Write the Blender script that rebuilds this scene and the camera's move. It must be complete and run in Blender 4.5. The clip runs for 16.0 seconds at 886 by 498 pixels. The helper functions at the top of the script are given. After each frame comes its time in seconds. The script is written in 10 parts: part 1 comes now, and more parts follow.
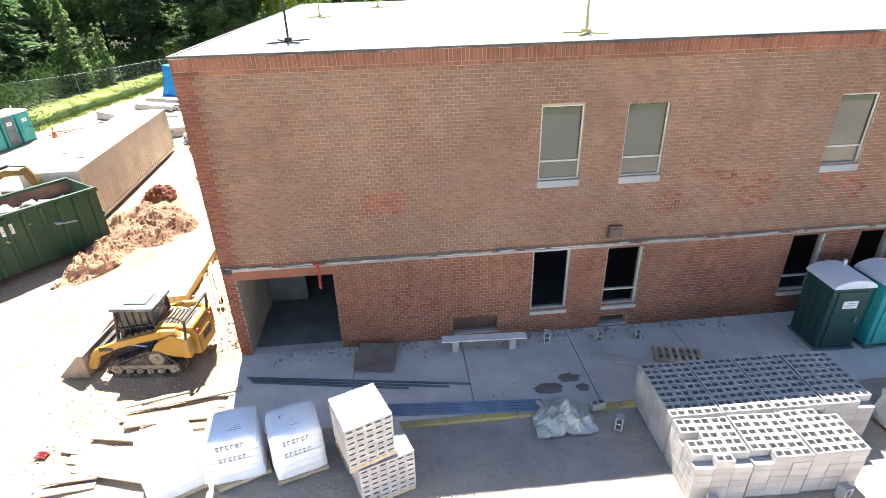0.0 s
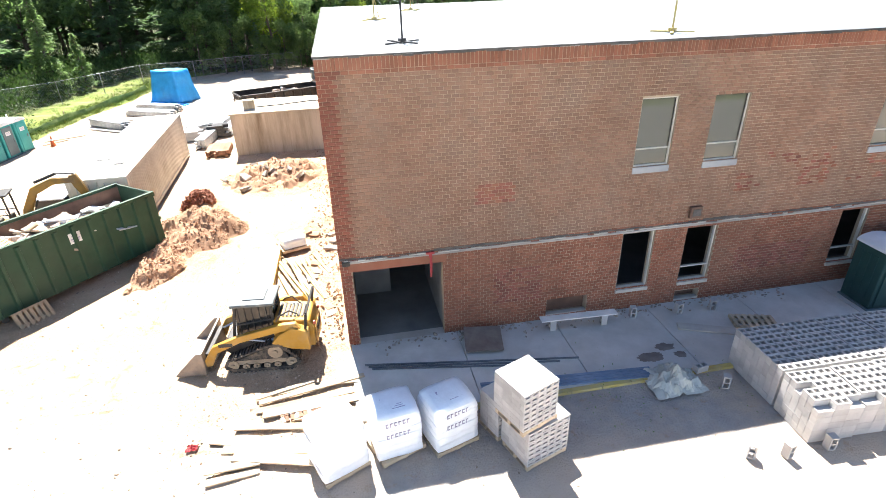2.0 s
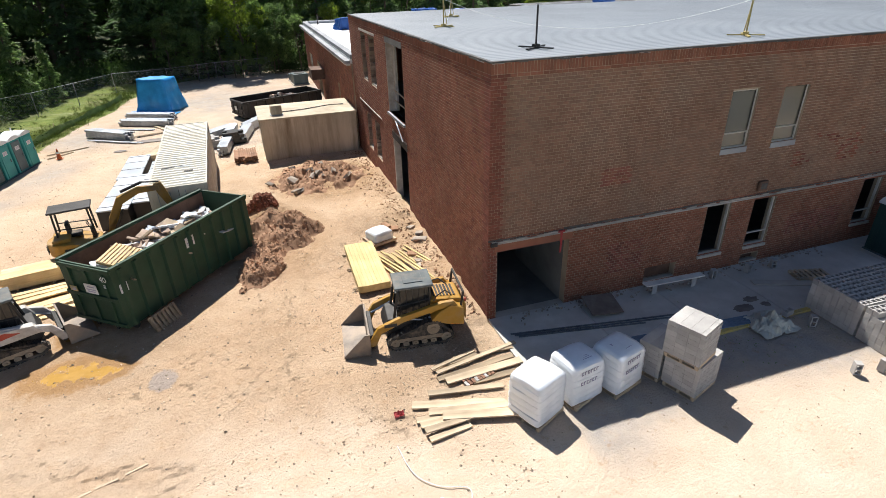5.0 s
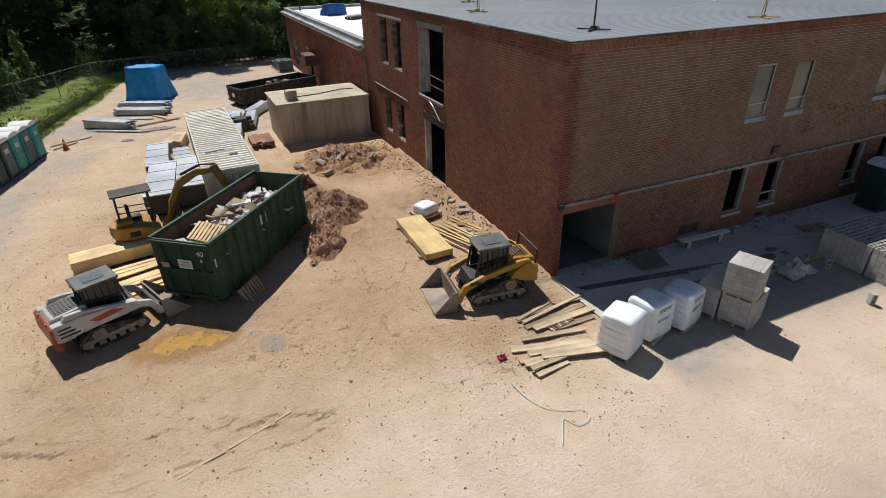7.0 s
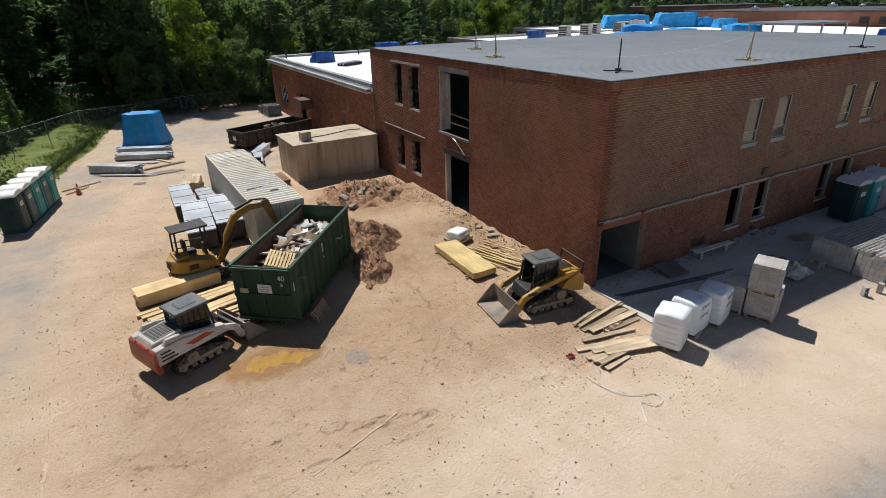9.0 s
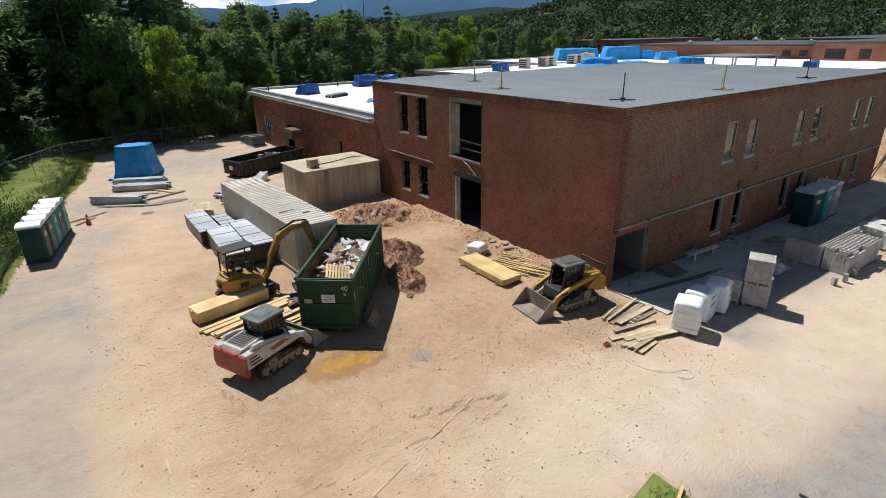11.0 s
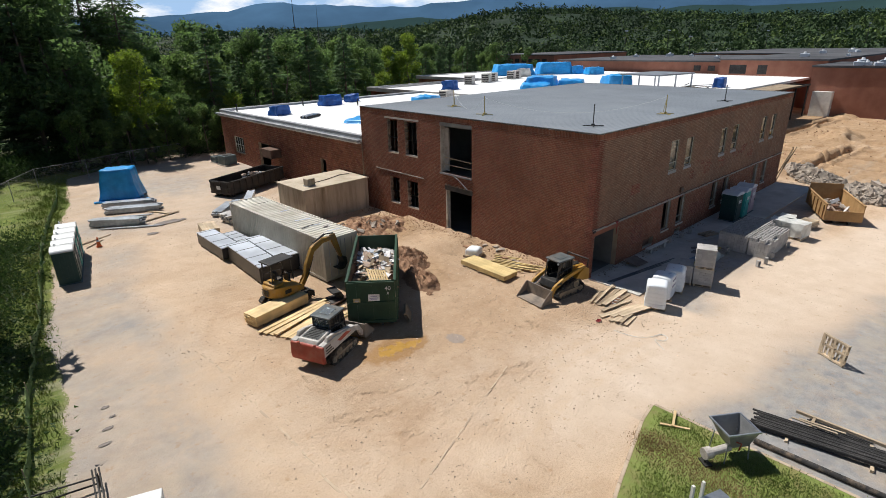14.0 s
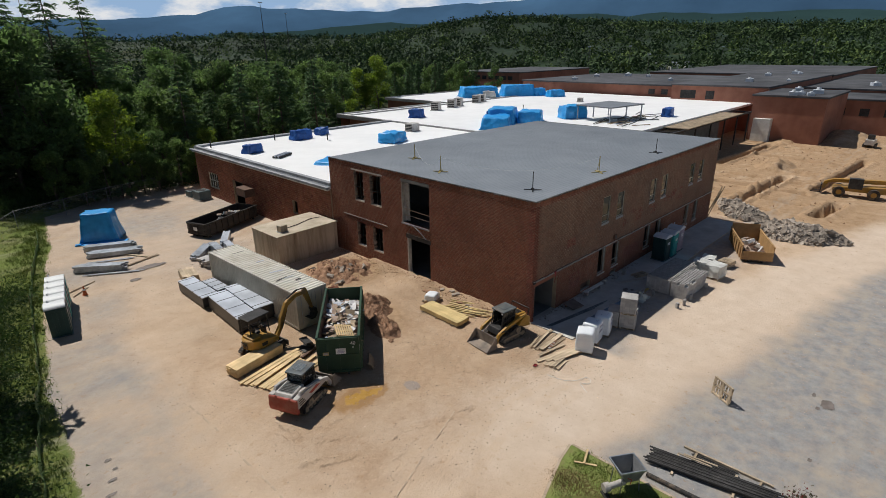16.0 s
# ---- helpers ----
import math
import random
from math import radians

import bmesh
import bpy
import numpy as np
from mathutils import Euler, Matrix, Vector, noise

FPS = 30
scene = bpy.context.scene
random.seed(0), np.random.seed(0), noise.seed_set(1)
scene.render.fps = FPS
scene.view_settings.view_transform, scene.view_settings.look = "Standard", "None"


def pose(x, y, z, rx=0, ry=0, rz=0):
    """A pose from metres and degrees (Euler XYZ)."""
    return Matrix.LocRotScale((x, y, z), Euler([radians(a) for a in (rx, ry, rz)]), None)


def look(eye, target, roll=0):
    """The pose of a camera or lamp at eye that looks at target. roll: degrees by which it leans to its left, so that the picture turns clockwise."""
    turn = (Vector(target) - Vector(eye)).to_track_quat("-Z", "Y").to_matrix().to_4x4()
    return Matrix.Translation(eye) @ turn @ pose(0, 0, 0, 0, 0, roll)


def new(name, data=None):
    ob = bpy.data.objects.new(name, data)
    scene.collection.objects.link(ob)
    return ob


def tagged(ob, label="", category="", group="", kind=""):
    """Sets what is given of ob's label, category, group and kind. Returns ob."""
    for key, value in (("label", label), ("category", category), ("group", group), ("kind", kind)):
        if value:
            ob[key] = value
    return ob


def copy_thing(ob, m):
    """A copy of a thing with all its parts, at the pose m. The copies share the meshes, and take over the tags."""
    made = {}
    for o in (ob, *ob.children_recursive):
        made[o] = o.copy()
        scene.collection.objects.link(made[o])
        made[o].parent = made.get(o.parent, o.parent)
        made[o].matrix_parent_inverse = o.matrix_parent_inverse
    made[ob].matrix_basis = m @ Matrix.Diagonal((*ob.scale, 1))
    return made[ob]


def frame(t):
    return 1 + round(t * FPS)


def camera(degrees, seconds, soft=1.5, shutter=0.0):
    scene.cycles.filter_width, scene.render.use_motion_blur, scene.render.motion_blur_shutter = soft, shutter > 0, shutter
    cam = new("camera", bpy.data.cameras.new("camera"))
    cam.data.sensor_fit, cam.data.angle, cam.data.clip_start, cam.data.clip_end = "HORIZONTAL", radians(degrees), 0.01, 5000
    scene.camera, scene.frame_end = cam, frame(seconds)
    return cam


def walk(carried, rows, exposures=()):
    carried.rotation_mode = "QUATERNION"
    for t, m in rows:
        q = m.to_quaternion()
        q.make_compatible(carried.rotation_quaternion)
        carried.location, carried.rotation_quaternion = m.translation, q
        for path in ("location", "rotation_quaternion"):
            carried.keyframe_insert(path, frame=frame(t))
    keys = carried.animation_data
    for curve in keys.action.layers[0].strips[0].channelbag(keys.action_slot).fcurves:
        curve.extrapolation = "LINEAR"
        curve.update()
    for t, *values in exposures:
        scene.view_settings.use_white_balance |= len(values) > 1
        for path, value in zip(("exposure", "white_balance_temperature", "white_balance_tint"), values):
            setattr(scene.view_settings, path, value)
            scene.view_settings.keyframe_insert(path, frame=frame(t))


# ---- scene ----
cam = camera(79.5, 16.0, soft=0.8)
PATH = [
    (0, (2.002, -0.738, 10.148), (2.154, 1.028, 9.222), -1.6),
    (0.5, (0.837, -0.936, 10.148), (1.031, 0.831, 9.231), -1.5),
    (1, (-0.265, -1.022, 10.202), (-0.032, 0.74, 9.284), -1.5),
    (1.5, (-1.37, -1.107, 10.263), (-1.095, 0.648, 9.342), -1.6),
    (2, (-2.441, -1.152, 10.286), (-2.126, 0.595, 9.364), -1.6),
    (2.5, (-3.531, -1.225, 10.37), (-3.178, 0.515, 9.448), -1.6),
    (3, (-4.702, -1.314, 10.412), (-4.305, 0.418, 9.494), -1.4),
    (3.5, (-5.816, -1.347, 10.507), (-5.379, 0.374, 9.586), -1.5),
    (4, (-6.919, -1.371, 10.618), (-6.445, 0.338, 9.693), -1.6),
    (6.5, (-12.53, -1.732, 10.933), (-11.86, -0.092, 10.005), -1.4),
    (7, (-13.718, -1.775, 10.981), (-13.016, -0.17, 10.016), -1.3),
    (7.5, (-14.828, -1.828, 11.037), (-14.085, -0.229, 10.092), -1.4),
    (8, (-15.982, -1.811, 11.105), (-15.19, -0.216, 10.196), -1.3),
    (8.5, (-17.051, -1.865, 11.191), (-16.216, -0.273, 10.316), -1.4),
    (9, (-18.167, -1.93, 11.229), (-17.284, -0.342, 10.395), -1.3),
    (9.5, (-19.326, -1.955, 11.343), (-18.395, -0.374, 10.545), -1.3),
    (12, (-24.893, -2.164, 11.675), (-23.761, -0.682, 10.951), -1.1),
    (12.5, (-25.968, -2.217, 11.782), (-24.803, -0.759, 11.062), -1.1),
    (13, (-27.037, -2.388, 12.146), (-25.842, -0.955, 11.425), -1.1),
    (13.5, (-28.008, -2.704, 12.576), (-26.783, -1.295, 11.86), -1.0),
    (14, (-28.785, -3.119, 13.258), (-27.53, -1.737, 12.54), -1.1),
    (14.5, (-29.46, -3.644, 14.043), (-28.175, -2.29, 13.326), -1.0),
    (15, (-29.954, -4.186, 14.932), (-28.646, -2.852, 14.217), -0.9),
    (15.5, (-30.164, -4.98, 16.182), (-28.842, -3.658, 15.471), -0.7),
    (16, (-29.94, -5.963, 17.688), (-28.612, -4.645, 16.981), -0.8),
]
EXPOSURES = [(0.0, 2.36), (3.0, 2.26), (4.0, 1.72), (4.6, 1.2), (5.6, 0.12), (6.4, 0.0), (8.0, -0.02), (9.5, 0.04), (12.0, 0.14), (14.0, 0.12), (15.0, 0.05), (16.0, -0.32)]
walk(cam, [(t, look(eye, target, roll)) for t, eye, target, roll in PATH], EXPOSURES)

# ---- daylight ----
SUN_TO = Vector((-0.08, 0.64, 1.0)).normalized()
world = bpy.data.worlds.new("daylight")
scene.world = world
world.use_nodes = True
wn = world.node_tree
sky = wn.nodes.new("ShaderNodeTexSky")
sky.sky_type = "NISHITA"
sky.sun_disc = False
sky.sun_elevation = math.asin(SUN_TO.z)
sky.sun_rotation = math.atan2(SUN_TO.x, SUN_TO.y)
sky.altitude = 400
sky.ozone_density = 2.6
sky.dust_density = 0.3
wn.links.new(sky.outputs[0], wn.nodes["Background"].inputs[0])
wn.nodes["Background"].inputs[1].default_value = 0.054
sun = new("sun", bpy.data.lights.new("sun", "SUN"))
sun.data.energy = 5.0
sun.data.angle = radians(0.55)
sun.data.color = (1.0, 0.965, 0.91)
sun.matrix_world = look(SUN_TO * 60, (0, 0, 0))


# ---- materials ----
def mat(name, a, b, scale=3.0, rough=0.8, metal=0.0, bump=0.25, fine=40.0, big=0.35, spread=0.0, island=False, spec=0.3, coords="Object", stretch=(1, 1, 1), dirt=None, dirt_amount=0.5):
    """Two-scale procedural surface: colours a and b mixed by noise, a slow large-scale change, fine relief, optional dirt and random spread per piece."""
    m = bpy.data.materials.new(name)
    m.use_nodes = True
    nt = m.node_tree
    n, l = nt.nodes, nt.links
    p = n["Principled BSDF"]
    p.inputs["Roughness"].default_value, p.inputs["Metallic"].default_value = rough, metal
    p.inputs["Specular IOR Level"].default_value = spec
    tc = n.new("ShaderNodeTexCoord")
    mp = n.new("ShaderNodeMapping")
    mp.inputs["Scale"].default_value = stretch
    l.new(tc.outputs[coords], mp.inputs[0])
    n1 = n.new("ShaderNodeTexNoise")
    n1.inputs["Scale"].default_value, n1.inputs["Detail"].default_value, n1.inputs["Roughness"].default_value = scale, 6, 0.62
    l.new(mp.outputs[0], n1.inputs[0])
    mix = n.new("ShaderNodeMix")
    mix.data_type = "RGBA"
    mix.inputs[6].default_value, mix.inputs[7].default_value = (*a, 1), (*b, 1)
    rng = n.new("ShaderNodeMapRange")
    rng.inputs[1].default_value, rng.inputs[2].default_value = 0.32, 0.68
    l.new(n1.outputs[0], rng.inputs[0])
    l.new(rng.outputs[0], mix.inputs[0])
    out = mix.outputs[2]
    n2 = n.new("ShaderNodeTexNoise")
    n2.inputs["Scale"].default_value, n2.inputs["Detail"].default_value = scale * 0.17, 3
    l.new(tc.outputs[coords], n2.inputs[0])
    r2 = n.new("ShaderNodeMapRange")
    r2.inputs[1].default_value, r2.inputs[2].default_value = 0.3, 0.7
    r2.inputs[3].default_value, r2.inputs[4].default_value = 1 - big, 1 + big * 0.6
    l.new(n2.outputs[0], r2.inputs[0])
    hsv = n.new("ShaderNodeHueSaturation")
    l.new(out, hsv.inputs["Color"])
    l.new(r2.outputs[0], hsv.inputs["Value"])
    out = hsv.outputs[0]
    if spread:
        if island:
            src = n.new("ShaderNodeNewGeometry").outputs["Random Per Island"]
        else:
            src = n.new("ShaderNodeObjectInfo").outputs["Random"]
        r3 = n.new("ShaderNodeMapRange")
        r3.inputs[3].default_value, r3.inputs[4].default_value = 1 - spread, 1 + spread
        l.new(src, r3.inputs[0])
        h2 = n.new("ShaderNodeHueSaturation")
        l.new(out, h2.inputs["Color"])
        l.new(r3.outputs[0], h2.inputs["Value"])
        out = h2.outputs[0]
    if dirt:
        n4 = n.new("ShaderNodeTexNoise")
        n4.inputs["Scale"].default_value, n4.inputs["Detail"].default_value, n4.inputs["Roughness"].default_value = scale * 0.6, 8, 0.7
        l.new(mp.outputs[0], n4.inputs[0])
        r4 = n.new("ShaderNodeMapRange")
        r4.inputs[1].default_value, r4.inputs[2].default_value, r4.inputs[4].default_value = 0.45, 0.7, dirt_amount
        l.new(n4.outputs[0], r4.inputs[0])
        mx = n.new("ShaderNodeMix")
        mx.data_type = "RGBA"
        l.new(r4.outputs[0], mx.inputs[0])
        l.new(out, mx.inputs[6])
        mx.inputs[7].default_value = (*dirt, 1)
        out = mx.outputs[2]
    l.new(out, p.inputs["Base Color"])
    if bump:
        n3 = n.new("ShaderNodeTexNoise")
        n3.inputs["Scale"].default_value, n3.inputs["Detail"].default_value = fine, 4
        l.new(mp.outputs[0], n3.inputs[0])
        bp = n.new("ShaderNodeBump")
        bp.inputs["Strength"].default_value, bp.inputs["Distance"].default_value = bump, 0.02
        l.new(n3.outputs[0], bp.inputs["Height"])
        l.new(bp.outputs[0], p.inputs["Normal"])
    return m


def leafy(m, share=0.55):
    """Let light through thin leaves."""
    n, l = m.node_tree.nodes, m.node_tree.links
    p, out = n["Principled BSDF"], n["Material Output"]
    tr, mx, hs = n.new("ShaderNodeBsdfTranslucent"), n.new("ShaderNodeMixShader"), n.new("ShaderNodeHueSaturation")
    hs.inputs["Saturation"].default_value, hs.inputs["Value"].default_value = 1.15, 1.5
    l.new(p.inputs["Base Color"].links[0].from_socket, hs.inputs["Color"])
    l.new(hs.outputs[0], tr.inputs[0])
    mx.inputs[0].default_value = share
    l.new(p.outputs[0], mx.inputs[1])
    l.new(tr.outputs[0], mx.inputs[2])
    l.new(mx.outputs[0], out.inputs[0])
    return m


DUST = (0.36, 0.27, 0.19)
BRICK_TAN = mat("brick_tan", (0.203, 0.108, 0.070), (0.262, 0.145, 0.097), 1.2, 0.9, bump=0.3, fine=60, big=0.22, spread=0.16, island=True, dirt=(0.20, 0.15, 0.115), dirt_amount=0.45)
BRICK_RED = mat("brick_red", (0.20, 0.074, 0.044), (0.258, 0.103, 0.062), 1.0, 0.9, bump=0.3, fine=60, big=0.22, spread=0.2, island=True, dirt=(0.25, 0.15, 0.10), dirt_amount=0.3)
BRICK_DARK = mat("brick_dark_red", (0.17, 0.06, 0.045), (0.24, 0.085, 0.06), 1.0, 0.9, bump=0.3, fine=60, big=0.2, spread=0.25, island=True)
BRICK_ONE = mat("brick_red_single", (0.175, 0.056, 0.036), (0.235, 0.08, 0.05), 1.0, 0.9, bump=0.3, fine=60, big=0.22, spread=0.2, dirt=(0.25, 0.15, 0.10), dirt_amount=0.3, coords="Object")
BRICK_ONE_TAN = mat("brick_tan_single", (0.203, 0.108, 0.070), (0.262, 0.145, 0.097), 1.2, 0.9, bump=0.3, fine=60, big=0.22, spread=0.16)
MORTAR = mat("mortar", (0.34, 0.26, 0.185), (0.43, 0.34, 0.245), 2.0, 0.95, bump=0.2, fine=80)
FAR_BRICK = mat("brick_distant", (0.25, 0.105, 0.07), (0.31, 0.14, 0.095), 0.6, 0.9, bump=0.1)
CONCRETE = mat("concrete", (0.40, 0.37, 0.33), (0.52, 0.48, 0.43), 0.9, 0.9, bump=0.2, fine=50, big=0.25, dirt=(0.30, 0.26, 0.21), dirt_amount=0.6)
CONCRETE_APRON = mat("dusty_apron_concrete", (0.47, 0.455, 0.42), (0.60, 0.58, 0.54), 0.9, 0.9, bump=0.2, fine=50, big=0.2, dirt=(0.34, 0.31, 0.27), dirt_amount=0.55)
# Concrete for rooms and recesses, with their shade put into the darker colour.
CONCRETE_SHADED = mat("concrete_interior_shaded", (0.14, 0.137, 0.13), (0.205, 0.20, 0.19), 0.9, 0.9, bump=0.15)
BUNKER = mat("stained_concrete", (0.50, 0.42, 0.31), (0.60, 0.52, 0.40), 1.6, 0.85, bump=0.15, big=0.25, dirt=(0.17, 0.125, 0.07), dirt_amount=0.8, stretch=(1, 1, 0.12))
BLOCK = mat("concrete_block", (0.42, 0.405, 0.39), (0.52, 0.50, 0.48), 2.0, 0.95, bump=0.35, fine=90, spread=0.1)
BLOCK_I = mat("concrete_block_pack", (0.42, 0.405, 0.39), (0.52, 0.50, 0.48), 2.0, 0.95, bump=0.35, fine=90, spread=0.1, island=True)
ROOF_GREY = mat("grey_roof_deck", (0.155, 0.175, 0.195), (0.20, 0.218, 0.238), 0.35, 0.55, metal=0.0, bump=0.08, big=0.2, spec=0.5)
ROOF_WHITE = mat("white_membrane", (0.78, 0.78, 0.77), (0.84, 0.84, 0.83), 0.4, 0.6, bump=0.05, big=0.06)
FLASHING = mat("aluminium_flashing", (0.30, 0.29, 0.28), (0.42, 0.41, 0.40), 1.0, 0.5, metal=0.4, bump=0.05)
DARK_EDGE = mat("tar_edge", (0.05, 0.05, 0.05), (0.12, 0.11, 0.10), 3.0, 0.8)
WHITE_PAINT = mat("white_paint", (0.62, 0.61, 0.57), (0.75, 0.74, 0.70), 2.0, 0.5, bump=0.05, big=0.12, dirt=(0.4, 0.36, 0.3), dirt_amount=0.25)
STEEL_DARK = mat("dark_steel", (0.035, 0.034, 0.034), (0.07, 0.066, 0.062), 3.0, 0.55, metal=0.4, bump=0.1)
BLACK = mat("black_rubber", (0.02, 0.02, 0.02), (0.04, 0.038, 0.036), 5.0, 0.75, bump=0.2, dirt=DUST, dirt_amount=0.5)
FENCE_GREY = mat("weathered_wire", (0.22, 0.23, 0.23), (0.32, 0.33, 0.33), 4.0, 0.6, metal=0.3, bump=0.05)
ROOF_FAR = mat("dark_gravel_roof", (0.045, 0.047, 0.052), (0.085, 0.087, 0.095), 0.25, 0.85, bump=0.1, big=0.4, dirt=(0.19, 0.185, 0.18), dirt_amount=0.35)
# Darker copy of machine yellow: backlit shade in the colour, plus grime.
BOOM_YELLOW_SHADED = mat("backlit_grimy_boom_yellow", (0.26, 0.145, 0.03), (0.36, 0.20, 0.04), 2.0, 0.6, bump=0.08, dirt=(0.14, 0.10, 0.07), dirt_amount=0.8)
TRACK_DUST = mat("dusty_undercarriage", (0.30, 0.235, 0.16), (0.42, 0.33, 0.23), 3.0, 0.85, bump=0.2, dirt=(0.12, 0.10, 0.08), dirt_amount=0.6)
GALV = mat("galvanised_steel", (0.30, 0.33, 0.37), (0.43, 0.46, 0.50), 4.0, 0.42, metal=0.7, bump=0.05)
YELLOW = mat("machine_yellow", (0.38, 0.195, 0.022), (0.46, 0.25, 0.04), 1.5, 0.5, bump=0.05, big=0.2, dirt=(0.33, 0.24, 0.15), dirt_amount=0.75)
CAB_GREY = mat("cab_grey", (0.07, 0.085, 0.09), (0.12, 0.14, 0.145), 2.0, 0.5, bump=0.05, dirt=DUST, dirt_amount=0.4)
MACHINE_WHITE = mat("machine_white", (0.54, 0.51, 0.47), (0.64, 0.61, 0.57), 2.0, 0.45, bump=0.05, dirt=(0.20, 0.15, 0.11), dirt_amount=0.75)
MACHINE_RED = mat("machine_red", (0.36, 0.05, 0.03), (0.45, 0.08, 0.05), 2.0, 0.45, bump=0.05, dirt=DUST, dirt_amount=0.3)
GREEN_PAINT = mat("green_dumpster_paint", (0.018, 0.05, 0.028), (0.03, 0.075, 0.042), 1.2, 0.55, bump=0.1, big=0.3, dirt=(0.05, 0.06, 0.04), dirt_amount=0.5)
BLACK_PAINT = mat("black_dumpster_paint", (0.02, 0.02, 0.021), (0.045, 0.042, 0.04), 1.2, 0.55, bump=0.1, dirt=(0.12, 0.07, 0.04), dirt_amount=0.3)
RUST = mat("rusty_inside", (0.10, 0.06, 0.045), (0.17, 0.10, 0.07), 2.0, 0.8, bump=0.2, big=0.3)
SKIP_YELLOW = mat("worn_yellow_skip", (0.36, 0.21, 0.085), (0.45, 0.28, 0.125), 1.5, 0.7, bump=0.1, dirt=(0.22, 0.12, 0.06), dirt_amount=0.6)
CONTAINER = mat("beige_container_paint", (0.50, 0.475, 0.41), (0.58, 0.55, 0.48), 0.9, 0.6, bump=0.06, big=0.18, dirt=(0.27, 0.22, 0.16), dirt_amount=0.45)
# Roof paint of the container, lighter than its sides.
CONTAINER_TOP = mat("pale_container_roof", (0.66, 0.63, 0.54), (0.73, 0.70, 0.62), 0.9, 0.7, bump=0.06, big=0.15, dirt=(0.42, 0.35, 0.25), dirt_amount=0.5)
TEAL = mat("teal_plastic", (0.03, 0.27, 0.26), (0.05, 0.34, 0.32), 1.5, 0.45, bump=0.03, big=0.15)
DARK_GREEN_PLASTIC = mat("dark_green_plastic", (0.012, 0.045, 0.045), (0.025, 0.065, 0.06), 1.5, 0.45, bump=0.03, big=0.15)
GREY_PLASTIC = mat("slate_plastic", (0.09, 0.13, 0.14), (0.13, 0.17, 0.18), 1.5, 0.5, bump=0.03)
WHITE_PLASTIC = mat("white_plastic", (0.62, 0.64, 0.64), (0.74, 0.75, 0.75), 2.0, 0.45, bump=0.03, big=0.1)
BAG_WHITE = mat("white_shrink_wrap", (0.74, 0.77, 0.80), (0.82, 0.85, 0.88), 3.0, 0.35, bump=0.35, fine=14, big=0.08, spec=0.5)
TARP_BLUE = mat("blue_tarpaulin", (0.015, 0.27, 0.66), (0.03, 0.36, 0.78), 2.5, 0.4, bump=0.5, fine=7, big=0.2, spec=0.5)
TARP_DARK = mat("navy_tarpaulin", (0.012, 0.07, 0.27), (0.02, 0.10, 0.36), 2.5, 0.45, bump=0.4, fine=7)
WOOD_NEW = mat("new_pine", (0.60, 0.43, 0.22), (0.70, 0.53, 0.30), 5.0, 0.75, bump=0.12, fine=60, stretch=(0.12, 1, 1), spread=0.12, island=True)
WOOD_YELLOW = mat("treated_yellow_lumber", (0.46, 0.345, 0.155), (0.57, 0.44, 0.215), 5.0, 0.75, bump=0.12, fine=60, stretch=(0.12, 1, 1), spread=0.12, island=True)
WOOD_OLD = mat("weathered_boards", (0.40, 0.31, 0.21), (0.56, 0.45, 0.32), 5.0, 0.85, bump=0.2, fine=60, stretch=(0.12, 1, 1), spread=0.2)
WOOD_DARK = mat("dark_pallet_wood", (0.20, 0.15, 0.10), (0.32, 0.25, 0.17), 5.0, 0.85, bump=0.2, fine=60, stretch=(0.12, 1, 1), spread=0.2, island=True)
CLAY = mat("red_clay_spoil", (0.26, 0.147, 0.088), (0.38, 0.232, 0.145), 2.5, 0.95, bump=0.8, fine=14, big=0.3)
RUBBLE = mat("broken_masonry", (0.25, 0.21, 0.175), (0.40, 0.345, 0.285), 2.0, 0.95, bump=0.3, spread=0.3, island=True)
RUBBLE_CLAY = mat("clay_clods", (0.25, 0.142, 0.085), (0.37, 0.228, 0.142), 2.0, 0.95, bump=0.4, spread=0.3, island=True)
DEBRIS_WHITE = mat("torn_plasterboard", (0.52, 0.51, 0.50), (0.68, 0.67, 0.66), 3.0, 0.85, bump=0.2, spread=0.25, island=True)
DEBRIS_BROWN = mat("torn_cardboard", (0.30, 0.22, 0.17), (0.42, 0.32, 0.25), 3.0, 0.85, bump=0.2, spread=0.3, island=True)
WRAP_GREY = mat("grey_sheeting", (0.50, 0.54, 0.60), (0.60, 0.64, 0.70), 1.5, 0.35, bump=0.2, fine=10, spec=0.5)
WRAP_BLACK = mat("black_sheeting", (0.018, 0.018, 0.02), (0.035, 0.035, 0.038), 1.5, 0.4, bump=0.3, fine=8, spec=0.5)
YELLOW_LINE = mat("faded_kerb_yellow", (0.50, 0.38, 0.10), (0.42, 0.36, 0.22), 2.5, 0.85, bump=0.2)
ORANGE = mat("cone_orange", (0.50, 0.10, 0.03), (0.58, 0.15, 0.05), 3.0, 0.6)
RED_CLOTH = mat("red_ribbon", (0.26, 0.03, 0.035), (0.34, 0.05, 0.05), 5.0, 0.8)
INK = mat("dark_print", (0.36, 0.34, 0.46), (0.46, 0.44, 0.55), 8.0, 0.7)
SIGN_WHITE = mat("sign_white", (0.68, 0.68, 0.66), (0.76, 0.76, 0.74), 4.0, 0.5, bump=0.0)
SIGN_TAN = mat("sign_tan", (0.45, 0.36, 0.15), (0.52, 0.42, 0.2), 4.0, 0.6, bump=0.0)
LEAF_DARK = leafy(mat("leaf_dark", (0.085, 0.14, 0.052), (0.14, 0.205, 0.08), 0.5, 0.6, bump=0.0, big=0.35, spread=0.3, island=True, spec=0.25))
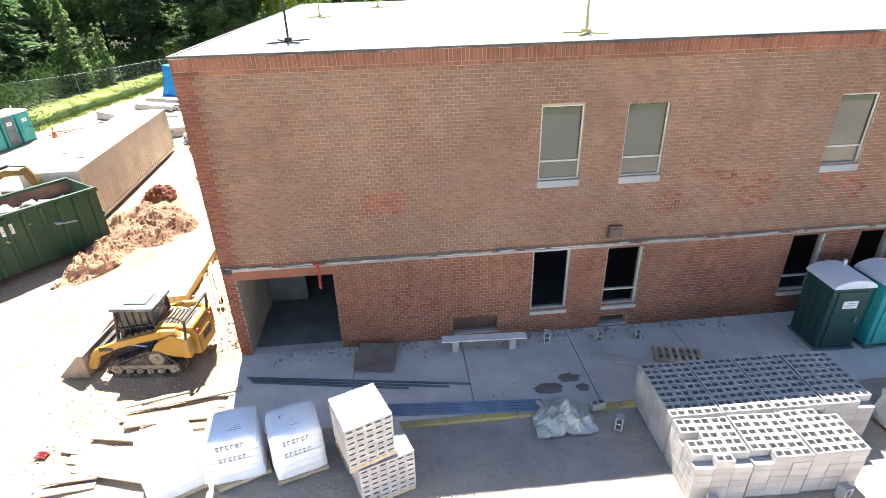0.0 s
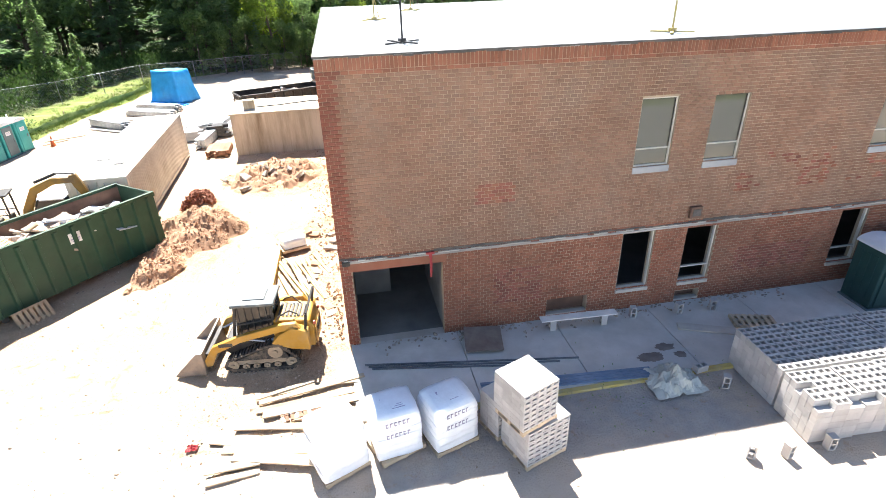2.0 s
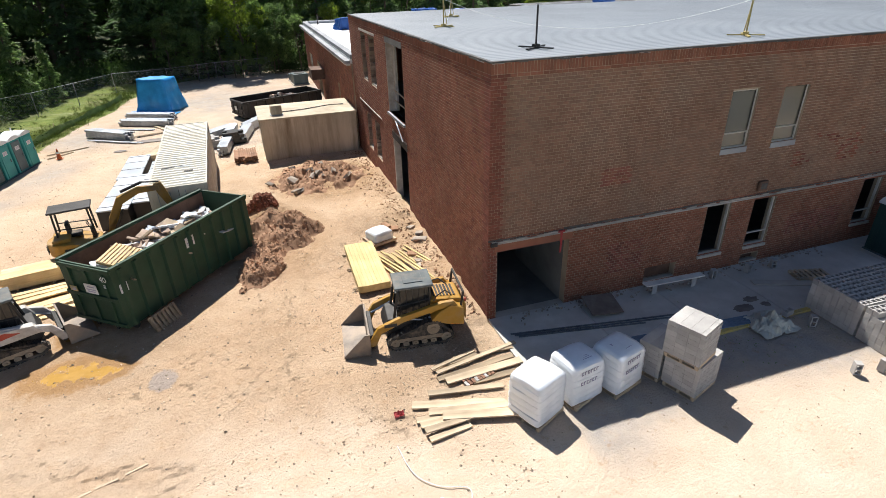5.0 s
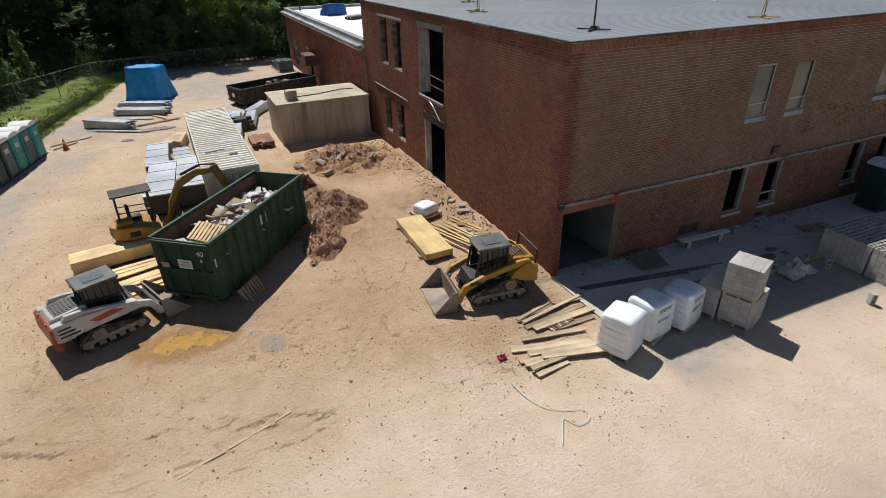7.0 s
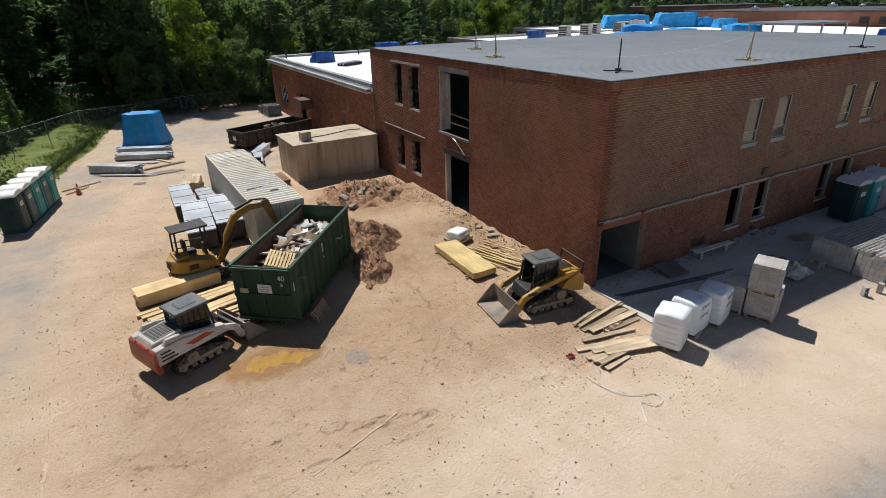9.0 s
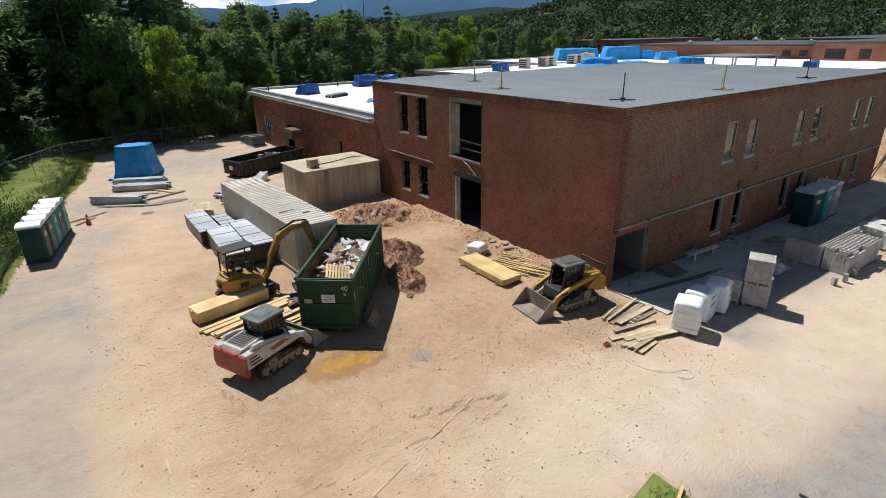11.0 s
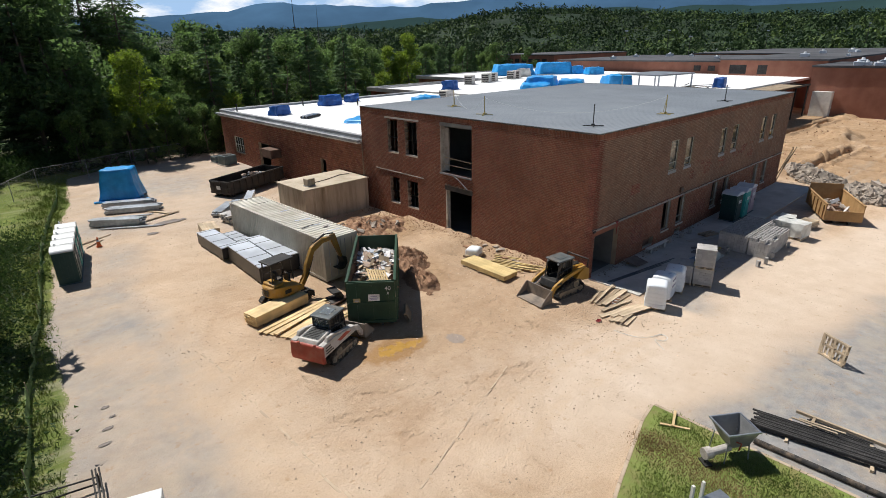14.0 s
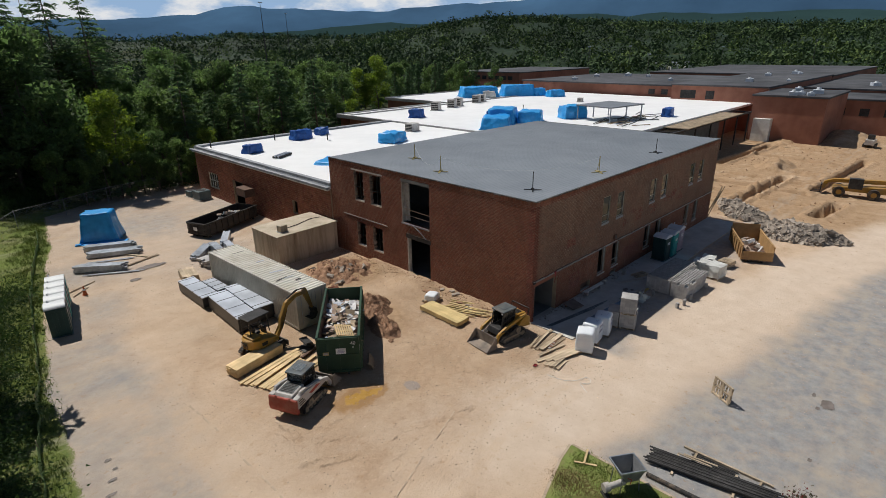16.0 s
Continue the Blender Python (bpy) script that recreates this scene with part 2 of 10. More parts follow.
LEAF_MID = leafy(mat("leaf_mid", (0.095, 0.15, 0.052), (0.15, 0.215, 0.078), 0.5, 0.6, bump=0.0, big=0.3, spread=0.3, island=True, spec=0.25))
LEAF_LIGHT = leafy(mat("leaf_light", (0.125, 0.185, 0.035), (0.19, 0.25, 0.055), 0.5, 0.6, bump=0.0, big=0.3, spread=0.3, island=True, spec=0.25))
LEAF_YOUNG = leafy(mat("leaf_young", (0.15, 0.23, 0.09), (0.22, 0.30, 0.13), 0.5, 0.6, bump=0.0, big=0.3, spread=0.3, island=True, spec=0.25))
LEAF_PINE = leafy(mat("needles", (0.085, 0.14, 0.068), (0.14, 0.205, 0.1), 0.5, 0.65, bump=0.0, big=0.3, spread=0.3, island=True, spec=0.2))
BARK = mat("bark", (0.10, 0.08, 0.06), (0.17, 0.14, 0.11), 3.0, 0.95, bump=0.6, fine=20, stretch=(1, 1, 0.2))
PEBBLE = mat("dusty_stone", (0.38, 0.29, 0.21), (0.54, 0.43, 0.32), 2.0, 0.95, bump=0.2, spread=0.45, island=True)
# Understory green, darkened to carry the shade below the trees.
UNDER = leafy(mat("understory_leaf_shaded", (0.032, 0.06, 0.02), (0.062, 0.10, 0.032), 0.5, 0.6, bump=0.0, big=0.35, spread=0.3, island=True, spec=0.2), 0.3)
SILL_GREY = mat("grey_metal_sill", (0.26, 0.275, 0.29), (0.34, 0.35, 0.365), 2.0, 0.6, bump=0.05)
PLASTIC_FILM = mat("crumpled_film", (0.55, 0.55, 0.52), (0.66, 0.66, 0.62), 3.0, 0.4, bump=0.5, fine=9)
BUCKET_STEEL = mat("worn_bucket_steel", (0.16, 0.135, 0.115), (0.26, 0.22, 0.185), 2.5, 0.6, metal=0.2, bump=0.15, dirt=DUST, dirt_amount=0.6)
MACHINE_GREY = mat("hopper_steel", (0.22, 0.225, 0.23), (0.31, 0.315, 0.32), 2.5, 0.5, metal=0.3, bump=0.1, dirt=(0.4, 0.39, 0.37), dirt_amount=0.5)


def glass_mat(name, tint, opacity):
    m = bpy.data.materials.new(name)
    m.use_nodes = True
    n, l = m.node_tree.nodes, m.node_tree.links
    p = n["Principled BSDF"]
    p.inputs["Base Color"].default_value = (*tint, 1)
    p.inputs["Roughness"].default_value = 0.03
    p.inputs["IOR"].default_value = 1.5
    tc, ns, rg = n.new("ShaderNodeTexCoord"), n.new("ShaderNodeTexNoise"), n.new("ShaderNodeMapRange")
    ns.inputs["Scale"].default_value, ns.inputs["Detail"].default_value = 0.9, 2
    rg.inputs[3].default_value, rg.inputs[4].default_value = 1 - opacity * 1.15, 1 - opacity * 0.85
    l.new(tc.outputs["Object"], ns.inputs[0])
    l.new(ns.outputs[0], rg.inputs[0])
    l.new(rg.outputs[0], p.inputs["Transmission Weight"])
    return m


# Diffuse grey-olive tint stands for the bright lot and sky reflected in panes.
GLASS = glass_mat("reflection_tint_glass", (0.115, 0.12, 0.10), 0.72)
CAB_GLASS = glass_mat("cab_glass", (0.6, 0.65, 0.65), 0.2)
# Dark cab glass; its near-black colour also stands for the shaded inside.
CAB_DARK_PANE = mat("dark_cab_pane", (0.012, 0.014, 0.015), (0.025, 0.027, 0.028), 2.0, 0.12, bump=0.0, spec=0.5, dirt=DUST, dirt_amount=0.12)


# ---- building blocks ----
def box(bm, x0, x1, y0, y1, z0, z1, m=None, bev=0.0):
    """An axis-aligned box, or one turned by the matrix m, with bevelled edges if bev is given."""
    made = bmesh.ops.create_cube(bm, size=1.0)["verts"]
    for v in made:
        v.co = Vector((x0 + (v.co.x + 0.5) * (x1 - x0), y0 + (v.co.y + 0.5) * (y1 - y0), z0 + (v.co.z + 0.5) * (z1 - z0)))
    if m is not None:
        bmesh.ops.transform(bm, matrix=m, verts=made)
    if bev:
        edges = list({e for v in made for e in v.link_edges})
        bmesh.ops.bevel(bm, geom=edges, offset=bev, segments=2, profile=0.5, affect="EDGES")
    return bm


def prism(bm, outline, y0, y1, m=None, bev=0.0):
    """A side outline of (x, z) points, pulled from y0 to y1."""
    a = [bm.verts.new((x, y0, z)) for x, z in outline]
    b = [bm.verts.new((x, y1, z)) for x, z in outline]
    k = len(a)
    faces = [bm.faces.new(a[::-1]), bm.faces.new(b)]
    for i in range(k):
        faces.append(bm.faces.new((a[i], a[(i + 1) % k], b[(i + 1) % k], b[i])))
    bmesh.ops.recalc_face_normals(bm, faces=faces)
    if m is not None:
        bmesh.ops.transform(bm, matrix=m, verts=a + b)
    if bev:
        edges = list({e for f in faces for e in f.edges})
        bmesh.ops.bevel(bm, geom=edges, offset=bev, segments=2, profile=0.5, affect="EDGES")
    return bm


def rod(bm, p0, p1, r0, r1=None, seg=10):
    p0, p1 = Vector(p0), Vector(p1)
    m = Matrix.Translation((p0 + p1) / 2) @ (p1 - p0).to_track_quat("Z", "Y").to_matrix().to_4x4()
    bmesh.ops.create_cone(bm, cap_ends=True, segments=seg, radius1=r0, radius2=r0 if r1 is None else r1, depth=(p1 - p0).length, matrix=m)
    return bm


def tube(bm, pts, r, seg=8):
    for a, b in zip(pts, pts[1:]):
        rod(bm, a, b, r, seg=seg)
    return bm


def part(name, bm, material, parent=None, label="", smooth=False, at=None):
    me = bpy.data.meshes.new(name)
    bm.to_mesh(me)
    bm.free()
    for mm in material if isinstance(material, (list, tuple)) else (material,):
        me.materials.append(mm)
    if smooth:
        me.shade_smooth()
    ob = new(name, me)
    if parent is not None:
        ob.parent = parent
    if at is not None:
        ob.matrix_basis = at
    if label:
        ob["label"] = label
    return ob


def thing(name, at, label, category, group="", kind=""):
    ob = new(name)
    ob.empty_display_size = 0.2
    ob.matrix_basis = at
    return tagged(ob, label, category, group, kind)


def bm_new():
    return bmesh.new()


def mesh_np(name, verts, faces, materials, index=None):
    me = bpy.data.meshes.new(name)
    me.from_pydata(verts.tolist() if hasattr(verts, "tolist") else verts, [], faces.tolist() if hasattr(faces, "tolist") else faces)
    for mm in materials:
        me.materials.append(mm)
    if index is not None:
        me.polygons.foreach_set("material_index", np.asarray(index, dtype=np.int32))
    me.update()
    return me


def rumple(bm, amount, scale, seed=0.0, only=None):
    for v in only or bm.verts:
        d = noise.noise_vector(v.co * scale + Vector((seed, seed * 1.7, seed * 0.3)))
        v.co += d * amount
    return bm


# ---- ground: one sheet to the horizon ----
def vnoise(x, y, f, s=0.0):
    return noise.noise(Vector((x * f, y * f, s)))


def steps(lo, hi, fine_lo, fine_hi, fine, grow=1.35):
    mid = list(np.arange(fine_lo, fine_hi + 1e-6, fine))
    up, d, v = [], fine, fine_hi
    while v < hi:
        d *= grow
        v += d
        up.append(min(v, hi))
    dn, d, v = [], fine, fine_lo
    while v > lo:
        d *= grow
        v -= d
        dn.append(max(v, lo))
    return dn[::-1] + mid + up


def bump_at(x, y, cx, cy, rx, ry, h, turn=0.0):
    c, s = math.cos(turn), math.sin(turn)
    dx, dy = x - cx, y - cy
    u, v = (c * dx + s * dy) / rx, (-s * dx + c * dy) / ry
    q = u * u + v * v
    return h * max(0.0, 1 - q) ** 1.2 if q < 1 else 0.0


def hill(x, y):
    """Rolling woods and ridges that rise with distance."""
    d = math.hypot(x, y - 20)
    if d < 240:
        return 0.0
    ang = math.atan2(x, y)
    k = max(0.0, min(1.0, (ang - 0.5) / 0.35))
    k *= 1 - 0.5 * max(0.0, min(1.0, (ang - 0.9) / 0.4))
    back = max(0.0, min(1.0, (d - 900) / 500))
    rise = max(0.0, min(1.0, (d - 240) / 620))
    return rise * rise * (3 - 2 * rise) * (4 + 50 * k * k * (3 - 2 * k)) * (0.8 + 0.4 * vnoise(x, y, 0.004, 3.0)) + 34 * back * back * (3 - 2 * back) * (1 - 0.6 * k) * (0.8 + 0.6 * vnoise(x, y, 0.003, 8.0))


TRENCHES = [(37.4, 4.2, 44.4, 3.3, 0.9), (36.4, 9.0, 36.0, 17.0, 0.5), (41.5, 6.5, 42.2, 17.5, 0.5), (47.0, 7.5, 47.6, 17.5, 0.55), (52.5, 8.0, 53.4, 18.5, 0.5), (60.0, 8.5, 61.0, 13.0, 0.5), (70.0, 7.0, 71.2, 19.0, 0.5), (80.0, 7.0, 81.4, 17.0, 0.5), (35.5, 12.6, 56.0, 11.4, 0.45), (50.0, 6.6, 76.0, 5.0, 0.5), (60.0, 21.7, 82.0, 20.3, 0.6)]


def seg_far(x, y, x0, y0, x1, y1):
    dx, dy = x1 - x0, y1 - y0
    t = max(0.0, min(1.0, ((x - x0) * dx + (y - y0) * dy) / (dx * dx + dy * dy)))
    return math.hypot(x - x0 - t * dx, y - y0 - t * dy)


def grass_edge(y):
    pts = ((-40, -31.5), (9, -29.7), (15, -28.9), (21, -28.2), (34, -26.7), (45, -24.4), (57, -22.0), (68, -20.5), (74, -10), (200, -10))
    for (ya, xa), (yb, xb) in zip(pts, pts[1:]):
        if y < yb:
            return xa + (xb - xa) * (y - ya) / (yb - ya)
    return -10


def ground_z(x, y):
    z = hill(x, y)
    if -33 < x < 110 and -14 < y < 76:
        inside = -3.2 < x < 29.6 and 9.0 < y < 36
        if not inside:
            z += 0.035 * vnoise(x, y, 0.35) + 0.02 * vnoise(x, y, 1.3, 5) + (0.012 * vnoise(x, y, 3.1, 9))
        if -20 < x < -3.4 and 9 < y < 33:
            z += 0.03 * (vnoise(x, y, 2.2, 2))
        # spoil heaps between the skip and the wall, and along the wall
        z += bump_at(x, y, -9.6, 22.4, 2.1, 1.7, 0.35, 0.4) * (1 + 0.5 * vnoise(x, y, 1.6, 4))
        z += bump_at(x, y, -10.0, 19.7, 1.0, 1.9, 0.2, -0.4) * (1 + 0.5 * vnoise(x, y, 1.6, 4))
        z += bump_at(x, y, -9.7, 25.4, 1.2, 1.3, 0.5) * (1 + 0.5 * vnoise(x, y, 1.9, 4))
        z += bump_at(x, y, -6.3, 29.6, 3.0, 3.6, 0.3, 0.2) * (1 + 0.9 * vnoise(x, y, 1.4, 6))
        if -4.6 < x < -2.9 and 12.5 < y < 30:
            z += (0.32 if y > 15 else 0.18) * ((x + 4.6) / 1.6) * (1 + 0.6 * vnoise(x, y, 1.7, 7))
        z += bump_at(x, y, -4.6, 22.8, 1.9, 2.6, 0.35)
        # building pit to the east
        if x > 29.6:
            k = min(1.0, (x - 29.6) / 4)
            if y > -2 + 0.03 * x:
                z += k * (0.07 * vnoise(x, y, 0.16, 11) + 0.05 * vnoise(x, y, 0.6, 12) + 0.06 * vnoise(x, y, 1.5, 13))
            for x0, y0, x1, y1, dep in TRENCHES:
                f = seg_far(x, y, x0, y0, x1, y1)
                if f < 0.65:
                    z -= 1.5 * dep * min(1, (0.65 - f) / 0.2)
                elif f < 1.6:
                    z += 0.26 * (1 - abs(f - 1.1) / 0.5) * (1 + vnoise(x, y, 0.8, 2))
            z += bump_at(x, y, 98, 11, 9, 5.0, 1.8, 0.2) * (1 + 0.4 * vnoise(x, y, 0.5, 4))
            z += bump_at(x, y, 92, 19.5, 9, 2.2, 0.9) * (1 + 0.6 * vnoise(x, y, 0.6, 4))
            z += bump_at(x, y, 63.2, 14.6, 5, 2.6, 1.0) * (1 + 0.5 * vnoise(x, y, 0.8, 4))
            z += bump_at(x, y, 33.5, 13.5, 2.2, 2.0, 0.5) * (1 + 0.5 * vnoise(x, y, 1.0, 4))
    g = x - grass_edge(y)
    if g < 0 and -40 < y < 90:
        z += 0.12 * min(1, -g / 1.5) + 0.06 * vnoise(x, y, 0.8, 3)
    return z


def refined(vals, lo, hi, n):
    """The same steps, each cut into n between lo and hi."""
    out = []
    for a_, b_ in zip(vals, vals[1:]):
        out.append(a_)
        if lo <= a_ and b_ <= hi:
            out += [a_ + (b_ - a_) * q / n for q in range(1, n)]
    return out + [vals[-1]]


xs, ys = refined(steps(-4200, 4200, -33, 100, 0.4), -25.2, -3.3, 3), refined(steps(-1500, 4600, -14, 76, 0.4), 5.0, 27.2, 3)
nx, ny = len(xs), len(ys)
gv, zones = [], {"asphalt": [], "grass": [], "clay": [], "gravel": [], "litter": [], "rut": [], "road": [], "mud": [], "damp": []}


ROAD = ((-14.0, 52.0), (-17.0, 42.0), (-22.6, 30.0), (-24.2, 20.0), (-20.6, 10.2), (-9.0, 5.8), (6.8, 3.2), (21.0, -0.6), (44.0, -6.0))


def sstep(a, b, v):
    t = max(0.0, min(1.0, (v - a) / (b - a)))
    return t * t * (3 - 2 * t)


for y in ys:
    for x in xs:
        gv.append((x, y, ground_z(x, y)))
        wob = 1.6 * vnoise(x, y, 0.16, 21) + 0.7 * vnoise(x, y, 0.6, 22)
        near = -60 < x < 130 and -40 < y < 110
        # asphalt lot on the near side, half buried under blown dust
        lot = 4.2 - 0.19 * (x + 11.6)
        a = sstep(-0.6, 2.2, lot - y + wob * 0.8) if x > -12.5 else 0.0
        if x > 24:
            a *= sstep(44, 30, x)
        # old road along the verge
        a = max(a, 0.95 * sstep(3.4, 0.0, x - grass_edge(y) - 3.2 + wob * 0.9) * sstep(44, 30, y + wob * 3) * (0.75 + 0.5 * vnoise(x, y, 0.25, 31)))
        a = max(a, 0.9 * sstep(-3.2, -2.4, x) * sstep(9.3, 9.1, y) * sstep(4.6, 7.6, y + 0.6 * wob))
        a = max(a, (0.3 + 0.45 * sstep(-0.2, 0.45, vnoise(x, y, 0.11, 41))) * sstep(30, 46, y + wob * 2)) if x < -3 else a
        zones["asphalt"].append(max(0.0, min(1.0, a)))
        g = sstep(0.25, -0.5, x - grass_edge(y) + 0.35 * wob)
        if not near or y > 76 or y < -14:
            g = 1.0
        zones["grass"].append(g)
        far_d = math.hypot(x, y)
        # Woodland floor mask: leaf litter and tree shade share one dark colour.
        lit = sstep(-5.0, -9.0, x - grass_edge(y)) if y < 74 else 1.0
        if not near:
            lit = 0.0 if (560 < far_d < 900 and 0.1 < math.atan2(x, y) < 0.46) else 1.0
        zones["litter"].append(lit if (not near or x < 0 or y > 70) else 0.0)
        c = sstep(29, 36, x + wob) * sstep(-5, 1, y + wob) if near else 0.0
        heap = sstep(2.9, 1.6, math.hypot((x + 9.7) / 1.1, (y - 22) / 1.7)) + sstep(4.2, 2.5, math.hypot(x + 6.3, (y - 29.6) / 1.1))
        wallside = 0.5 * sstep(-5.2, -3.6, x) * sstep(13, 15, y) * sstep(36, 30, y) if x < -2 else 0
        puddle = sstep(1.9, 1.0, math.hypot((x + 16.1) / 1.2, y - 14.9))
        zones["clay"].append(max(0.0, min(1.0, max(c * 0.95, heap, wallside, 0.8 * puddle) + 0.0)))
        gr = (0.35 + 0.65 * sstep(-0.2, 0.4, vnoise(x, y, 0.22, 51))) * sstep(7.0, 10.5, y + wob) * sstep(-2, -4, x) * sstep(-21.5, -17, x + wob) * sstep(34, 26, y)
        zones["rut"].append(sstep(6.5, 9.5, y + wob) * sstep(-3.5, -6, x) * sstep(-23.5, -20, x) * sstep(30, 22, y) if near else 0.0)
        far_road = min(seg_far(x, y, *ra, *rb) for ra, rb in zip(ROAD, ROAD[1:])) if near else 99.0
        zones["road"].append(sstep(5.0, 2.2, far_road + 0.7 * wob) * (1 - 0.55 * sstep(14, 30, y)) * (1 - 0.5 * sstep(-11, -18, x + wob)))
        zones["gravel"].append(max(0.0, min(1.0, gr)))
        mud = damp = 0.0
        if -19 < x < -12 and 11 < y < 20:
            for mx_, my_, ra_, rb_ in ((-16.15, 14.45, 1.25, 0.75), (-16.5, 17.2, 0.6, 1.1), (-15.2, 14.2, 0.8, 0.5)):
                mud = max(mud, sstep(1.7, 0.3, math.hypot((x - mx_) / ra_, (y - my_) / rb_)))
            damp = sstep(1.8, 0.4, math.hypot((x + 13.34) / 0.4, (y - 13.1) / 0.5))
        zones["mud"].append(mud)
        zones["damp"].append(damp)
# crawler and tyre lanes pressed into the yard: centre line, half gauge, depth
LANES = [
    (((-4.4, 24.5), (-6.4, 21.5), (-8.0, 18.0), (-9.4, 14.5), (-12.5, 11.4), (-16.5, 9.8), (-20.5, 11.2), (-23.0, 16.0), (-22.5, 24.0)), 0.72, 0.05),
    (((-5.0, 23.6), (-7.2, 19.5), (-8.5, 15.5), (-8.7, 12.0), (-7.7, 9.2), (-5.5, 6.8), (-3.4, 5.4)), 0.78, 0.045),
    (((-7.5, 20.0), (-10.2, 15.5), (-13.0, 12.7), (-17.0, 11.4), (-20.5, 13.0), (-21.5, 18.0)), 0.7, 0.05),
    (((-5.0, 8.2), (-9.5, 8.8), (-13.5, 8.9), (-18.0, 8.0), (-22.0, 8.8), (-24.5, 14.0), (-24.0, 24.0)), 0.85, 0.03),
    (((-7.6, 12.4), (-10.5, 12.1), (-13.0, 13.4), (-15.4, 14.9)), 0.7, 0.045),
    (((-9.0, 20.4), (-8.1, 16.0), (-9.1, 13.0), (-11.5, 10.6), (-14.5, 9.3), (-18.5, 9.4)), 0.7, 0.045),
    (((-4.5, 6.2), (-9.0, 7.0), (-14.0, 7.7), (-19.0, 9.7)), 0.85, 0.025),
    (((-6.0, 26.0), (-7.4, 23.0), (-7.6, 20.0), (-6.9, 16.6)), 0.75, 0.05),
]


def eased(pts, per=10):
    """A smooth line through the points."""
    out = []
    for i in range(len(pts) - 1):
        p0, p1, p2, p3 = (np.array(pts[min(max(i + q, 0), len(pts) - 1)]) for q in (-1, 0, 1, 2))
        for k in range(per):
            t = k / per
            out.append(0.5 * (2 * p1 + (p2 - p0) * t + (2 * p0 - 5 * p1 + 4 * p2 - p3) * t * t + (3 * p1 - p0 - 3 * p2 + p3) * t ** 3))
    return np.array(out + [np.array(pts[-1])])


gv = np.array(gv)
yard = np.where((gv[:, 0] > -26) & (gv[:, 0] < -3.2) & (gv[:, 1] > 4.5) & (gv[:, 1] < 28))[0]
gxy = gv[yard, :2]
lane, along, sink = np.zeros(len(yard)), np.zeros(len(yard)), np.zeros(len(yard))
lane_rng = random.Random(5)
passes = [(li, pts, gauge, depth, 0.0, 0.0) for li, (pts, gauge, depth) in enumerate(LANES)]
for li in range(9):
    pts, gauge, depth = LANES[li % len(LANES)]
    passes.append((20 + li, pts, gauge + lane_rng.uniform(-0.05, 0.08), depth * 0.6, lane_rng.uniform(-1.6, 1.6), lane_rng.uniform(-1.3, 1.3)))
for li, pts, gauge, depth, ox_, oy_ in passes:
    line = eased(pts) + [ox_, oy_]
    best, where, run = np.full(len(yard), 99.0), np.zeros(len(yard)), 0.0
    for p_, q_ in zip(line, line[1:]):
        d_ = q_ - p_
        L_ = float(np.hypot(*d_))
        t_ = np.clip(((gxy - p_) @ d_) / (L_ * L_), 0, 1)
        far_ = np.hypot(*(gxy - p_ - t_[:, None] * d_).T)
        nearer = far_ < best
        where[nearer] = run + t_[nearer] * L_
        best = np.minimum(best, far_)
        run += L_
    pair = np.abs(best - gauge)
    hold = np.array([0.5 + 1.6 * noise.noise(Vector((x * 0.33, y * 0.33, 60.0 + li))) for x, y in gxy])
    hold = np.clip(hold, 0, 0.75) * np.clip(where / 0.8, 0, 1) * np.clip((run - where) / 0.8, 0, 1)
    bed = np.clip((0.30 - pair) / 0.12, 0, 1)
    rim = np.clip(1 - np.abs(pair - 0.36) / 0.14, 0, 1)
    sink += hold * depth * 0.06 * (0.6 * rim - bed)
    w_ = bed * hold
    stronger = w_ > lane
    along[stronger] = where[stronger]
    lane = np.maximum(lane, w_)
clod = np.array([0.009 * noise.noise(Vector((x * 3.7, y * 3.7, 70.0))) + 0.014 * noise.noise(Vector((x * 1.9, y * 1.9, 71.0))) for x, y in gxy])
gv[yard, 2] += sink + clod * np.array(zones["rut"])[yard]
zones["lane"], zones["along"] = np.zeros(len(gv)), np.zeros(len(gv))
zones["lane"][yard], zones["along"][yard] = lane, along
gf = [(j * nx + i, j * nx + i + 1, (j + 1) * nx + i + 1, (j + 1) * nx + i) for j in range(ny - 1) for i in range(nx - 1)]


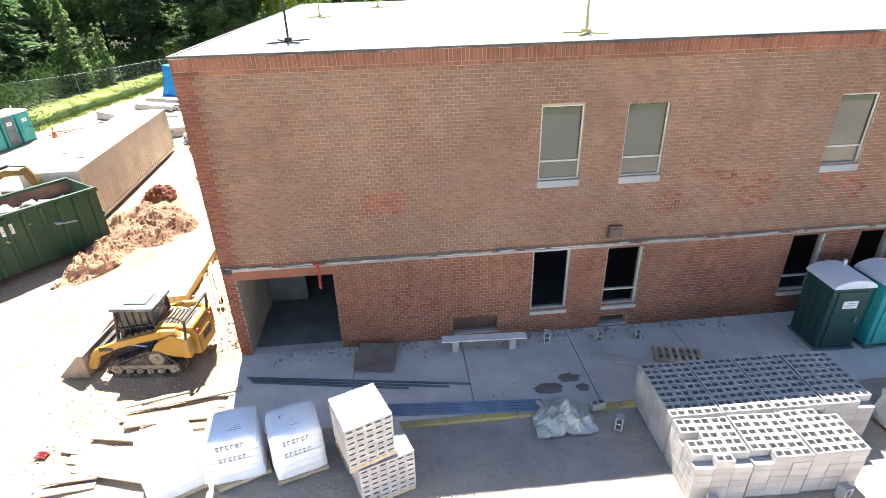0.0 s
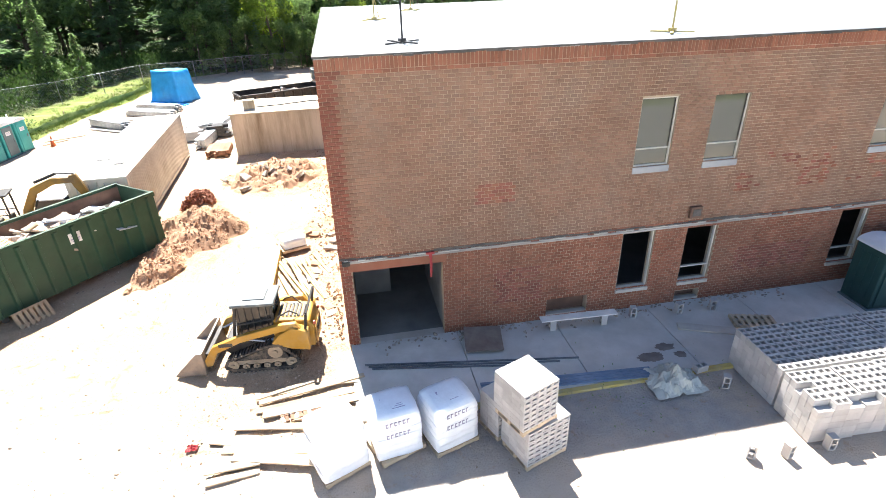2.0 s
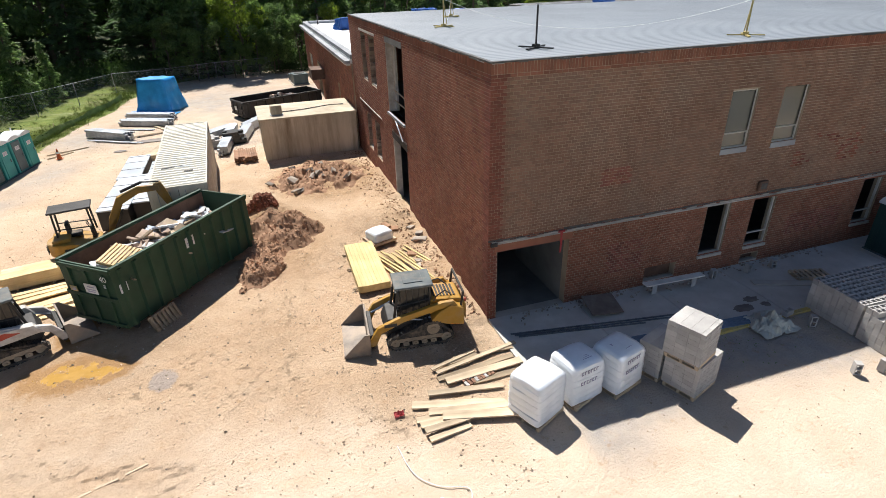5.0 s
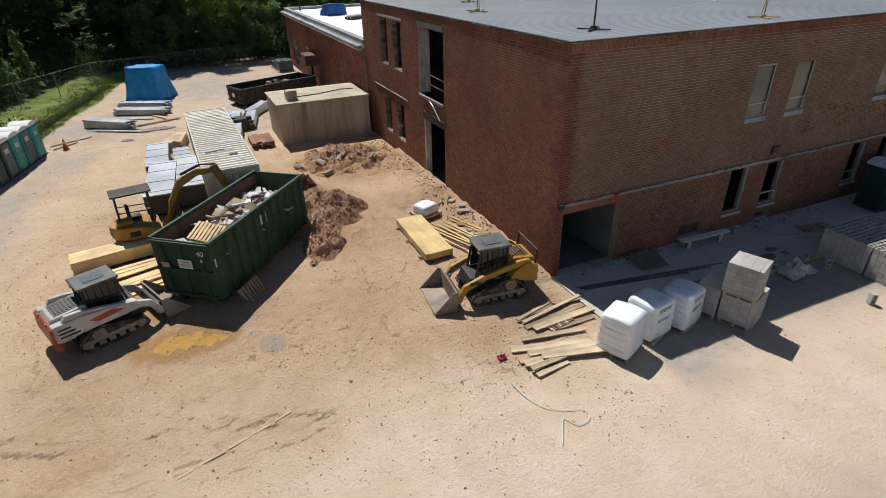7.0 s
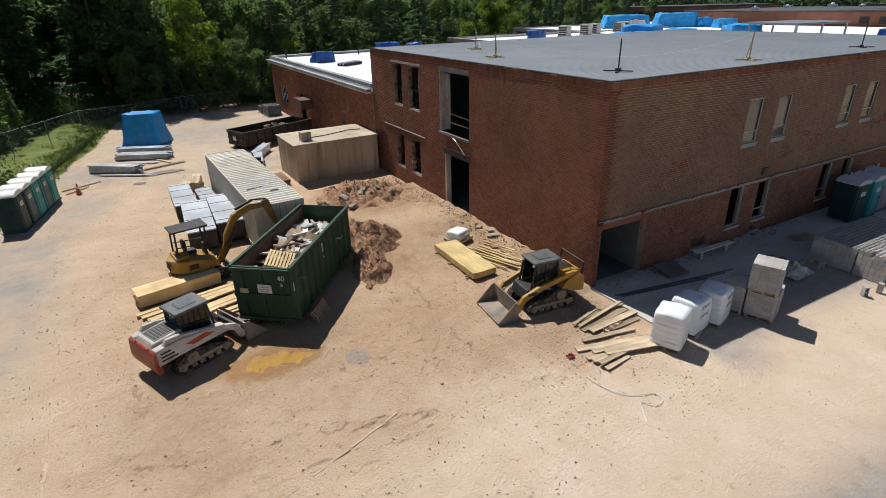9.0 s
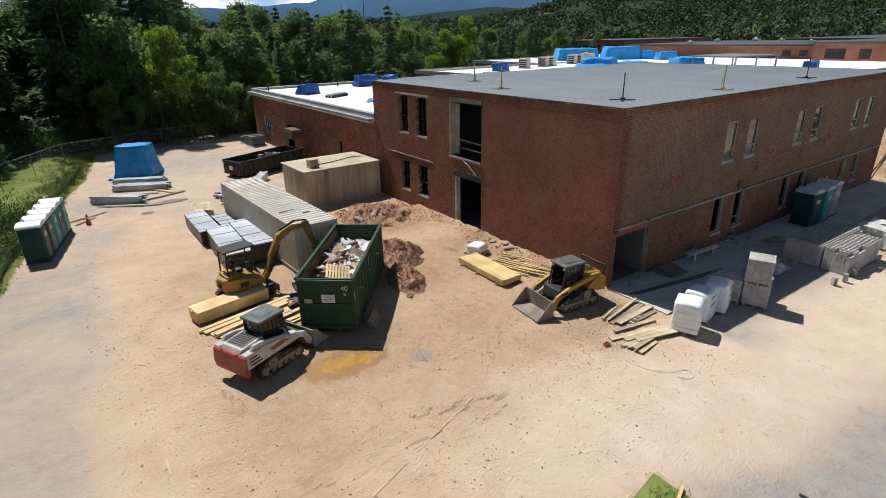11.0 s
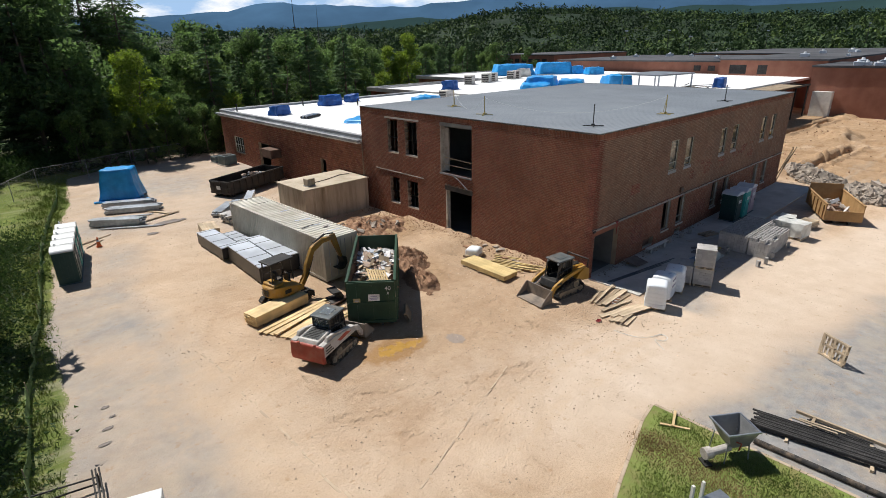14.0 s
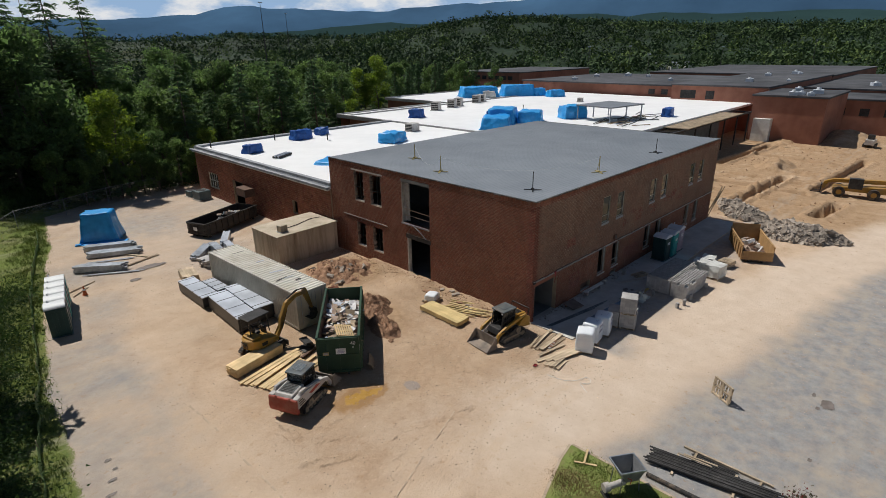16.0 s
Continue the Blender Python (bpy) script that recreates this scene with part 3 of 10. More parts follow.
def ground_mat():
    m = bpy.data.materials.new("site_ground")
    m.use_nodes = True
    n, l = m.node_tree.nodes, m.node_tree.links
    p = n["Principled BSDF"]
    p.inputs["Roughness"].default_value = 0.95
    p.inputs["Specular IOR Level"].default_value = 0.15
    tc = n.new("ShaderNodeTexCoord")

    def nz(scale, detail=6, rough=0.6):
        q = n.new("ShaderNodeTexNoise")
        q.inputs["Scale"].default_value, q.inputs["Detail"].default_value, q.inputs["Roughness"].default_value = scale, detail, rough
        l.new(tc.outputs["Object"], q.inputs[0])
        return q.outputs[0]

    def ramp(src, lo, hi, a=0.0, b=1.0):
        q = n.new("ShaderNodeMapRange")
        q.inputs[1].default_value, q.inputs[2].default_value, q.inputs[3].default_value, q.inputs[4].default_value = lo, hi, a, b
        l.new(src, q.inputs[0])
        return q.outputs[0]

    def mixc(f, a, b):
        q = n.new("ShaderNodeMix")
        q.data_type = "RGBA"
        l.new(f, q.inputs[0])
        for s, v in ((6, a), (7, b)):
            if isinstance(v, tuple):
                q.inputs[s].default_value = (*v, 1)
            else:
                l.new(v, q.inputs[s])
        return q.outputs[2]

    def math2(op, a, b):
        q = n.new("ShaderNodeMath")
        q.operation = op
        for s, v in ((0, a), (1, b)):
            if isinstance(v, float):
                q.inputs[s].default_value = v
            else:
                l.new(v, q.inputs[s])
        return q.outputs[0]

    def attr(name):
        q = n.new("ShaderNodeAttribute")
        q.attribute_name = name
        return q.outputs["Fac"]

    sand = mixc(ramp(nz(0.55), 0.35, 0.65), (0.535, 0.38, 0.255), (0.66, 0.495, 0.352))
    sand = mixc(ramp(nz(0.12, 4), 0.45, 0.68, 0, 0.45), sand, (0.53, 0.405, 0.285))
    sand = mixc(ramp(nz(5.0, 8, 0.75), 0.56, 0.75, 0, 0.4), sand, (0.42, 0.32, 0.23))
    gravel = mixc(ramp(nz(9.0, 8, 0.8), 0.4, 0.6), (0.27, 0.195, 0.13), (0.53, 0.385, 0.255))
    sand = mixc(math2("MULTIPLY", attr("gravel"), ramp(nz(1.5), 0.3, 0.6, 0.35, 1.0)), sand, gravel)
    tar = mixc(ramp(nz(1.3, 8, 0.7), 0.35, 0.7), (0.25, 0.25, 0.25), (0.39, 0.38, 0.365))
    tar = mixc(ramp(nz(0.5, 5), 0.52, 0.7, 0, 0.75), tar, (0.44, 0.37, 0.29))
    clay = mixc(ramp(nz(1.1, 8, 0.7), 0.35, 0.65), (0.31, 0.195, 0.105), (0.47, 0.315, 0.185))
    green = mixc(ramp(nz(1.5, 8, 0.75), 0.35, 0.65), (0.10, 0.145, 0.032), (0.19, 0.225, 0.06))
    green = mixc(ramp(nz(0.35, 5), 0.5, 0.7, 0, 0.5), green, (0.20, 0.17, 0.08))
    col = mixc(math2("MULTIPLY", attr("asphalt"), ramp(nz(0.9, 8, 0.7), 0.25, 0.55, 0.55, 1.0)), sand, tar)
    col = mixc(attr("clay"), col, clay)
    edge = math2("GREATER_THAN", math2("ADD", attr("grass"), ramp(nz(6.0, 8, 0.8), 0.3, 0.7, -0.35, 0.35)), 0.5)
    col = mixc(edge, col, green)
    # Dark woodland floor: leaf litter with the trees' shade painted in.
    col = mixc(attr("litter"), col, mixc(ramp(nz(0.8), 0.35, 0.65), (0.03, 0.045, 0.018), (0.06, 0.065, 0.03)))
    soil = math2("SUBTRACT", 1.0, math2("MAXIMUM", attr("asphalt"), attr("grass")))

    worked = attr("rut")
    beds = math2("MULTIPLY", attr("lane"), ramp(nz(2.2, 5, 0.7), 0.36, 0.56, 0.25, 1.0))
    treads = math2("MULTIPLY", math2("SINE", math2("MULTIPLY", attr("along"), 50.0), 0.0), math2("MULTIPLY", math2("MULTIPLY", ramp(attr("lane"), 0.25, 0.6), worked), ramp(nz(1.3, 6, 0.7), 0.42, 0.58)))
    col = mixc(math2("MULTIPLY", attr("road"), math2("MULTIPLY", soil, ramp(nz(0.3, 5), 0.3, 0.6, 0.75, 1.0))), col, mixc(ramp(nz(0.8, 8, 0.7), 0.35, 0.65), (0.615, 0.49, 0.375), (0.70, 0.575, 0.46)))
    sweep = n.new("ShaderNodeTexNoise")
    sweep.inputs["Scale"].default_value, sweep.inputs["Detail"].default_value, sweep.inputs["Roughness"].default_value = 0.2, 7, 0.68
    sweep.inputs["Distortion"].default_value = 1.4
    l.new(tc.outputs["Object"], sweep.inputs[0])
    loose = math2("MULTIPLY", soil, math2("SUBTRACT", 1.0, math2("MULTIPLY", attr("road"), 0.85)))
    col = mixc(math2("MULTIPLY", loose, ramp(sweep.outputs[0], 0.50, 0.66, 0.0, 0.5)), col, (0.40, 0.265, 0.16))
    col = mixc(math2("MULTIPLY", loose, ramp(sweep.outputs[0], 0.46, 0.34, 0.0, 0.3)), col, (0.70, 0.57, 0.44))
    col = mixc(math2("MULTIPLY", loose, ramp(nz(17.0, 8, 0.85), 0.5, 0.66, 0.0, 0.6)), col, (0.25, 0.17, 0.105))
    col = mixc(math2("MULTIPLY", loose, ramp(nz(31.0, 6, 0.8), 0.54, 0.66, 0.0, 0.5)), col, (0.72, 0.56, 0.40))
    col = mixc(math2("MULTIPLY", beds, ramp(nz(1.7), 0.4, 0.6, 0.15, 0.5)), col, (0.60, 0.43, 0.28))
    col = mixc(ramp(treads, 0.1, 0.9, 0.0, 0.13), col, (0.30, 0.20, 0.125))
    col = mixc(math2("MULTIPLY", worked, ramp(nz(0.45, 7, 0.65), 0.36, 0.62, 0.15, 0.62)), col, mixc(ramp(nz(3.0, 8, 0.75), 0.35, 0.65), (0.37, 0.238, 0.142), (0.53, 0.37, 0.242)))
    scuff = math2("MULTIPLY", math2("MULTIPLY", ramp(nz(0.6, 8, 0.75), 0.52, 0.66), worked), ramp(nz(11.0, 6, 0.8), 0.42, 0.58))
    col = mixc(math2("MULTIPLY", scuff, 0.22), col, (0.27, 0.19, 0.125))
    col = mixc(ramp(nz(2.2, 9, 0.8), 0.62, 0.74, 0, 0.35), col, (0.33, 0.25, 0.18))
    # dust drifted over the asphalt in long streaks
    mp = n.new("ShaderNodeMapping")
    mp.inputs["Rotation"].default_value, mp.inputs["Scale"].default_value = (0, 0, radians(14)), (0.16, 1.0, 1.0)
    l.new(tc.outputs["Object"], mp.inputs[0])
    sn = n.new("ShaderNodeTexNoise")
    sn.inputs["Scale"].default_value, sn.inputs["Detail"].default_value, sn.inputs["Roughness"].default_value = 0.8, 6, 0.65
    l.new(mp.outputs[0], sn.inputs[0])
    col = mixc(math2("MULTIPLY", attr("asphalt"), ramp(sn.outputs[0], 0.5, 0.66, 0.0, 0.55)), col, (0.43, 0.375, 0.31))
    # muddy hollows: dark wet rim, ochre water, and a grey damp spot
    wet = math2("ADD", attr("mud"), ramp(nz(2.4, 6, 0.65), 0.3, 0.7, -0.32, 0.32))
    col = mixc(ramp(wet, 0.15, 0.5, 0.0, 0.8), col, (0.36, 0.205, 0.088))
    pool = math2("MULTIPLY", ramp(wet, 0.84, 0.9), ramp(attr("mud"), 0.4, 0.6))
    col = mixc(pool, col, mixc(ramp(nz(1.4, 4), 0.35, 0.65), (0.33, 0.185, 0.04), (0.45, 0.27, 0.08)))
    dampness = math2("ADD", attr("damp"), ramp(nz(3.0, 6, 0.65), 0.3, 0.7, -0.3, 0.3))
    col = mixc(ramp(dampness, 0.45, 0.7, 0.0, 0.65), col, (0.30, 0.275, 0.265))
    l.new(ramp(pool, 0.0, 1.0, 0.95, 0.22), p.inputs["Roughness"])
    l.new(col, p.inputs["Base Color"])
    h = math2("ADD", math2("MULTIPLY", nz(14.0, 8, 0.75), math2("ADD", math2("MULTIPLY", attr("gravel"), 0.7), 0.6)), math2("MULTIPLY", nz(6.0, 8, 0.7), 1.1))
    h = math2("ADD", h, math2("MULTIPLY", treads, 0.07))
    bp = n.new("ShaderNodeBump")
    l.new(ramp(pool, 0.0, 1.0, 0.9, 0.05), bp.inputs["Strength"])
    bp.inputs["Distance"].default_value = 0.08
    l.new(h, bp.inputs["Height"])
    l.new(bp.outputs[0], p.inputs["Normal"])
    return m


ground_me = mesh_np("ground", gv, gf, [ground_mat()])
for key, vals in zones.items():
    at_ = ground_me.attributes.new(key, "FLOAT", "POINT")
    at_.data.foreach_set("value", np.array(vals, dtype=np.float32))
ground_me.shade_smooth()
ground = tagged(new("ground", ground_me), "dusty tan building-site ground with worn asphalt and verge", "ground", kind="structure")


# ---- the two-storey brick block ----
WX, EX, SY, NY, TOP = -3.0, 29.5, 12.5, 35.3, 8.53
BL, BH, JT = 0.2033, 0.1016, 0.014
# openings: (from, to, bottom, top)
S_WIN_UP = [(5.75, 6.88, 5.06, 7.06), (8.02, 9.15, 5.05, 7.04), (13.85, 14.97, 5.03, 7.0), (16.15, 17.27, 5.03, 7.0), (22.4, 23.52, 5.03, 7.0), (24.7, 25.82, 5.03, 7.0)]
S_WIN_LOW = [(5.76, 6.86, 0.86, 2.9), (7.98, 9.06, 0.86, 2.88), (13.72, 14.8, 0.86, 2.86), (15.9, 16.98, 0.86, 2.86), (22.4, 23.5, 0.86, 2.86), (24.7, 25.8, 0.86, 2.86)]
S_DOOR = (-2.66, 0.0, -0.2, 2.66)
S_VENTS = [(3.38, 4.78, 0.2, 0.81), (7.98, 8.87, 0.14, 0.48)]
S_OPEN = S_WIN_UP + S_WIN_LOW + [S_DOOR] + S_VENTS
W_WIN = [(30.28, 31.62, 5.22, 7.85), (27.95, 29.42, 5.2, 7.8), (30.35, 31.62, 1.05, 3.25), (28.0, 29.37, 1.05, 3.25)]
W_BIG = (22.2, 25.38, 4.55, 8.12)
W_DOOR = (22.2, 24.85, -0.2, 3.3)
W_OPEN = W_WIN + [W_BIG, W_DOOR]


def free_spans(a, b, z, openings):
    """What is left of the stretch a..b of a course at height z."""
    spans = [(a, b)]
    for o0, o1, z0, z1 in openings:
        if z0 < z < z1:
            nxt = []
            for s, e in spans:
                if e <= o0 or s >= o1:
                    nxt.append((s, e))
                else:
                    if s < o0:
                        nxt.append((s, o0))
                    if e > o1:
                        nxt.append((o1, e))
            spans = nxt
    return spans


def wall_mesh(name, a, b, z0, z1, openings, place, material):
    """A thick wall with its openings cut through; place(u, d, z) gives the world point, d runs inwards."""
    us = sorted({a, b, *(min(max(v, a), b) for o in openings for v in o[:2])})
    zs = sorted({z0, z1, *(min(max(v, z0), z1) for o in openings for v in o[2:])})
    solid = lambda i, j: 0 <= i < len(us) - 1 and 0 <= j < len(zs) - 1 and not any(o[0] < (us[i] + us[i + 1]) / 2 < o[1] and o[2] < (zs[j] + zs[j + 1]) / 2 < o[3] for o in openings)
    v, f, ids = [], [], {}

    def vid(i, d, j):
        k = (i, d, j)
        if k not in ids:
            ids[k] = len(v)
            v.append(place(us[i], d, zs[j]))
        return ids[k]

    T0, T1 = 0.012, 0.32
    for i in range(len(us) - 1):
        for j in range(len(zs) - 1):
            if not solid(i, j):
                continue
            f.append((vid(i, T0, j), vid(i + 1, T0, j), vid(i + 1, T0, j + 1), vid(i, T0, j + 1)))
            f.append((vid(i, T1, j + 1), vid(i + 1, T1, j + 1), vid(i + 1, T1, j), vid(i, T1, j)))
            for di, dj, c in ((-1, 0, ((i, j), (i, j + 1))), (1, 0, ((i + 1, j), (i + 1, j + 1))), (0, -1, ((i, j), (i + 1, j))), (0, 1, ((i, j + 1), (i + 1, j + 1)))):
                if not solid(i + di, j + dj):
                    (p, q), (r, s) = c
                    f.append((vid(p, T0, q), vid(r, T0, s), vid(r, T1, s), vid(p, T1, q)))
    me = mesh_np(name, v, f, [material])
    bm = bmesh.new()
    bm.from_mesh(me)
    bmesh.ops.recalc_face_normals(bm, faces=bm.faces)
    bm.to_mesh(me)
    bm.free()
    return tagged(new(name, me), kind="structure")


def south(u, d, z):
    return (u, SY + d, z)


def west(u, d, z):
    return (WX + d, u, z)


def east(u, d, z):
    return (EX - d, u, z)


def north(u, d, z):
    return (u, NY - d, z)


wall_south = tagged(wall_mesh("wall_south", WX + 0.015, EX, -0.3, TOP, S_OPEN, south, MORTAR), "two-storey tan and red brick wall with openings", "wall")
wall_west = tagged(wall_mesh("wall_west", SY + 0.33, NY, -0.3, TOP, W_OPEN, west, MORTAR), "red-brown brick wall with a tall doorless opening", "wall")
wall_east = tagged(wall_mesh("wall_east", SY + 0.33, NY, -0.3, TOP, [], east, FAR_BRICK), "brick wall beside the excavation", "wall")
wall_north = tagged(wall_mesh("wall_north", WX + 0.33, EX - 0.33, -0.3, TOP, [], north, FAR_BRICK), "brick wall above the lower wing", "wall")

SOLDIER = 3 * BH
S_PATCH = [(-0.05, 0.5, -1, 2.7), (1.6, 3.2, 0.9, 2.1), (10.0, 12.8, 1.0, 1.9), (1.0, 2.1, 4.35, 4.95), (9.5, 20.5, 3.9, 4.75)]


def zone_south(u, z):
    """Which brick stands here: 0 tan, 1 red, 2 dark red."""
    if u < WX + 0.46:
        return 2 if random.random() < 0.75 else 1
    if z > TOP - SOLDIER - 2 * BH:
        return 1
    if z < 3.05:
        for a, b, c, d in S_PATCH[1:3]:
            if a < u < b and c < z < d:
                return 2 if random.random() < 0.8 else 1
        return 1
    a, b, c, d = S_PATCH[3]
    if a < u < b and c < z < d:
        return 2 if random.random() < 0.6 else 1
    if 9.3 < u < 22 and 3.9 < z < 5.1 and noise.noise(Vector((u * 0.7, z * 1.6, 3))) > 0.12:
        return 2 if random.random() < 0.3 else (1 if random.random() < 0.4 else 0)
    return 0


def zone_west(u, z):
    if u < SY + 0.42:
        return 2
    return 1 if random.random() < 0.9 else 2


def bricks(a, b, openings, zone, singles=lambda u, z: False):
    """Courses in running bond: ((from, to, bottom, top, zone), ...) for the joined facing and for the bricks picked out singly."""
    rows, picked = [], []
    n_courses = int((TOP - SOLDIER) / BH)
    for k in range(0, n_courses + 1):
        z = TOP - SOLDIER - (k + 1) * BH
        if z + BH < 0:
            continue
        u = a - (BL / 2 if k % 2 else 0)
        while u < b:
            for s, e in free_spans(max(u, a), min(u + BL, b), z + BH / 2, openings):
                if e - s > 0.04:
                    zn = zone((s + e) / 2, z)
                    whole = abs(e - s - BL) < 1e-6 or abs(e - s - BL / 2) < 1e-6
                    (picked if whole and singles(s, z) else rows).append((s, e, z, z + BH, zn))
            u += BL
    w = BH
    u = a
    while u < b - 0.02:
        rows.append((u, min(u + w, b), TOP - SOLDIER, TOP, 1))
        u += w
    return rows, picked


def facing(name, rows, place, parent, mats):
    v, f, mi = [], [], []
    jt = JT / 2
    for s, e, z0, z1, zn in rows:
        o = random.uniform(0.0, 0.004)
        i = len(v)
        c = 0.003
        for d, g in ((0.014, 0), (o + c, 0), (o, c)):
            v += [place(s + jt + g, d, z0 + jt + g), place(e - jt - g, d, z0 + jt + g), place(e - jt - g, d, z1 - jt - g), place(s + jt + g, d, z1 - jt - g)]
        f.append((i + 8, i + 9, i + 10, i + 11))
        for r in (0, 4):
            for q in range(4):
                f.append((i + r + q, i + r + (q + 1) % 4, i + r + 4 + (q + 1) % 4, i + r + 4 + q))
        mi += [zn] * 9
    if place in (west, north):
        f = [t[::-1] for t in f]
    ob = new(name, mesh_np(name, v, f, mats, mi))
    ob.parent = parent
    return tagged(ob, kind="stuff")


s_rows, s_single = bricks(WX, EX, S_OPEN, zone_south, lambda u, z: u < -2.42)
facing("brick_facing", s_rows, south, wall_south, [BRICK_TAN, BRICK_RED, BRICK_DARK])
w_rows, _ = bricks(SY, NY, W_OPEN, zone_west)
facing("brick_facing", w_rows, west, wall_west, [BRICK_TAN, BRICK_RED, BRICK_DARK])


# roof with ribs and edges
def roof_deck():
    v, f = [], []
    y0, y1, pitch = SY + 0.04, NY - 0.04, 0.30
    prof = []
    y = y0
    while y < y1:
        prof += [(y, 0.0), (y + 0.19, 0.0), (y + 0.215, 0.009), (y + 0.275, 0.009)]
        y += pitch
    prof.append((y1, 0.0))
    for yy, h in prof:
        v += [(WX + 0.04, min(yy, y1), TOP + 0.03 + h), (EX - 0.04, min(yy, y1), TOP + 0.03 + h)]
    for i in range(len(prof) - 1):
        f.append((2 * i, 2 * i + 1, 2 * i + 3, 2 * i + 2))
    return mesh_np("roof", v, f, [ROOF_GREY])


roof_main = tagged(new("roof", roof_deck()), "flat grey ribbed roof deck", "roof", kind="structure")
bm = bm_new()
box(bm, WX + 0.05, EX - 0.05, SY + 0.34, NY - 0.34, TOP - 0.25, TOP - 0.01)
part("roof_slab", bm, CONCRETE_SHADED, roof_main)
bm = bm_new()
box(bm, WX - 0.03, EX + 0.03, SY - 0.03, SY + 0.08, TOP + 0.004, TOP + 0.05)
box(bm, WX - 0.03, WX + 0.08, SY + 0.09, NY, TOP + 0.004, TOP + 0.05)
box(bm, EX - 0.08, EX + 0.03, SY + 0.09, NY, TOP + 0.004, TOP + 0.05)
part("roof_edge", bm, DARK_EDGE, roof_main, "dark torn roof edge strip")
for nm_, mt_, n_, thick in (("torn_edge_strip", DARK_EDGE, 150, 0.03), ("bright_edge_strip", FLASHING, 26, 0.014)):
    bm = bm_new()
    for k in range(n_):
        u, L_ = random.uniform(WX, EX - 0.8), random.uniform(0.15, 0.8)
        z_ = TOP + random.uniform(-0.035, 0.01)
        d_ = random.uniform(0.002, 0.012)
        box(bm, u, u + L_, SY - 0.034 - d_, SY - 0.031, z_, z_ + thick)
    for k in range(int(n_ * 0.6)):
        u, L_ = random.uniform(SY, NY - 0.8), random.uniform(0.15, 0.8)
        z_ = TOP + random.uniform(-0.035, 0.01)
        d_ = random.uniform(0.002, 0.012)
        box(bm, WX - 0.034 - d_, WX - 0.031, u, u + L_, z_, z_ + thick)
    part(nm_, bm, mt_, roof_main)

# floors and rough interior, closed in and in darkened concrete
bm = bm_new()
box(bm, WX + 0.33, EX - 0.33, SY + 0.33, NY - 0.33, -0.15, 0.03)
tagged(part("floor", bm, CONCRETE_SHADED), "bare concrete ground floor", "floor", kind="structure")
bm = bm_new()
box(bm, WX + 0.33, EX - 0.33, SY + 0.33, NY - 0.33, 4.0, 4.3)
tagged(part("floor_upper", bm, CONCRETE_SHADED), "bare concrete upper floor", "floor", kind="structure")
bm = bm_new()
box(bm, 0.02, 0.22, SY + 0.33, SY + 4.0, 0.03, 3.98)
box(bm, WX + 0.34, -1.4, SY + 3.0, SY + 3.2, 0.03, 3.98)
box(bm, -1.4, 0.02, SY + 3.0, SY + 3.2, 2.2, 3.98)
tagged(part("wall_inner", bm, CONCRETE_SHADED), "bare grey inner block wall", "wall", kind="structure")
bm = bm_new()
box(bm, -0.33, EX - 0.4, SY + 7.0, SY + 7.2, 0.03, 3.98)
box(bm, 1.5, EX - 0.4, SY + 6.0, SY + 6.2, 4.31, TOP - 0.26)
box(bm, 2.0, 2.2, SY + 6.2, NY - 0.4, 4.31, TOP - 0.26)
tagged(part("partition", bm, CONCRETE_SHADED), "bare inner partition wall", "wall", kind="structure")

# shelf angle between the storeys
ledge = tagged(new("trim"), "weathered steel shelf angle between the storeys", "ledge", kind="structure")
bm = bm_new()
u = WX + 0.13
while u < EX - 0.05:
    L_ = min(random.uniform(0.7, 2.4), EX - u)
    dz = random.uniform(-0.006, 0.006)
    box(bm, u, u + L_ - 0.004, SY - 0.05, SY - 0.002, 2.985 + dz, 2.997 + dz)
    box(bm, u, u + L_ - 0.004, SY - 0.052, SY - 0.045, 2.945 + dz + random.uniform(-0.006, 0.006), 2.984 + dz)
    u += L_
part("drip_strip", bm, FLASHING, ledge, "dented metal drip strip")
bm = bm_new()
u = WX + 0.13
while u < EX - 0.3:
    L_ = random.uniform(0.08, 0.32)
    if random.random() < 0.86:
        box(bm, u, u + L_ - 0.01, SY - 0.045 + random.uniform(-0.01, 0.012), SY - 0.004, 3.0, 3.018 + random.uniform(0, 0.03))
    u += L_
part("mortar_bed", bm, CONCRETE, ledge, "crumbling pale mortar bed")
# Uneven dark strip on the wall just above the ledge.
bm = bm_new()
u = WX
while u < EX - 0.5:
    L_ = random.uniform(0.2, 1.1)
    box(bm, u, u + L_ - 0.005, SY - 0.009, SY - 0.003, 3.05, 3.07 + random.uniform(0.0, 0.07))
    u += L_
part("stain_strip", bm, DARK_EDGE, ledge, "dark strip above the mortar bed")
bm = bm_new()
box(bm, WX + 0.08, WX + 0.3, SY - 0.09, SY - 0.01, 2.9, 3.02)
part("bracket", bm, STEEL_DARK, ledge)
bm = bm_new()
box(bm, S_DOOR[0] - 0.1, S_DOOR[1] + 0.1, SY - 0.02, SY + 0.3, 2.662, 2.925)
part("lintel", bm, BRICK_RED, ledge, "red brick lintel course")


FRAME_PAINT = mat("aged_frame_paint", (0.50, 0.48, 0.43), (0.62, 0.60, 0.54), 2.0, 0.5, bump=0.05, dirt=(0.3, 0.26, 0.21), dirt_amount=0.35)


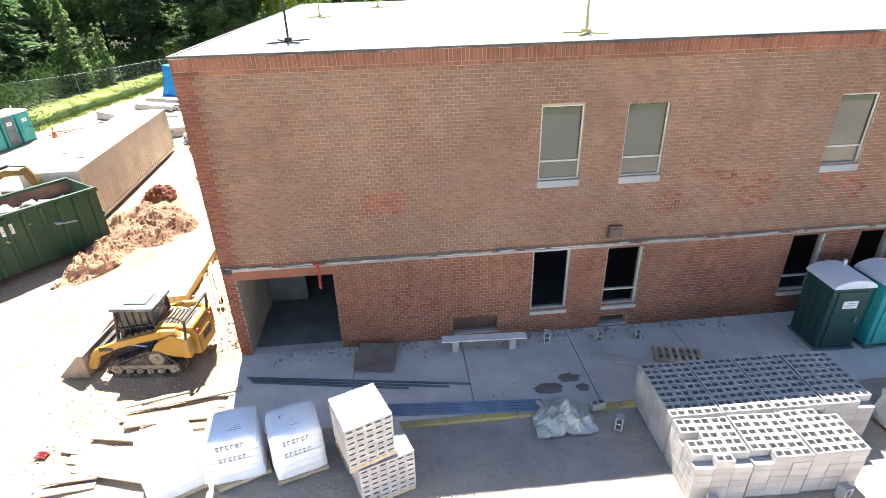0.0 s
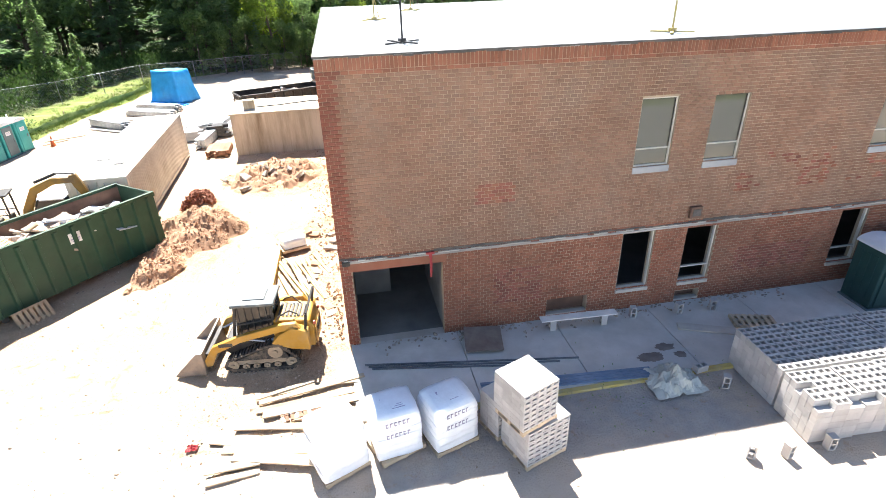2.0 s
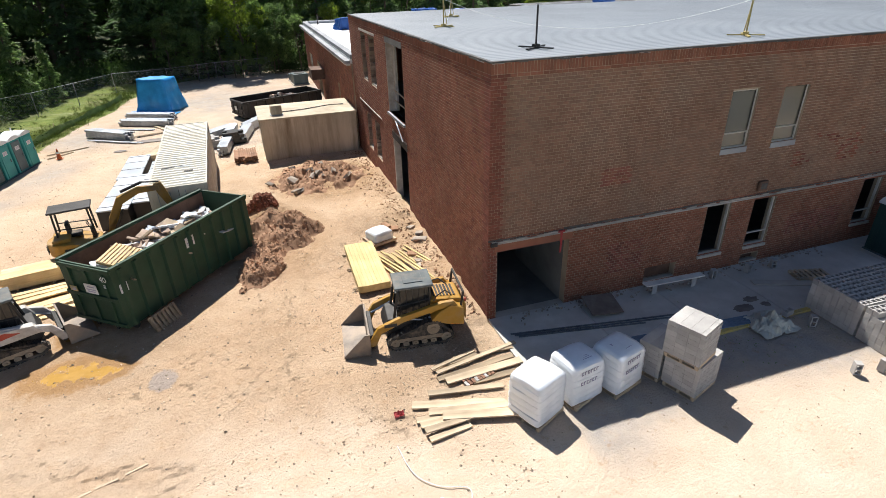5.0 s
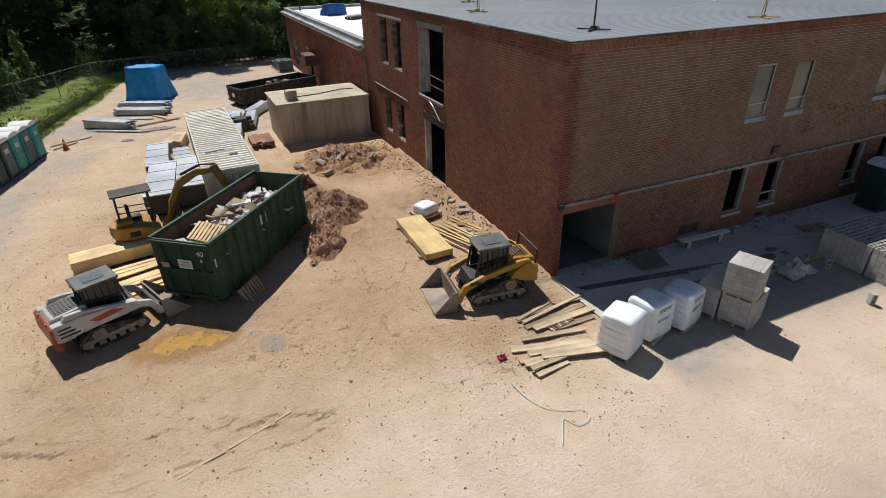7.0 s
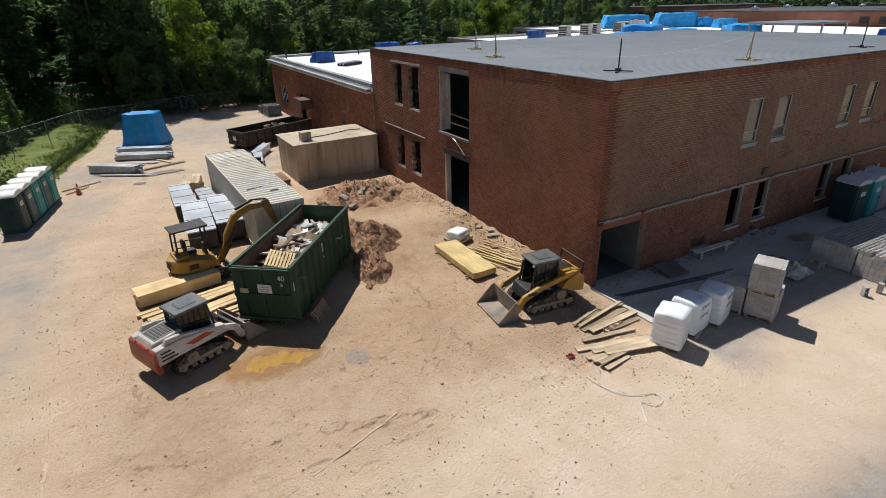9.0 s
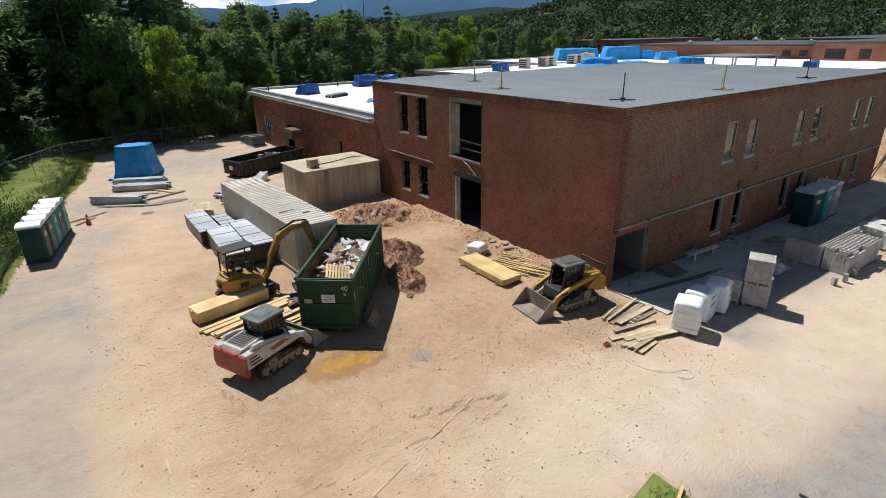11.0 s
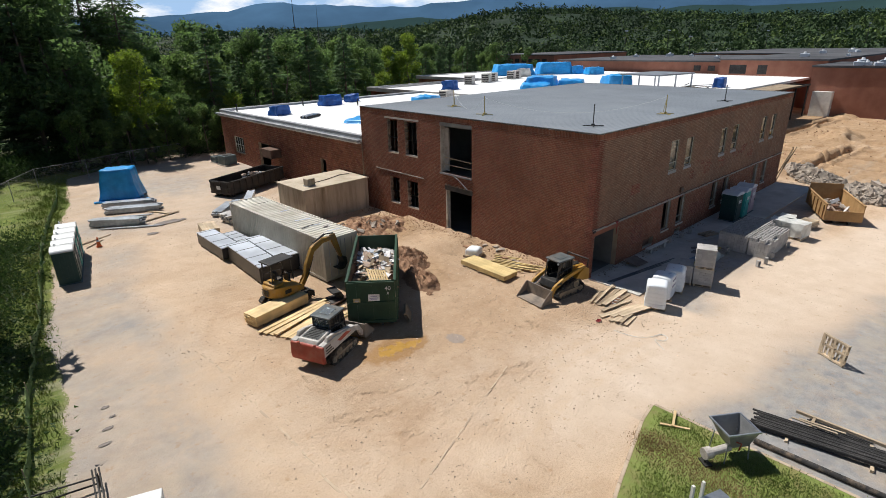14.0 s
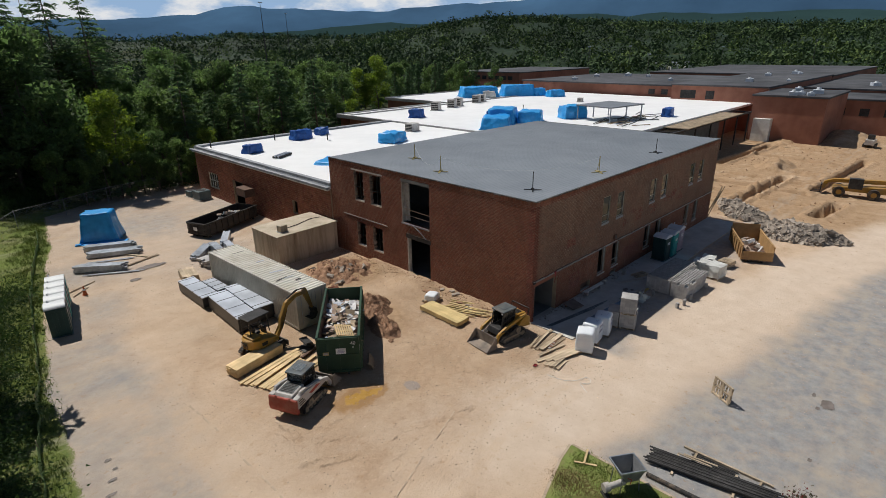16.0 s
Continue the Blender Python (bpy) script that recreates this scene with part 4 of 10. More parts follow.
def window(name, o, wall_pos, glazed, bare=False):
    a, b, z0, z1 = o
    w = tagged(new(name), "", "window", kind="structure")
    tagged(w, "white-framed window over grey-olive glass" if glazed else "unglazed window opening with a white frame")
    w.matrix_basis = pose(a, SY + 0.08, z0)
    wd, h, t = b - a, z1 - z0, 0.045
    bm = bm_new()
    box(bm, 0, t, 0, 0.09, 0, h)
    box(bm, wd - t, wd, 0, 0.09, 0, h)
    box(bm, t, wd - t, 0.0, 0.09, h - t, h)
    box(bm, t, wd - t, 0.0, 0.09, 0, t)
    bar = 0.5
    if not bare:
        box(bm, t, wd - t, 0.005, 0.085, bar, bar + t)
    part("window_frame", bm, FRAME_PAINT, w)
    if glazed:
        for lo, hi in ((t, bar), (bar + t, h - t)):
            bm = bm_new()
            box(bm, t + 0.002, wd - t - 0.002, 0.04, 0.052, lo + 0.002, hi - 0.002)
            part("pane", bm, GLASS, w)
        bm = bm_new()
        box(bm, t, wd - t, 0.02, 0.038, h - t - 0.03, h - t - 0.002)
        box(bm, wd - t - 0.03, wd - t - 0.002, 0.02, 0.038, bar + t, h - t - 0.031)
        part("gasket", bm, BLACK, w)
    bm = bm_new()
    if glazed:
        box(bm, -0.02, wd + 0.02, -0.1, 0.02, -0.2, -0.003, bev=0.01)
        part("window_sill", bm, SILL_GREY, w, "blue-grey metal sill")
    else:
        box(bm, -0.02, wd + 0.02, -0.14, 0.02, -0.12, -0.003, bev=0.01)
        part("window_sill", bm, CONCRETE, w, "pale stone sill")
    return w


for i, o in enumerate(S_WIN_UP):
    window(f"window_{i + 1}", o, south, True)
for i, o in enumerate(S_WIN_LOW):
    window(f"window_{i + 7}", o, south, False, bare=i in (0,))
for i, o in enumerate(S_VENTS):
    a, b, z0, z1 = o
    v_ = tagged(new(f"vent_{i + 1}"), "low vent opening broken through the brick", "vent", kind="structure")
    v_.matrix_basis = pose(a, SY + 0.1, z0)
    # Dark panel at the back carries the shade inside the hole.
    bm = bm_new()
    box(bm, 0, b - a, 0.18, 0.21, 0, z1 - z0)
    part("back_panel", bm, RUST, v_)
    bm = bm_new()
    box(bm, -0.02, b - a + 0.02, -0.09, 0.08, -0.06, 0.02)
    part("vent_sill", bm, CONCRETE, v_)

# scupper box on the wall
scup = thing("downpipe_head", pose(8.08, SY - 0.01, 3.42), "rusty brown wall box above the ledge", "wall box")
bm = bm_new()
box(bm, -0.2, 0.2, -0.12, 0, -0.18, 0.2, bev=0.02)
part("box_body", bm, RUST, scup)
# No hole is cut: a dark plate paints the shaded opening.
bm = bm_new()
box(bm, -0.13, 0.13, -0.14, -0.121, -0.1, 0.12)
part("box_opening", bm, DARK_EDGE, scup)


TOOTHED = mat("broken_toothed_masonry", (0.16, 0.10, 0.075), (0.34, 0.27, 0.215), 3.5, 0.95, bump=0.4, spread=0.35, island=True)
PEELING = mat("peeling_jamb_paint", (0.34, 0.33, 0.30), (0.50, 0.48, 0.44), 2.5, 0.7, bump=0.2, dirt=(0.22, 0.17, 0.13), dirt_amount=0.6)


def west_window(name, o):
    """Broken opening with ragged brick jambs and two crossing bars."""
    a, b, z0, z1 = o
    w = tagged(new(name), "emptied window opening with ragged brick jambs", "window", kind="structure")
    w.matrix_basis = pose(WX, a, z0)
    wd, h = b - a, z1 - z0
    bm = bm_new()
    z = 0.0
    k = 0
    while z < h - 0.1:
        for side in (0, 1):
            r = random.uniform(0.03, 0.16) if k % 2 else random.uniform(0.0, 0.06)
            if r > 0.02:
                box(bm, 0.03, 0.3, 0 if side == 0 else wd - r, r if side == 0 else wd, z + 0.006, z + 0.19)
        z += 0.2
        k += 1
    part("jamb_blocks", bm, TOOTHED, w, "broken toothed masonry")
    bm = bm_new()
    box(bm, 0.05, 0.25, 0, wd, -0.001, 0.1)
    part("window_sill", bm, CONCRETE, w)
    bm = bm_new()
    box(bm, 0.16, 0.2, 0.1, wd - 0.1, h * 0.45, h * 0.45 + 0.05)
    box(bm, 0.16, 0.2, wd * 0.47, wd * 0.47 + 0.05, 0.1, h)
    part("cross_bar", bm, STEEL_DARK, w)
    return w


for i, o in enumerate(W_WIN):
    west_window(f"window_{i + 13}", o)
bm = bm_new()
box(bm, WX - 0.04, WX - 0.002, 27.3, 33.4, 3.68, 3.74)
strip = tagged(part("trim_strip", bm, CONCRETE), "pale stone strip across the wall", "ledge", kind="structure")
bm = bm_new()
box(bm, WX - 0.03, WX - 0.002, 27.7, 31.9, 7.9, 8.02)
tagged(part("trim_lintel", bm, CONCRETE), "pale stone lintel strip", "lintel", kind="structure")

# tall opening above the doorway
big = tagged(new("window_17"), "tall opening stripped of its glazing, with a guard rail", "window", kind="structure")
a, b, z0, z1 = W_BIG
big.matrix_basis = pose(WX, a, z0)
bm = bm_new()
box(bm, -0.02, 0.3, 0, b - a, z1 - z0 - 0.25, z1 - z0)
part("lintel", bm, CONCRETE_SHADED, big)
bm = bm_new()
box(bm, 0.02, 0.4, b - a - 0.12, b - a, 0, z1 - z0 - 0.26)
box(bm, 0.3, 0.42, b - a - 0.55, b - a - 0.13, 0.1, z1 - z0 - 0.4)
part("jamb", bm, PEELING, big, "peeling pale jamb board")
bm = bm_new()
box(bm, -0.1, 0.35, 0, b - a, -0.12, 0.0)
part("window_sill", bm, GALV, big)
bm = bm_new()
tube(bm, [(0.3, 0, 0.95), (0.3, b - a - 0.13, 1.05)], 0.03)
tube(bm, [(0.3, 0, 0.5), (0.3, b - a - 0.13, 0.55)], 0.03)
part("guard_rail", bm, WOOD_OLD, big)
bm = bm_new()
tube(bm, [(-0.06, 1.9, -0.05), (-0.1, 1.2, -0.3), (-0.09, 0.35, -0.85)], 0.035)
part("loose_pipe", bm, GALV, big)
doorw = tagged(new("door_1"), "doorless ground-floor opening with pale jambs", "doorway", kind="structure")
a, b, z0, z1 = W_DOOR
doorw.matrix_basis = pose(WX, a, 0)
bm = bm_new()
box(bm, 0.0, 0.33, b - a - 0.14, b - a, 0, z1)
part("jamb", bm, PEELING, doorw, "pale timber jamb")
bm = bm_new()
box(bm, -0.015, 0.2, -0.1, b - a + 0.1, z1 + 0.002, z1 + 0.34)
part("lintel", bm, DARK_EDGE, doorw, "charred dark lintel")
bm = bm_new()
for k in range(14):
    y = k * 0.19
    box(bm, -0.03, 0.05, y, y + random.uniform(0.08, 0.18), z1 + 0.34, z1 + random.uniform(0.37, 0.47))
part("broken_edge", bm, RUBBLE, doorw)

# concrete apron along the south wall with its yellow kerb
apron = tagged(new("pavement"), "cracked grey concrete apron along the wall", "pavement", kind="structure")


def slab(x0, x1, y0, y1, z):
    bm = bm_new()
    box(bm, x0 + 0.01, x1 - 0.01, y0 + 0.01, y1 - 0.01, z - 0.25, z, bev=0.008)
    return bm


px = [-2.95, 0.4, 3.6, 6.9, 10.2, 13.5, 16.8, 20.1, 23.4, 26.7, 29.5]
for i in range(len(px) - 1):
    part("slab", slab(px[i], px[i + 1], 9.25, SY - 0.0, 0.075 + 0.004 * (i % 2)), CONCRETE_APRON, apron)
bm = bm_new()
box(bm, -2.95, 0.3, SY, SY + 0.34, -0.1, 0.06)
part("threshold", bm, CONCRETE, apron)
for i in range(9):
    if i * 0.9 + 1.0 > 9:
        break
    bm = bm_new()
    box(bm, 0.15 + i * 0.9, 1.04 + i * 0.9, 9.08, 9.245, -0.1, 0.085, bev=0.012)
    part("kerb_piece", bm, YELLOW_LINE, apron, "faded yellow kerb")


# ---- lower wing and the school behind ----
def plain_wall(name, x0, x1, y0, y1, z0, z1, material, label, openings=(), axis="x"):
    bm = bm_new()
    box(bm, x0, x1, y0, y1, z0, z1)
    return tagged(part(name, bm, material), label, "wall", kind="structure")


LZ = 5.75
L_OPEN = [(60.2, 62.9, 1.3, 3.2), (53.4, 56.1, 0.0, 3.2), (41.5, 42.5, 1.9, 3.2)]
wall_low = tagged(wall_mesh("wall_low_west", NY + 0.01, 66.0, -0.3, LZ - 0.2, L_OPEN, lambda u, d, z: (WX - 0.1 + d, u, z), MORTAR), "long low red brick wall", "wall")
random.seed(5)


def low_bricks():
    rows = []
    z, k = 0.0, 0
    while z < LZ - 0.25:
        u = NY + 0.01 - (BL if k % 2 else 0)
        while u < 66:
            for s, e in free_spans(max(u, NY + 0.01), min(u + 2 * BL, 66.0), z + BH, L_OPEN):
                if e - s > 0.05:
                    rows.append((s, e, z, z + 2 * BH, 1 if random.random() < 0.8 else 2))
            u += 2 * BL
        z += 2 * BH
        k += 1
    return rows


facing("brick_facing", low_bricks(), lambda u, d, z: (WX - 0.1 + d, u, z), wall_low, [BRICK_TAN, BRICK_RED, BRICK_DARK])
plain_wall("wall_low_north", WX - 0.1, 30.5, 66.0, 66.3, -0.3, LZ - 0.2, FAR_BRICK, "far brick wall of the low wing")
bm = bm_new()
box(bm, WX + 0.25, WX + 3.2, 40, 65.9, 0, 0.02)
tagged(part("floor_low", bm, CONCRETE_SHADED), "bare floor of the low wing", "floor", kind="structure")
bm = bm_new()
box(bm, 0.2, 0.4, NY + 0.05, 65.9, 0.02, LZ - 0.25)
tagged(part("partition_low", bm, CONCRETE_SHADED), "inner wall of the low wing", "wall", kind="structure")
low_roof = tagged(new("roof_low"), "flat white membrane roof with metal fascia", "roof", kind="structure")
bm = bm_new()
box(bm, WX - 0.1, 30.5, NY + 0.005, 66.3, LZ - 0.18, LZ + 0.12)
part("membrane", bm, ROOF_WHITE, low_roof)
bm = bm_new()
box(bm, WX - 0.5, WX - 0.12, NY + 0.03, 66.9, LZ - 0.17, LZ + 0.02)
box(bm, WX - 0.1, WX + 0.35, NY + 0.03, 66.3, LZ + 0.13, LZ + 0.38)
box(bm, WX + 0.36, 30.5, 66.0, 66.9, LZ + 0.13, LZ + 0.38)
part("fascia", bm, SILL_GREY, low_roof, "grey metal fascia")
bm = bm_new()
box(bm, WX - 0.42, WX - 0.13, NY + 0.03, 66.3, LZ - 0.3, LZ - 0.18)
part("soffit", bm, WHITE_PAINT, low_roof)
lw = tagged(new("window_18"), "grid window in the low brick wing", "window", kind="structure")
lw.matrix_basis = pose(WX, 60.2, 1.3)
bm = bm_new()
for k in range(5):
    box(bm, 0.02, 0.08, k * 0.66, k * 0.66 + 0.06, 0, 1.9)
for k in range(3):
    box(bm, 0.025, 0.075, 0.06, 2.64, k * 0.92, k * 0.92 + 0.06)
part("window_frame", bm, WHITE_PAINT, lw)
bm = bm_new()
box(bm, 0.04, 0.05, 0.06, 2.64, 0.06, 1.84)
part("pane", bm, GLASS, lw)
bm = bm_new()
box(bm, WX - 1.3, WX - 0.12, 50.6, 52.9, 2.2, 3.1, bev=0.02)
tagged(part("wall_hood", bm, RUST), "rusty brown duct hood fixed to the low wall", "duct hood")

# main roofs
for nm, b in (("roof_white_east", (30.6, 102, 29.0, 79)), ("roof_white_north", (60, 112, 79.1, 103)), ("roof_white_link", (30.6, 60, 79.1, 82))):
    r = tagged(new(nm), "wide white membrane roof", "roof", kind="structure")
    bm = bm_new()
    box(bm, b[0], b[1], b[2], b[3], LZ - 0.3, LZ + 0.12)
    part("membrane", bm, ROOF_WHITE, r)
    bm = bm_new()
    box(bm, b[0], b[1], b[3] + 0.005, b[3] + 0.4, LZ - 0.3, LZ + 0.35)
    box(bm, b[0] - 0.4, b[0] - 0.005, b[2], b[3], LZ - 0.3, LZ + 0.35)
    part("fascia", bm, FLASHING, r)
    bm = bm_new()
    box(bm, b[0] + 0.3, b[1] - 0.3, b[2] + 2.5, b[3] - 0.3, -0.3, LZ - 0.31)
    part("wall", bm, FAR_BRICK, r)


def far_block(name, x0, x1, y0, y1, z1, wins=(), roof=ROOF_FAR):
    b = thing(name, pose(x0, y0, 0), "distant flat-roofed red brick school block", "building", kind="")
    bm = bm_new()
    box(bm, 0, x1 - x0, 0, y1 - y0, -0.5, z1)
    part("wall", bm, FAR_BRICK, b)
    bm = bm_new()
    box(bm, -0.25, x1 - x0 + 0.25, -0.25, y1 - y0 + 0.25, z1 + 0.003, z1 + 0.35, bev=0.03)
    part("roof", bm, roof, b, "grey roof edge")
    for (face, u, w, z, h) in wins:
        bm = bm_new()
        if face == "w":
            box(bm, -0.03, 0.12, u, u + w, z, z + h)
        else:
            box(bm, u, u + w, -0.03, 0.12, z, z + h)
        part("window", bm, STEEL_DARK, b)
    return b


far_block("school_block", 103, 150, 47, 92, 8.3, [("w", 2 + k * 3.2, 1.6, 6.4, 1.2) for k in (0, 1)])
far_block("school_block", 99, 160, 26.5, 46.5, 8.9, [("w", 14.5, 3.4, 6.2, 1.8), ("w", 10.5, 1.8, 6.2, 1.8)])
far_block("school_block", 88, 107, 14.0, 26.0, 8.2, [])
far_block("school_block", 108, 125.5, 4.0, 26.0, 6.6, [("w", 2 + 4 * k, 1.6, 3.6, 1.5) for k in range(5)])
far_block("school_block", 126, 200, -30.0, 26.0, 7.4, [("w", 10 + 6 * k, 3, 3.5, 2) for k in range(5)])
far_block("school_block", 161, 240, 26.5, 80, 8.6, [])
far_block("school_block", 128, 175, 112, 140, 9.0, [("w", 3 + 3 * k, 2.0, 6.6, 1.3) for k in range(7)])
bm = bm_new()
box(bm, 86.5, 87.9, 22, 25, 0, 4.2)
tagged(part("white_screen", bm, WHITE_PAINT), "white board screen at the entrance", "screen")
# steel canopy at the near edge of the white roof
canopy = thing("canopy", pose(30.6, 25.5, 0), "bare steel canopy frame along the white roof", "canopy")
bm = bm_new()
box(bm, 0.2, 56, 0, 0.25, LZ - 0.55, LZ - 0.25)
box(bm, 0.2, 56, 3.2, 3.4, LZ - 0.6, LZ - 0.32)
part("beam", bm, STEEL_DARK, canopy)
for k in range(15):
    bm = bm_new()
    box(bm, 1 + 3.9 * k, 1.25 + 3.9 * k, 0.26, 3.19, LZ - 0.5, LZ - 0.3)
    part("rafter", bm, STEEL_DARK, canopy)
for k in range(9):
    bm = bm_new()
    box(bm, 2 + 6.6 * k, 2.22 + 6.6 * k, 0.0, 0.22, -0.2, LZ - 0.551)
    part("post", bm, STEEL_DARK, canopy)
bm = bm_new()
box(bm, 24, 50, -0.3, 3.6, LZ - 0.24, LZ - 0.12)
part("deck", bm, WOOD_DARK, canopy)
# Dark sheet before the brick wall stands for shade under the canopy.
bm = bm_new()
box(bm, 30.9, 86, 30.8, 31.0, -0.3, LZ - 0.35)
tagged(part("wall_shadowed", bm, CONCRETE_SHADED), "dark sheet for the shade under the canopy", "wall", kind="structure")


# ---- woods, verge and distance ----
rng = np.random.default_rng(7)


def leaf_quads(centres, size, seed=0, along=None):
    """Many small leaf sprays, one pointed face each, turned at random or along given directions."""
    r = np.random.default_rng(seed)
    n = len(centres)
    a = r.normal(size=(n, 3)) if along is None else along + r.normal(size=(n, 3)) * 0.3
    a /= np.linalg.norm(a, axis=1)[:, None]
    b = r.normal(size=(n, 3)) * ([1, 1, 1] if along is None else [1, 1, 0.35])
    b -= (b * a).sum(1)[:, None] * a
    b /= np.linalg.norm(b, axis=1)[:, None]
    s = size * r.uniform(0.55, 1.35, n)[:, None]
    w = s * (0.55 if along is None else 0.3)
    c = np.asarray(centres)
    v = np.stack([c - a * s * 0.7 - b * w * 0.6, c - a * s * 0.3 + b * w, c + a * s], 1).reshape(-1, 3)
    return v, np.arange(3 * n).reshape(-1, 3)


def limb_tree(height, r0, limbs, seed, lean=0.0):
    r = random.Random(seed)
    bm = bm_new()
    pts = [Vector((lean * k * k * 0.02 * height + r.uniform(-0.08, 0.08) * k, r.uniform(-0.08, 0.08) * k, height * k / 6)) for k in range(7)]
    for k in range(6):
        rod(bm, pts[k], pts[k + 1], r0 * (1 - k / 6.6), r0 * (1 - (k + 1) / 6.6), seg=7)
    tips = []
    for i in range(limbs):
        q = r.uniform(0.14, 0.95)
        base = pts[0].lerp(pts[6], q)
        ang = r.uniform(0, 2 * math.pi)
        ln = height * (0.34 - 0.22 * q) * r.uniform(0.8, 1.2)
        tip = base + Vector((math.cos(ang) * ln, math.sin(ang) * ln, ln * r.uniform(0.25, 0.7)))
        rod(bm, base, tip, r0 * 0.3 * (1.1 - q), r0 * 0.06, seg=5)
        tips.append((base, tip))
    return bm, tips, pts


def broadleaf(height, seed, clumps, leaves, leaf, mat_):
    """Trunk with limbs, and a crown of leaf clumps gathered round the limb ends."""
    bm, tips, pts = limb_tree(height * 0.85, height * 0.014, 22, seed)
    r = np.random.default_rng(seed)
    cs = []
    for i in range(clumps):
        base, tip = tips[i % len(tips)]
        c = np.array(base.lerp(tip, r.uniform(0.55, 1.1)))
        c[2] += r.uniform(-0.3, 0.9)
        k = leaves // clumps
        d = r.normal(size=(k, 3))
        d /= np.linalg.norm(d, axis=1)[:, None]
        rad = height * r.uniform(0.05, 0.105)
        cs.append(c + d * (rad * r.uniform(0.55, 1.0, k)[:, None]) * np.array([1, 1, 0.75]))
    top = np.array(pts[6])
    k = leaves // 8
    d = r.normal(size=(k, 3))
    d /= np.linalg.norm(d, axis=1)[:, None]
    cs.append(top + d * height * 0.1 * r.uniform(0.5, 1.1, k)[:, None])
    v, f = leaf_quads(np.concatenate(cs), leaf, seed=seed)
    return bm, mesh_np("crown", v, f, [mat_])


def conifer(height, seed, leaves, leaf, mat_, bare=0.14):
    """Straight trunk with layered, drooping boughs that carry flat sprays of needles."""
    r = np.random.default_rng(seed)
    bm = bm_new()
    rod(bm, (0, 0, -0.2), (0, 0, height), height * 0.014, 0.02, seg=7)
    cs, al = [], []
    whorls = 19
    for w in range(whorls):
        q = bare + (0.985 - bare) * w / whorls
        z = height * q
        reach = height * 0.2 * ((1.02 - q) / (1.02 - bare)) ** 0.75 * r.uniform(0.75, 1.2)
        for b in range(5):
            ang = r.uniform(0, 2 * math.pi)
            ln = reach * r.uniform(0.55, 1.2)
            out = np.array([math.cos(ang), math.sin(ang), 0.0])
            side = np.array([-math.sin(ang), math.cos(ang), 0.0])
            drop = r.uniform(-0.05, 0.3)
            if b < 3:
                rod(bm, (0, 0, z), out * ln + [0, 0, z - ln * drop], 0.035, 0.008, seg=4)
            k = max(3, int(leaves / (whorls * 5) * (0.35 + 1.3 * ln / (height * 0.2))))
            t = r.uniform(0.15, 1.0, k) ** 0.8
            fan = r.normal(size=k) * 0.2 * ln * (1.15 - t)
            c = out * (t * ln)[:, None] + side * fan[:, None]
            c[:, 2] = z - ln * drop * t ** 1.6 + r.normal(size=k) * 0.09
            cs.append(c)
            al.append(out + side * np.sign(fan)[:, None] * 0.5 + np.array([0, 0, -0.2]))
    v, f = leaf_quads(np.concatenate(cs), leaf, seed=seed + 1, along=np.concatenate(al))
    return bm, mesh_np("crown", v, f, [mat_])


def make_tree(kind, height, seed, mat_, leaves, leaf, label):
    if kind == "pine":
        bm, crown = conifer(height, seed, leaves, leaf, mat_)
    elif kind == "tall":
        bm, crown = conifer(height, seed, leaves, leaf, mat_, 0.52)
    else:
        bm, crown = broadleaf(height, seed, 62, int(leaves * 0.95), leaf, mat_)
    t = thing("tree", pose(0, 0, 0), label, "tree", "trees round the site")
    part("trunk", bm, BARK, t)
    c = new("crown", crown)
    c.parent = t
    return t


TREES = {
    "pine_a": make_tree("pine", 17, 3, LEAF_PINE, 4600, 0.42, "dark tall pine at the edge of the woods"),
    "pine_b": make_tree("pine", 13, 4, LEAF_PINE, 4200, 0.36, "dark tall pine at the edge of the woods"),
    "pine_c": make_tree("tall", 24, 14, LEAF_PINE, 2200, 0.42, "tall thin pine with a bare lower trunk"),
    "oak_a": make_tree("oak", 15, 5, LEAF_DARK, 5200, 0.27, "dark green broadleaf tree in the woods"),
    "oak_b": make_tree("oak", 13, 6, LEAF_MID, 5200, 0.25, "mid-green broadleaf tree in the woods"),
    "oak_c": make_tree("oak", 17, 8, LEAF_DARK, 5600, 0.3, "dark green broadleaf tree in the woods"),
    "lime": make_tree("oak", 13, 9, LEAF_LIGHT, 6500, 0.22, "bright yellow-green broadleaf tree in sunlight"),
    "young": make_tree("pine", 7, 10, LEAF_YOUNG, 5200, 0.19, "young light green tree beside the fence"),
}
BASE_H = {"pine_a": 17, "pine_b": 13, "pine_c": 24, "oak_a": 15, "oak_b": 13, "oak_c": 17, "lime": 13, "young": 7}
used = set()


def plant(kind, x, y, h=None, turn=None):
    t = TREES[kind]
    s = (h or BASE_H[kind]) / BASE_H[kind]
    m = pose(x, y, ground_z(x, y) - 0.15, 0, 0, random.uniform(0, 360) if turn is None else turn)
    if kind not in used:
        used.add(kind)
        t.matrix_basis = m
        t.scale = (s, s, s)
        return t
    t.scale, keep = (s, s, s), tuple(t.scale)
    c = copy_thing(t, m)
    t.scale = keep
    return c


random.seed(21)
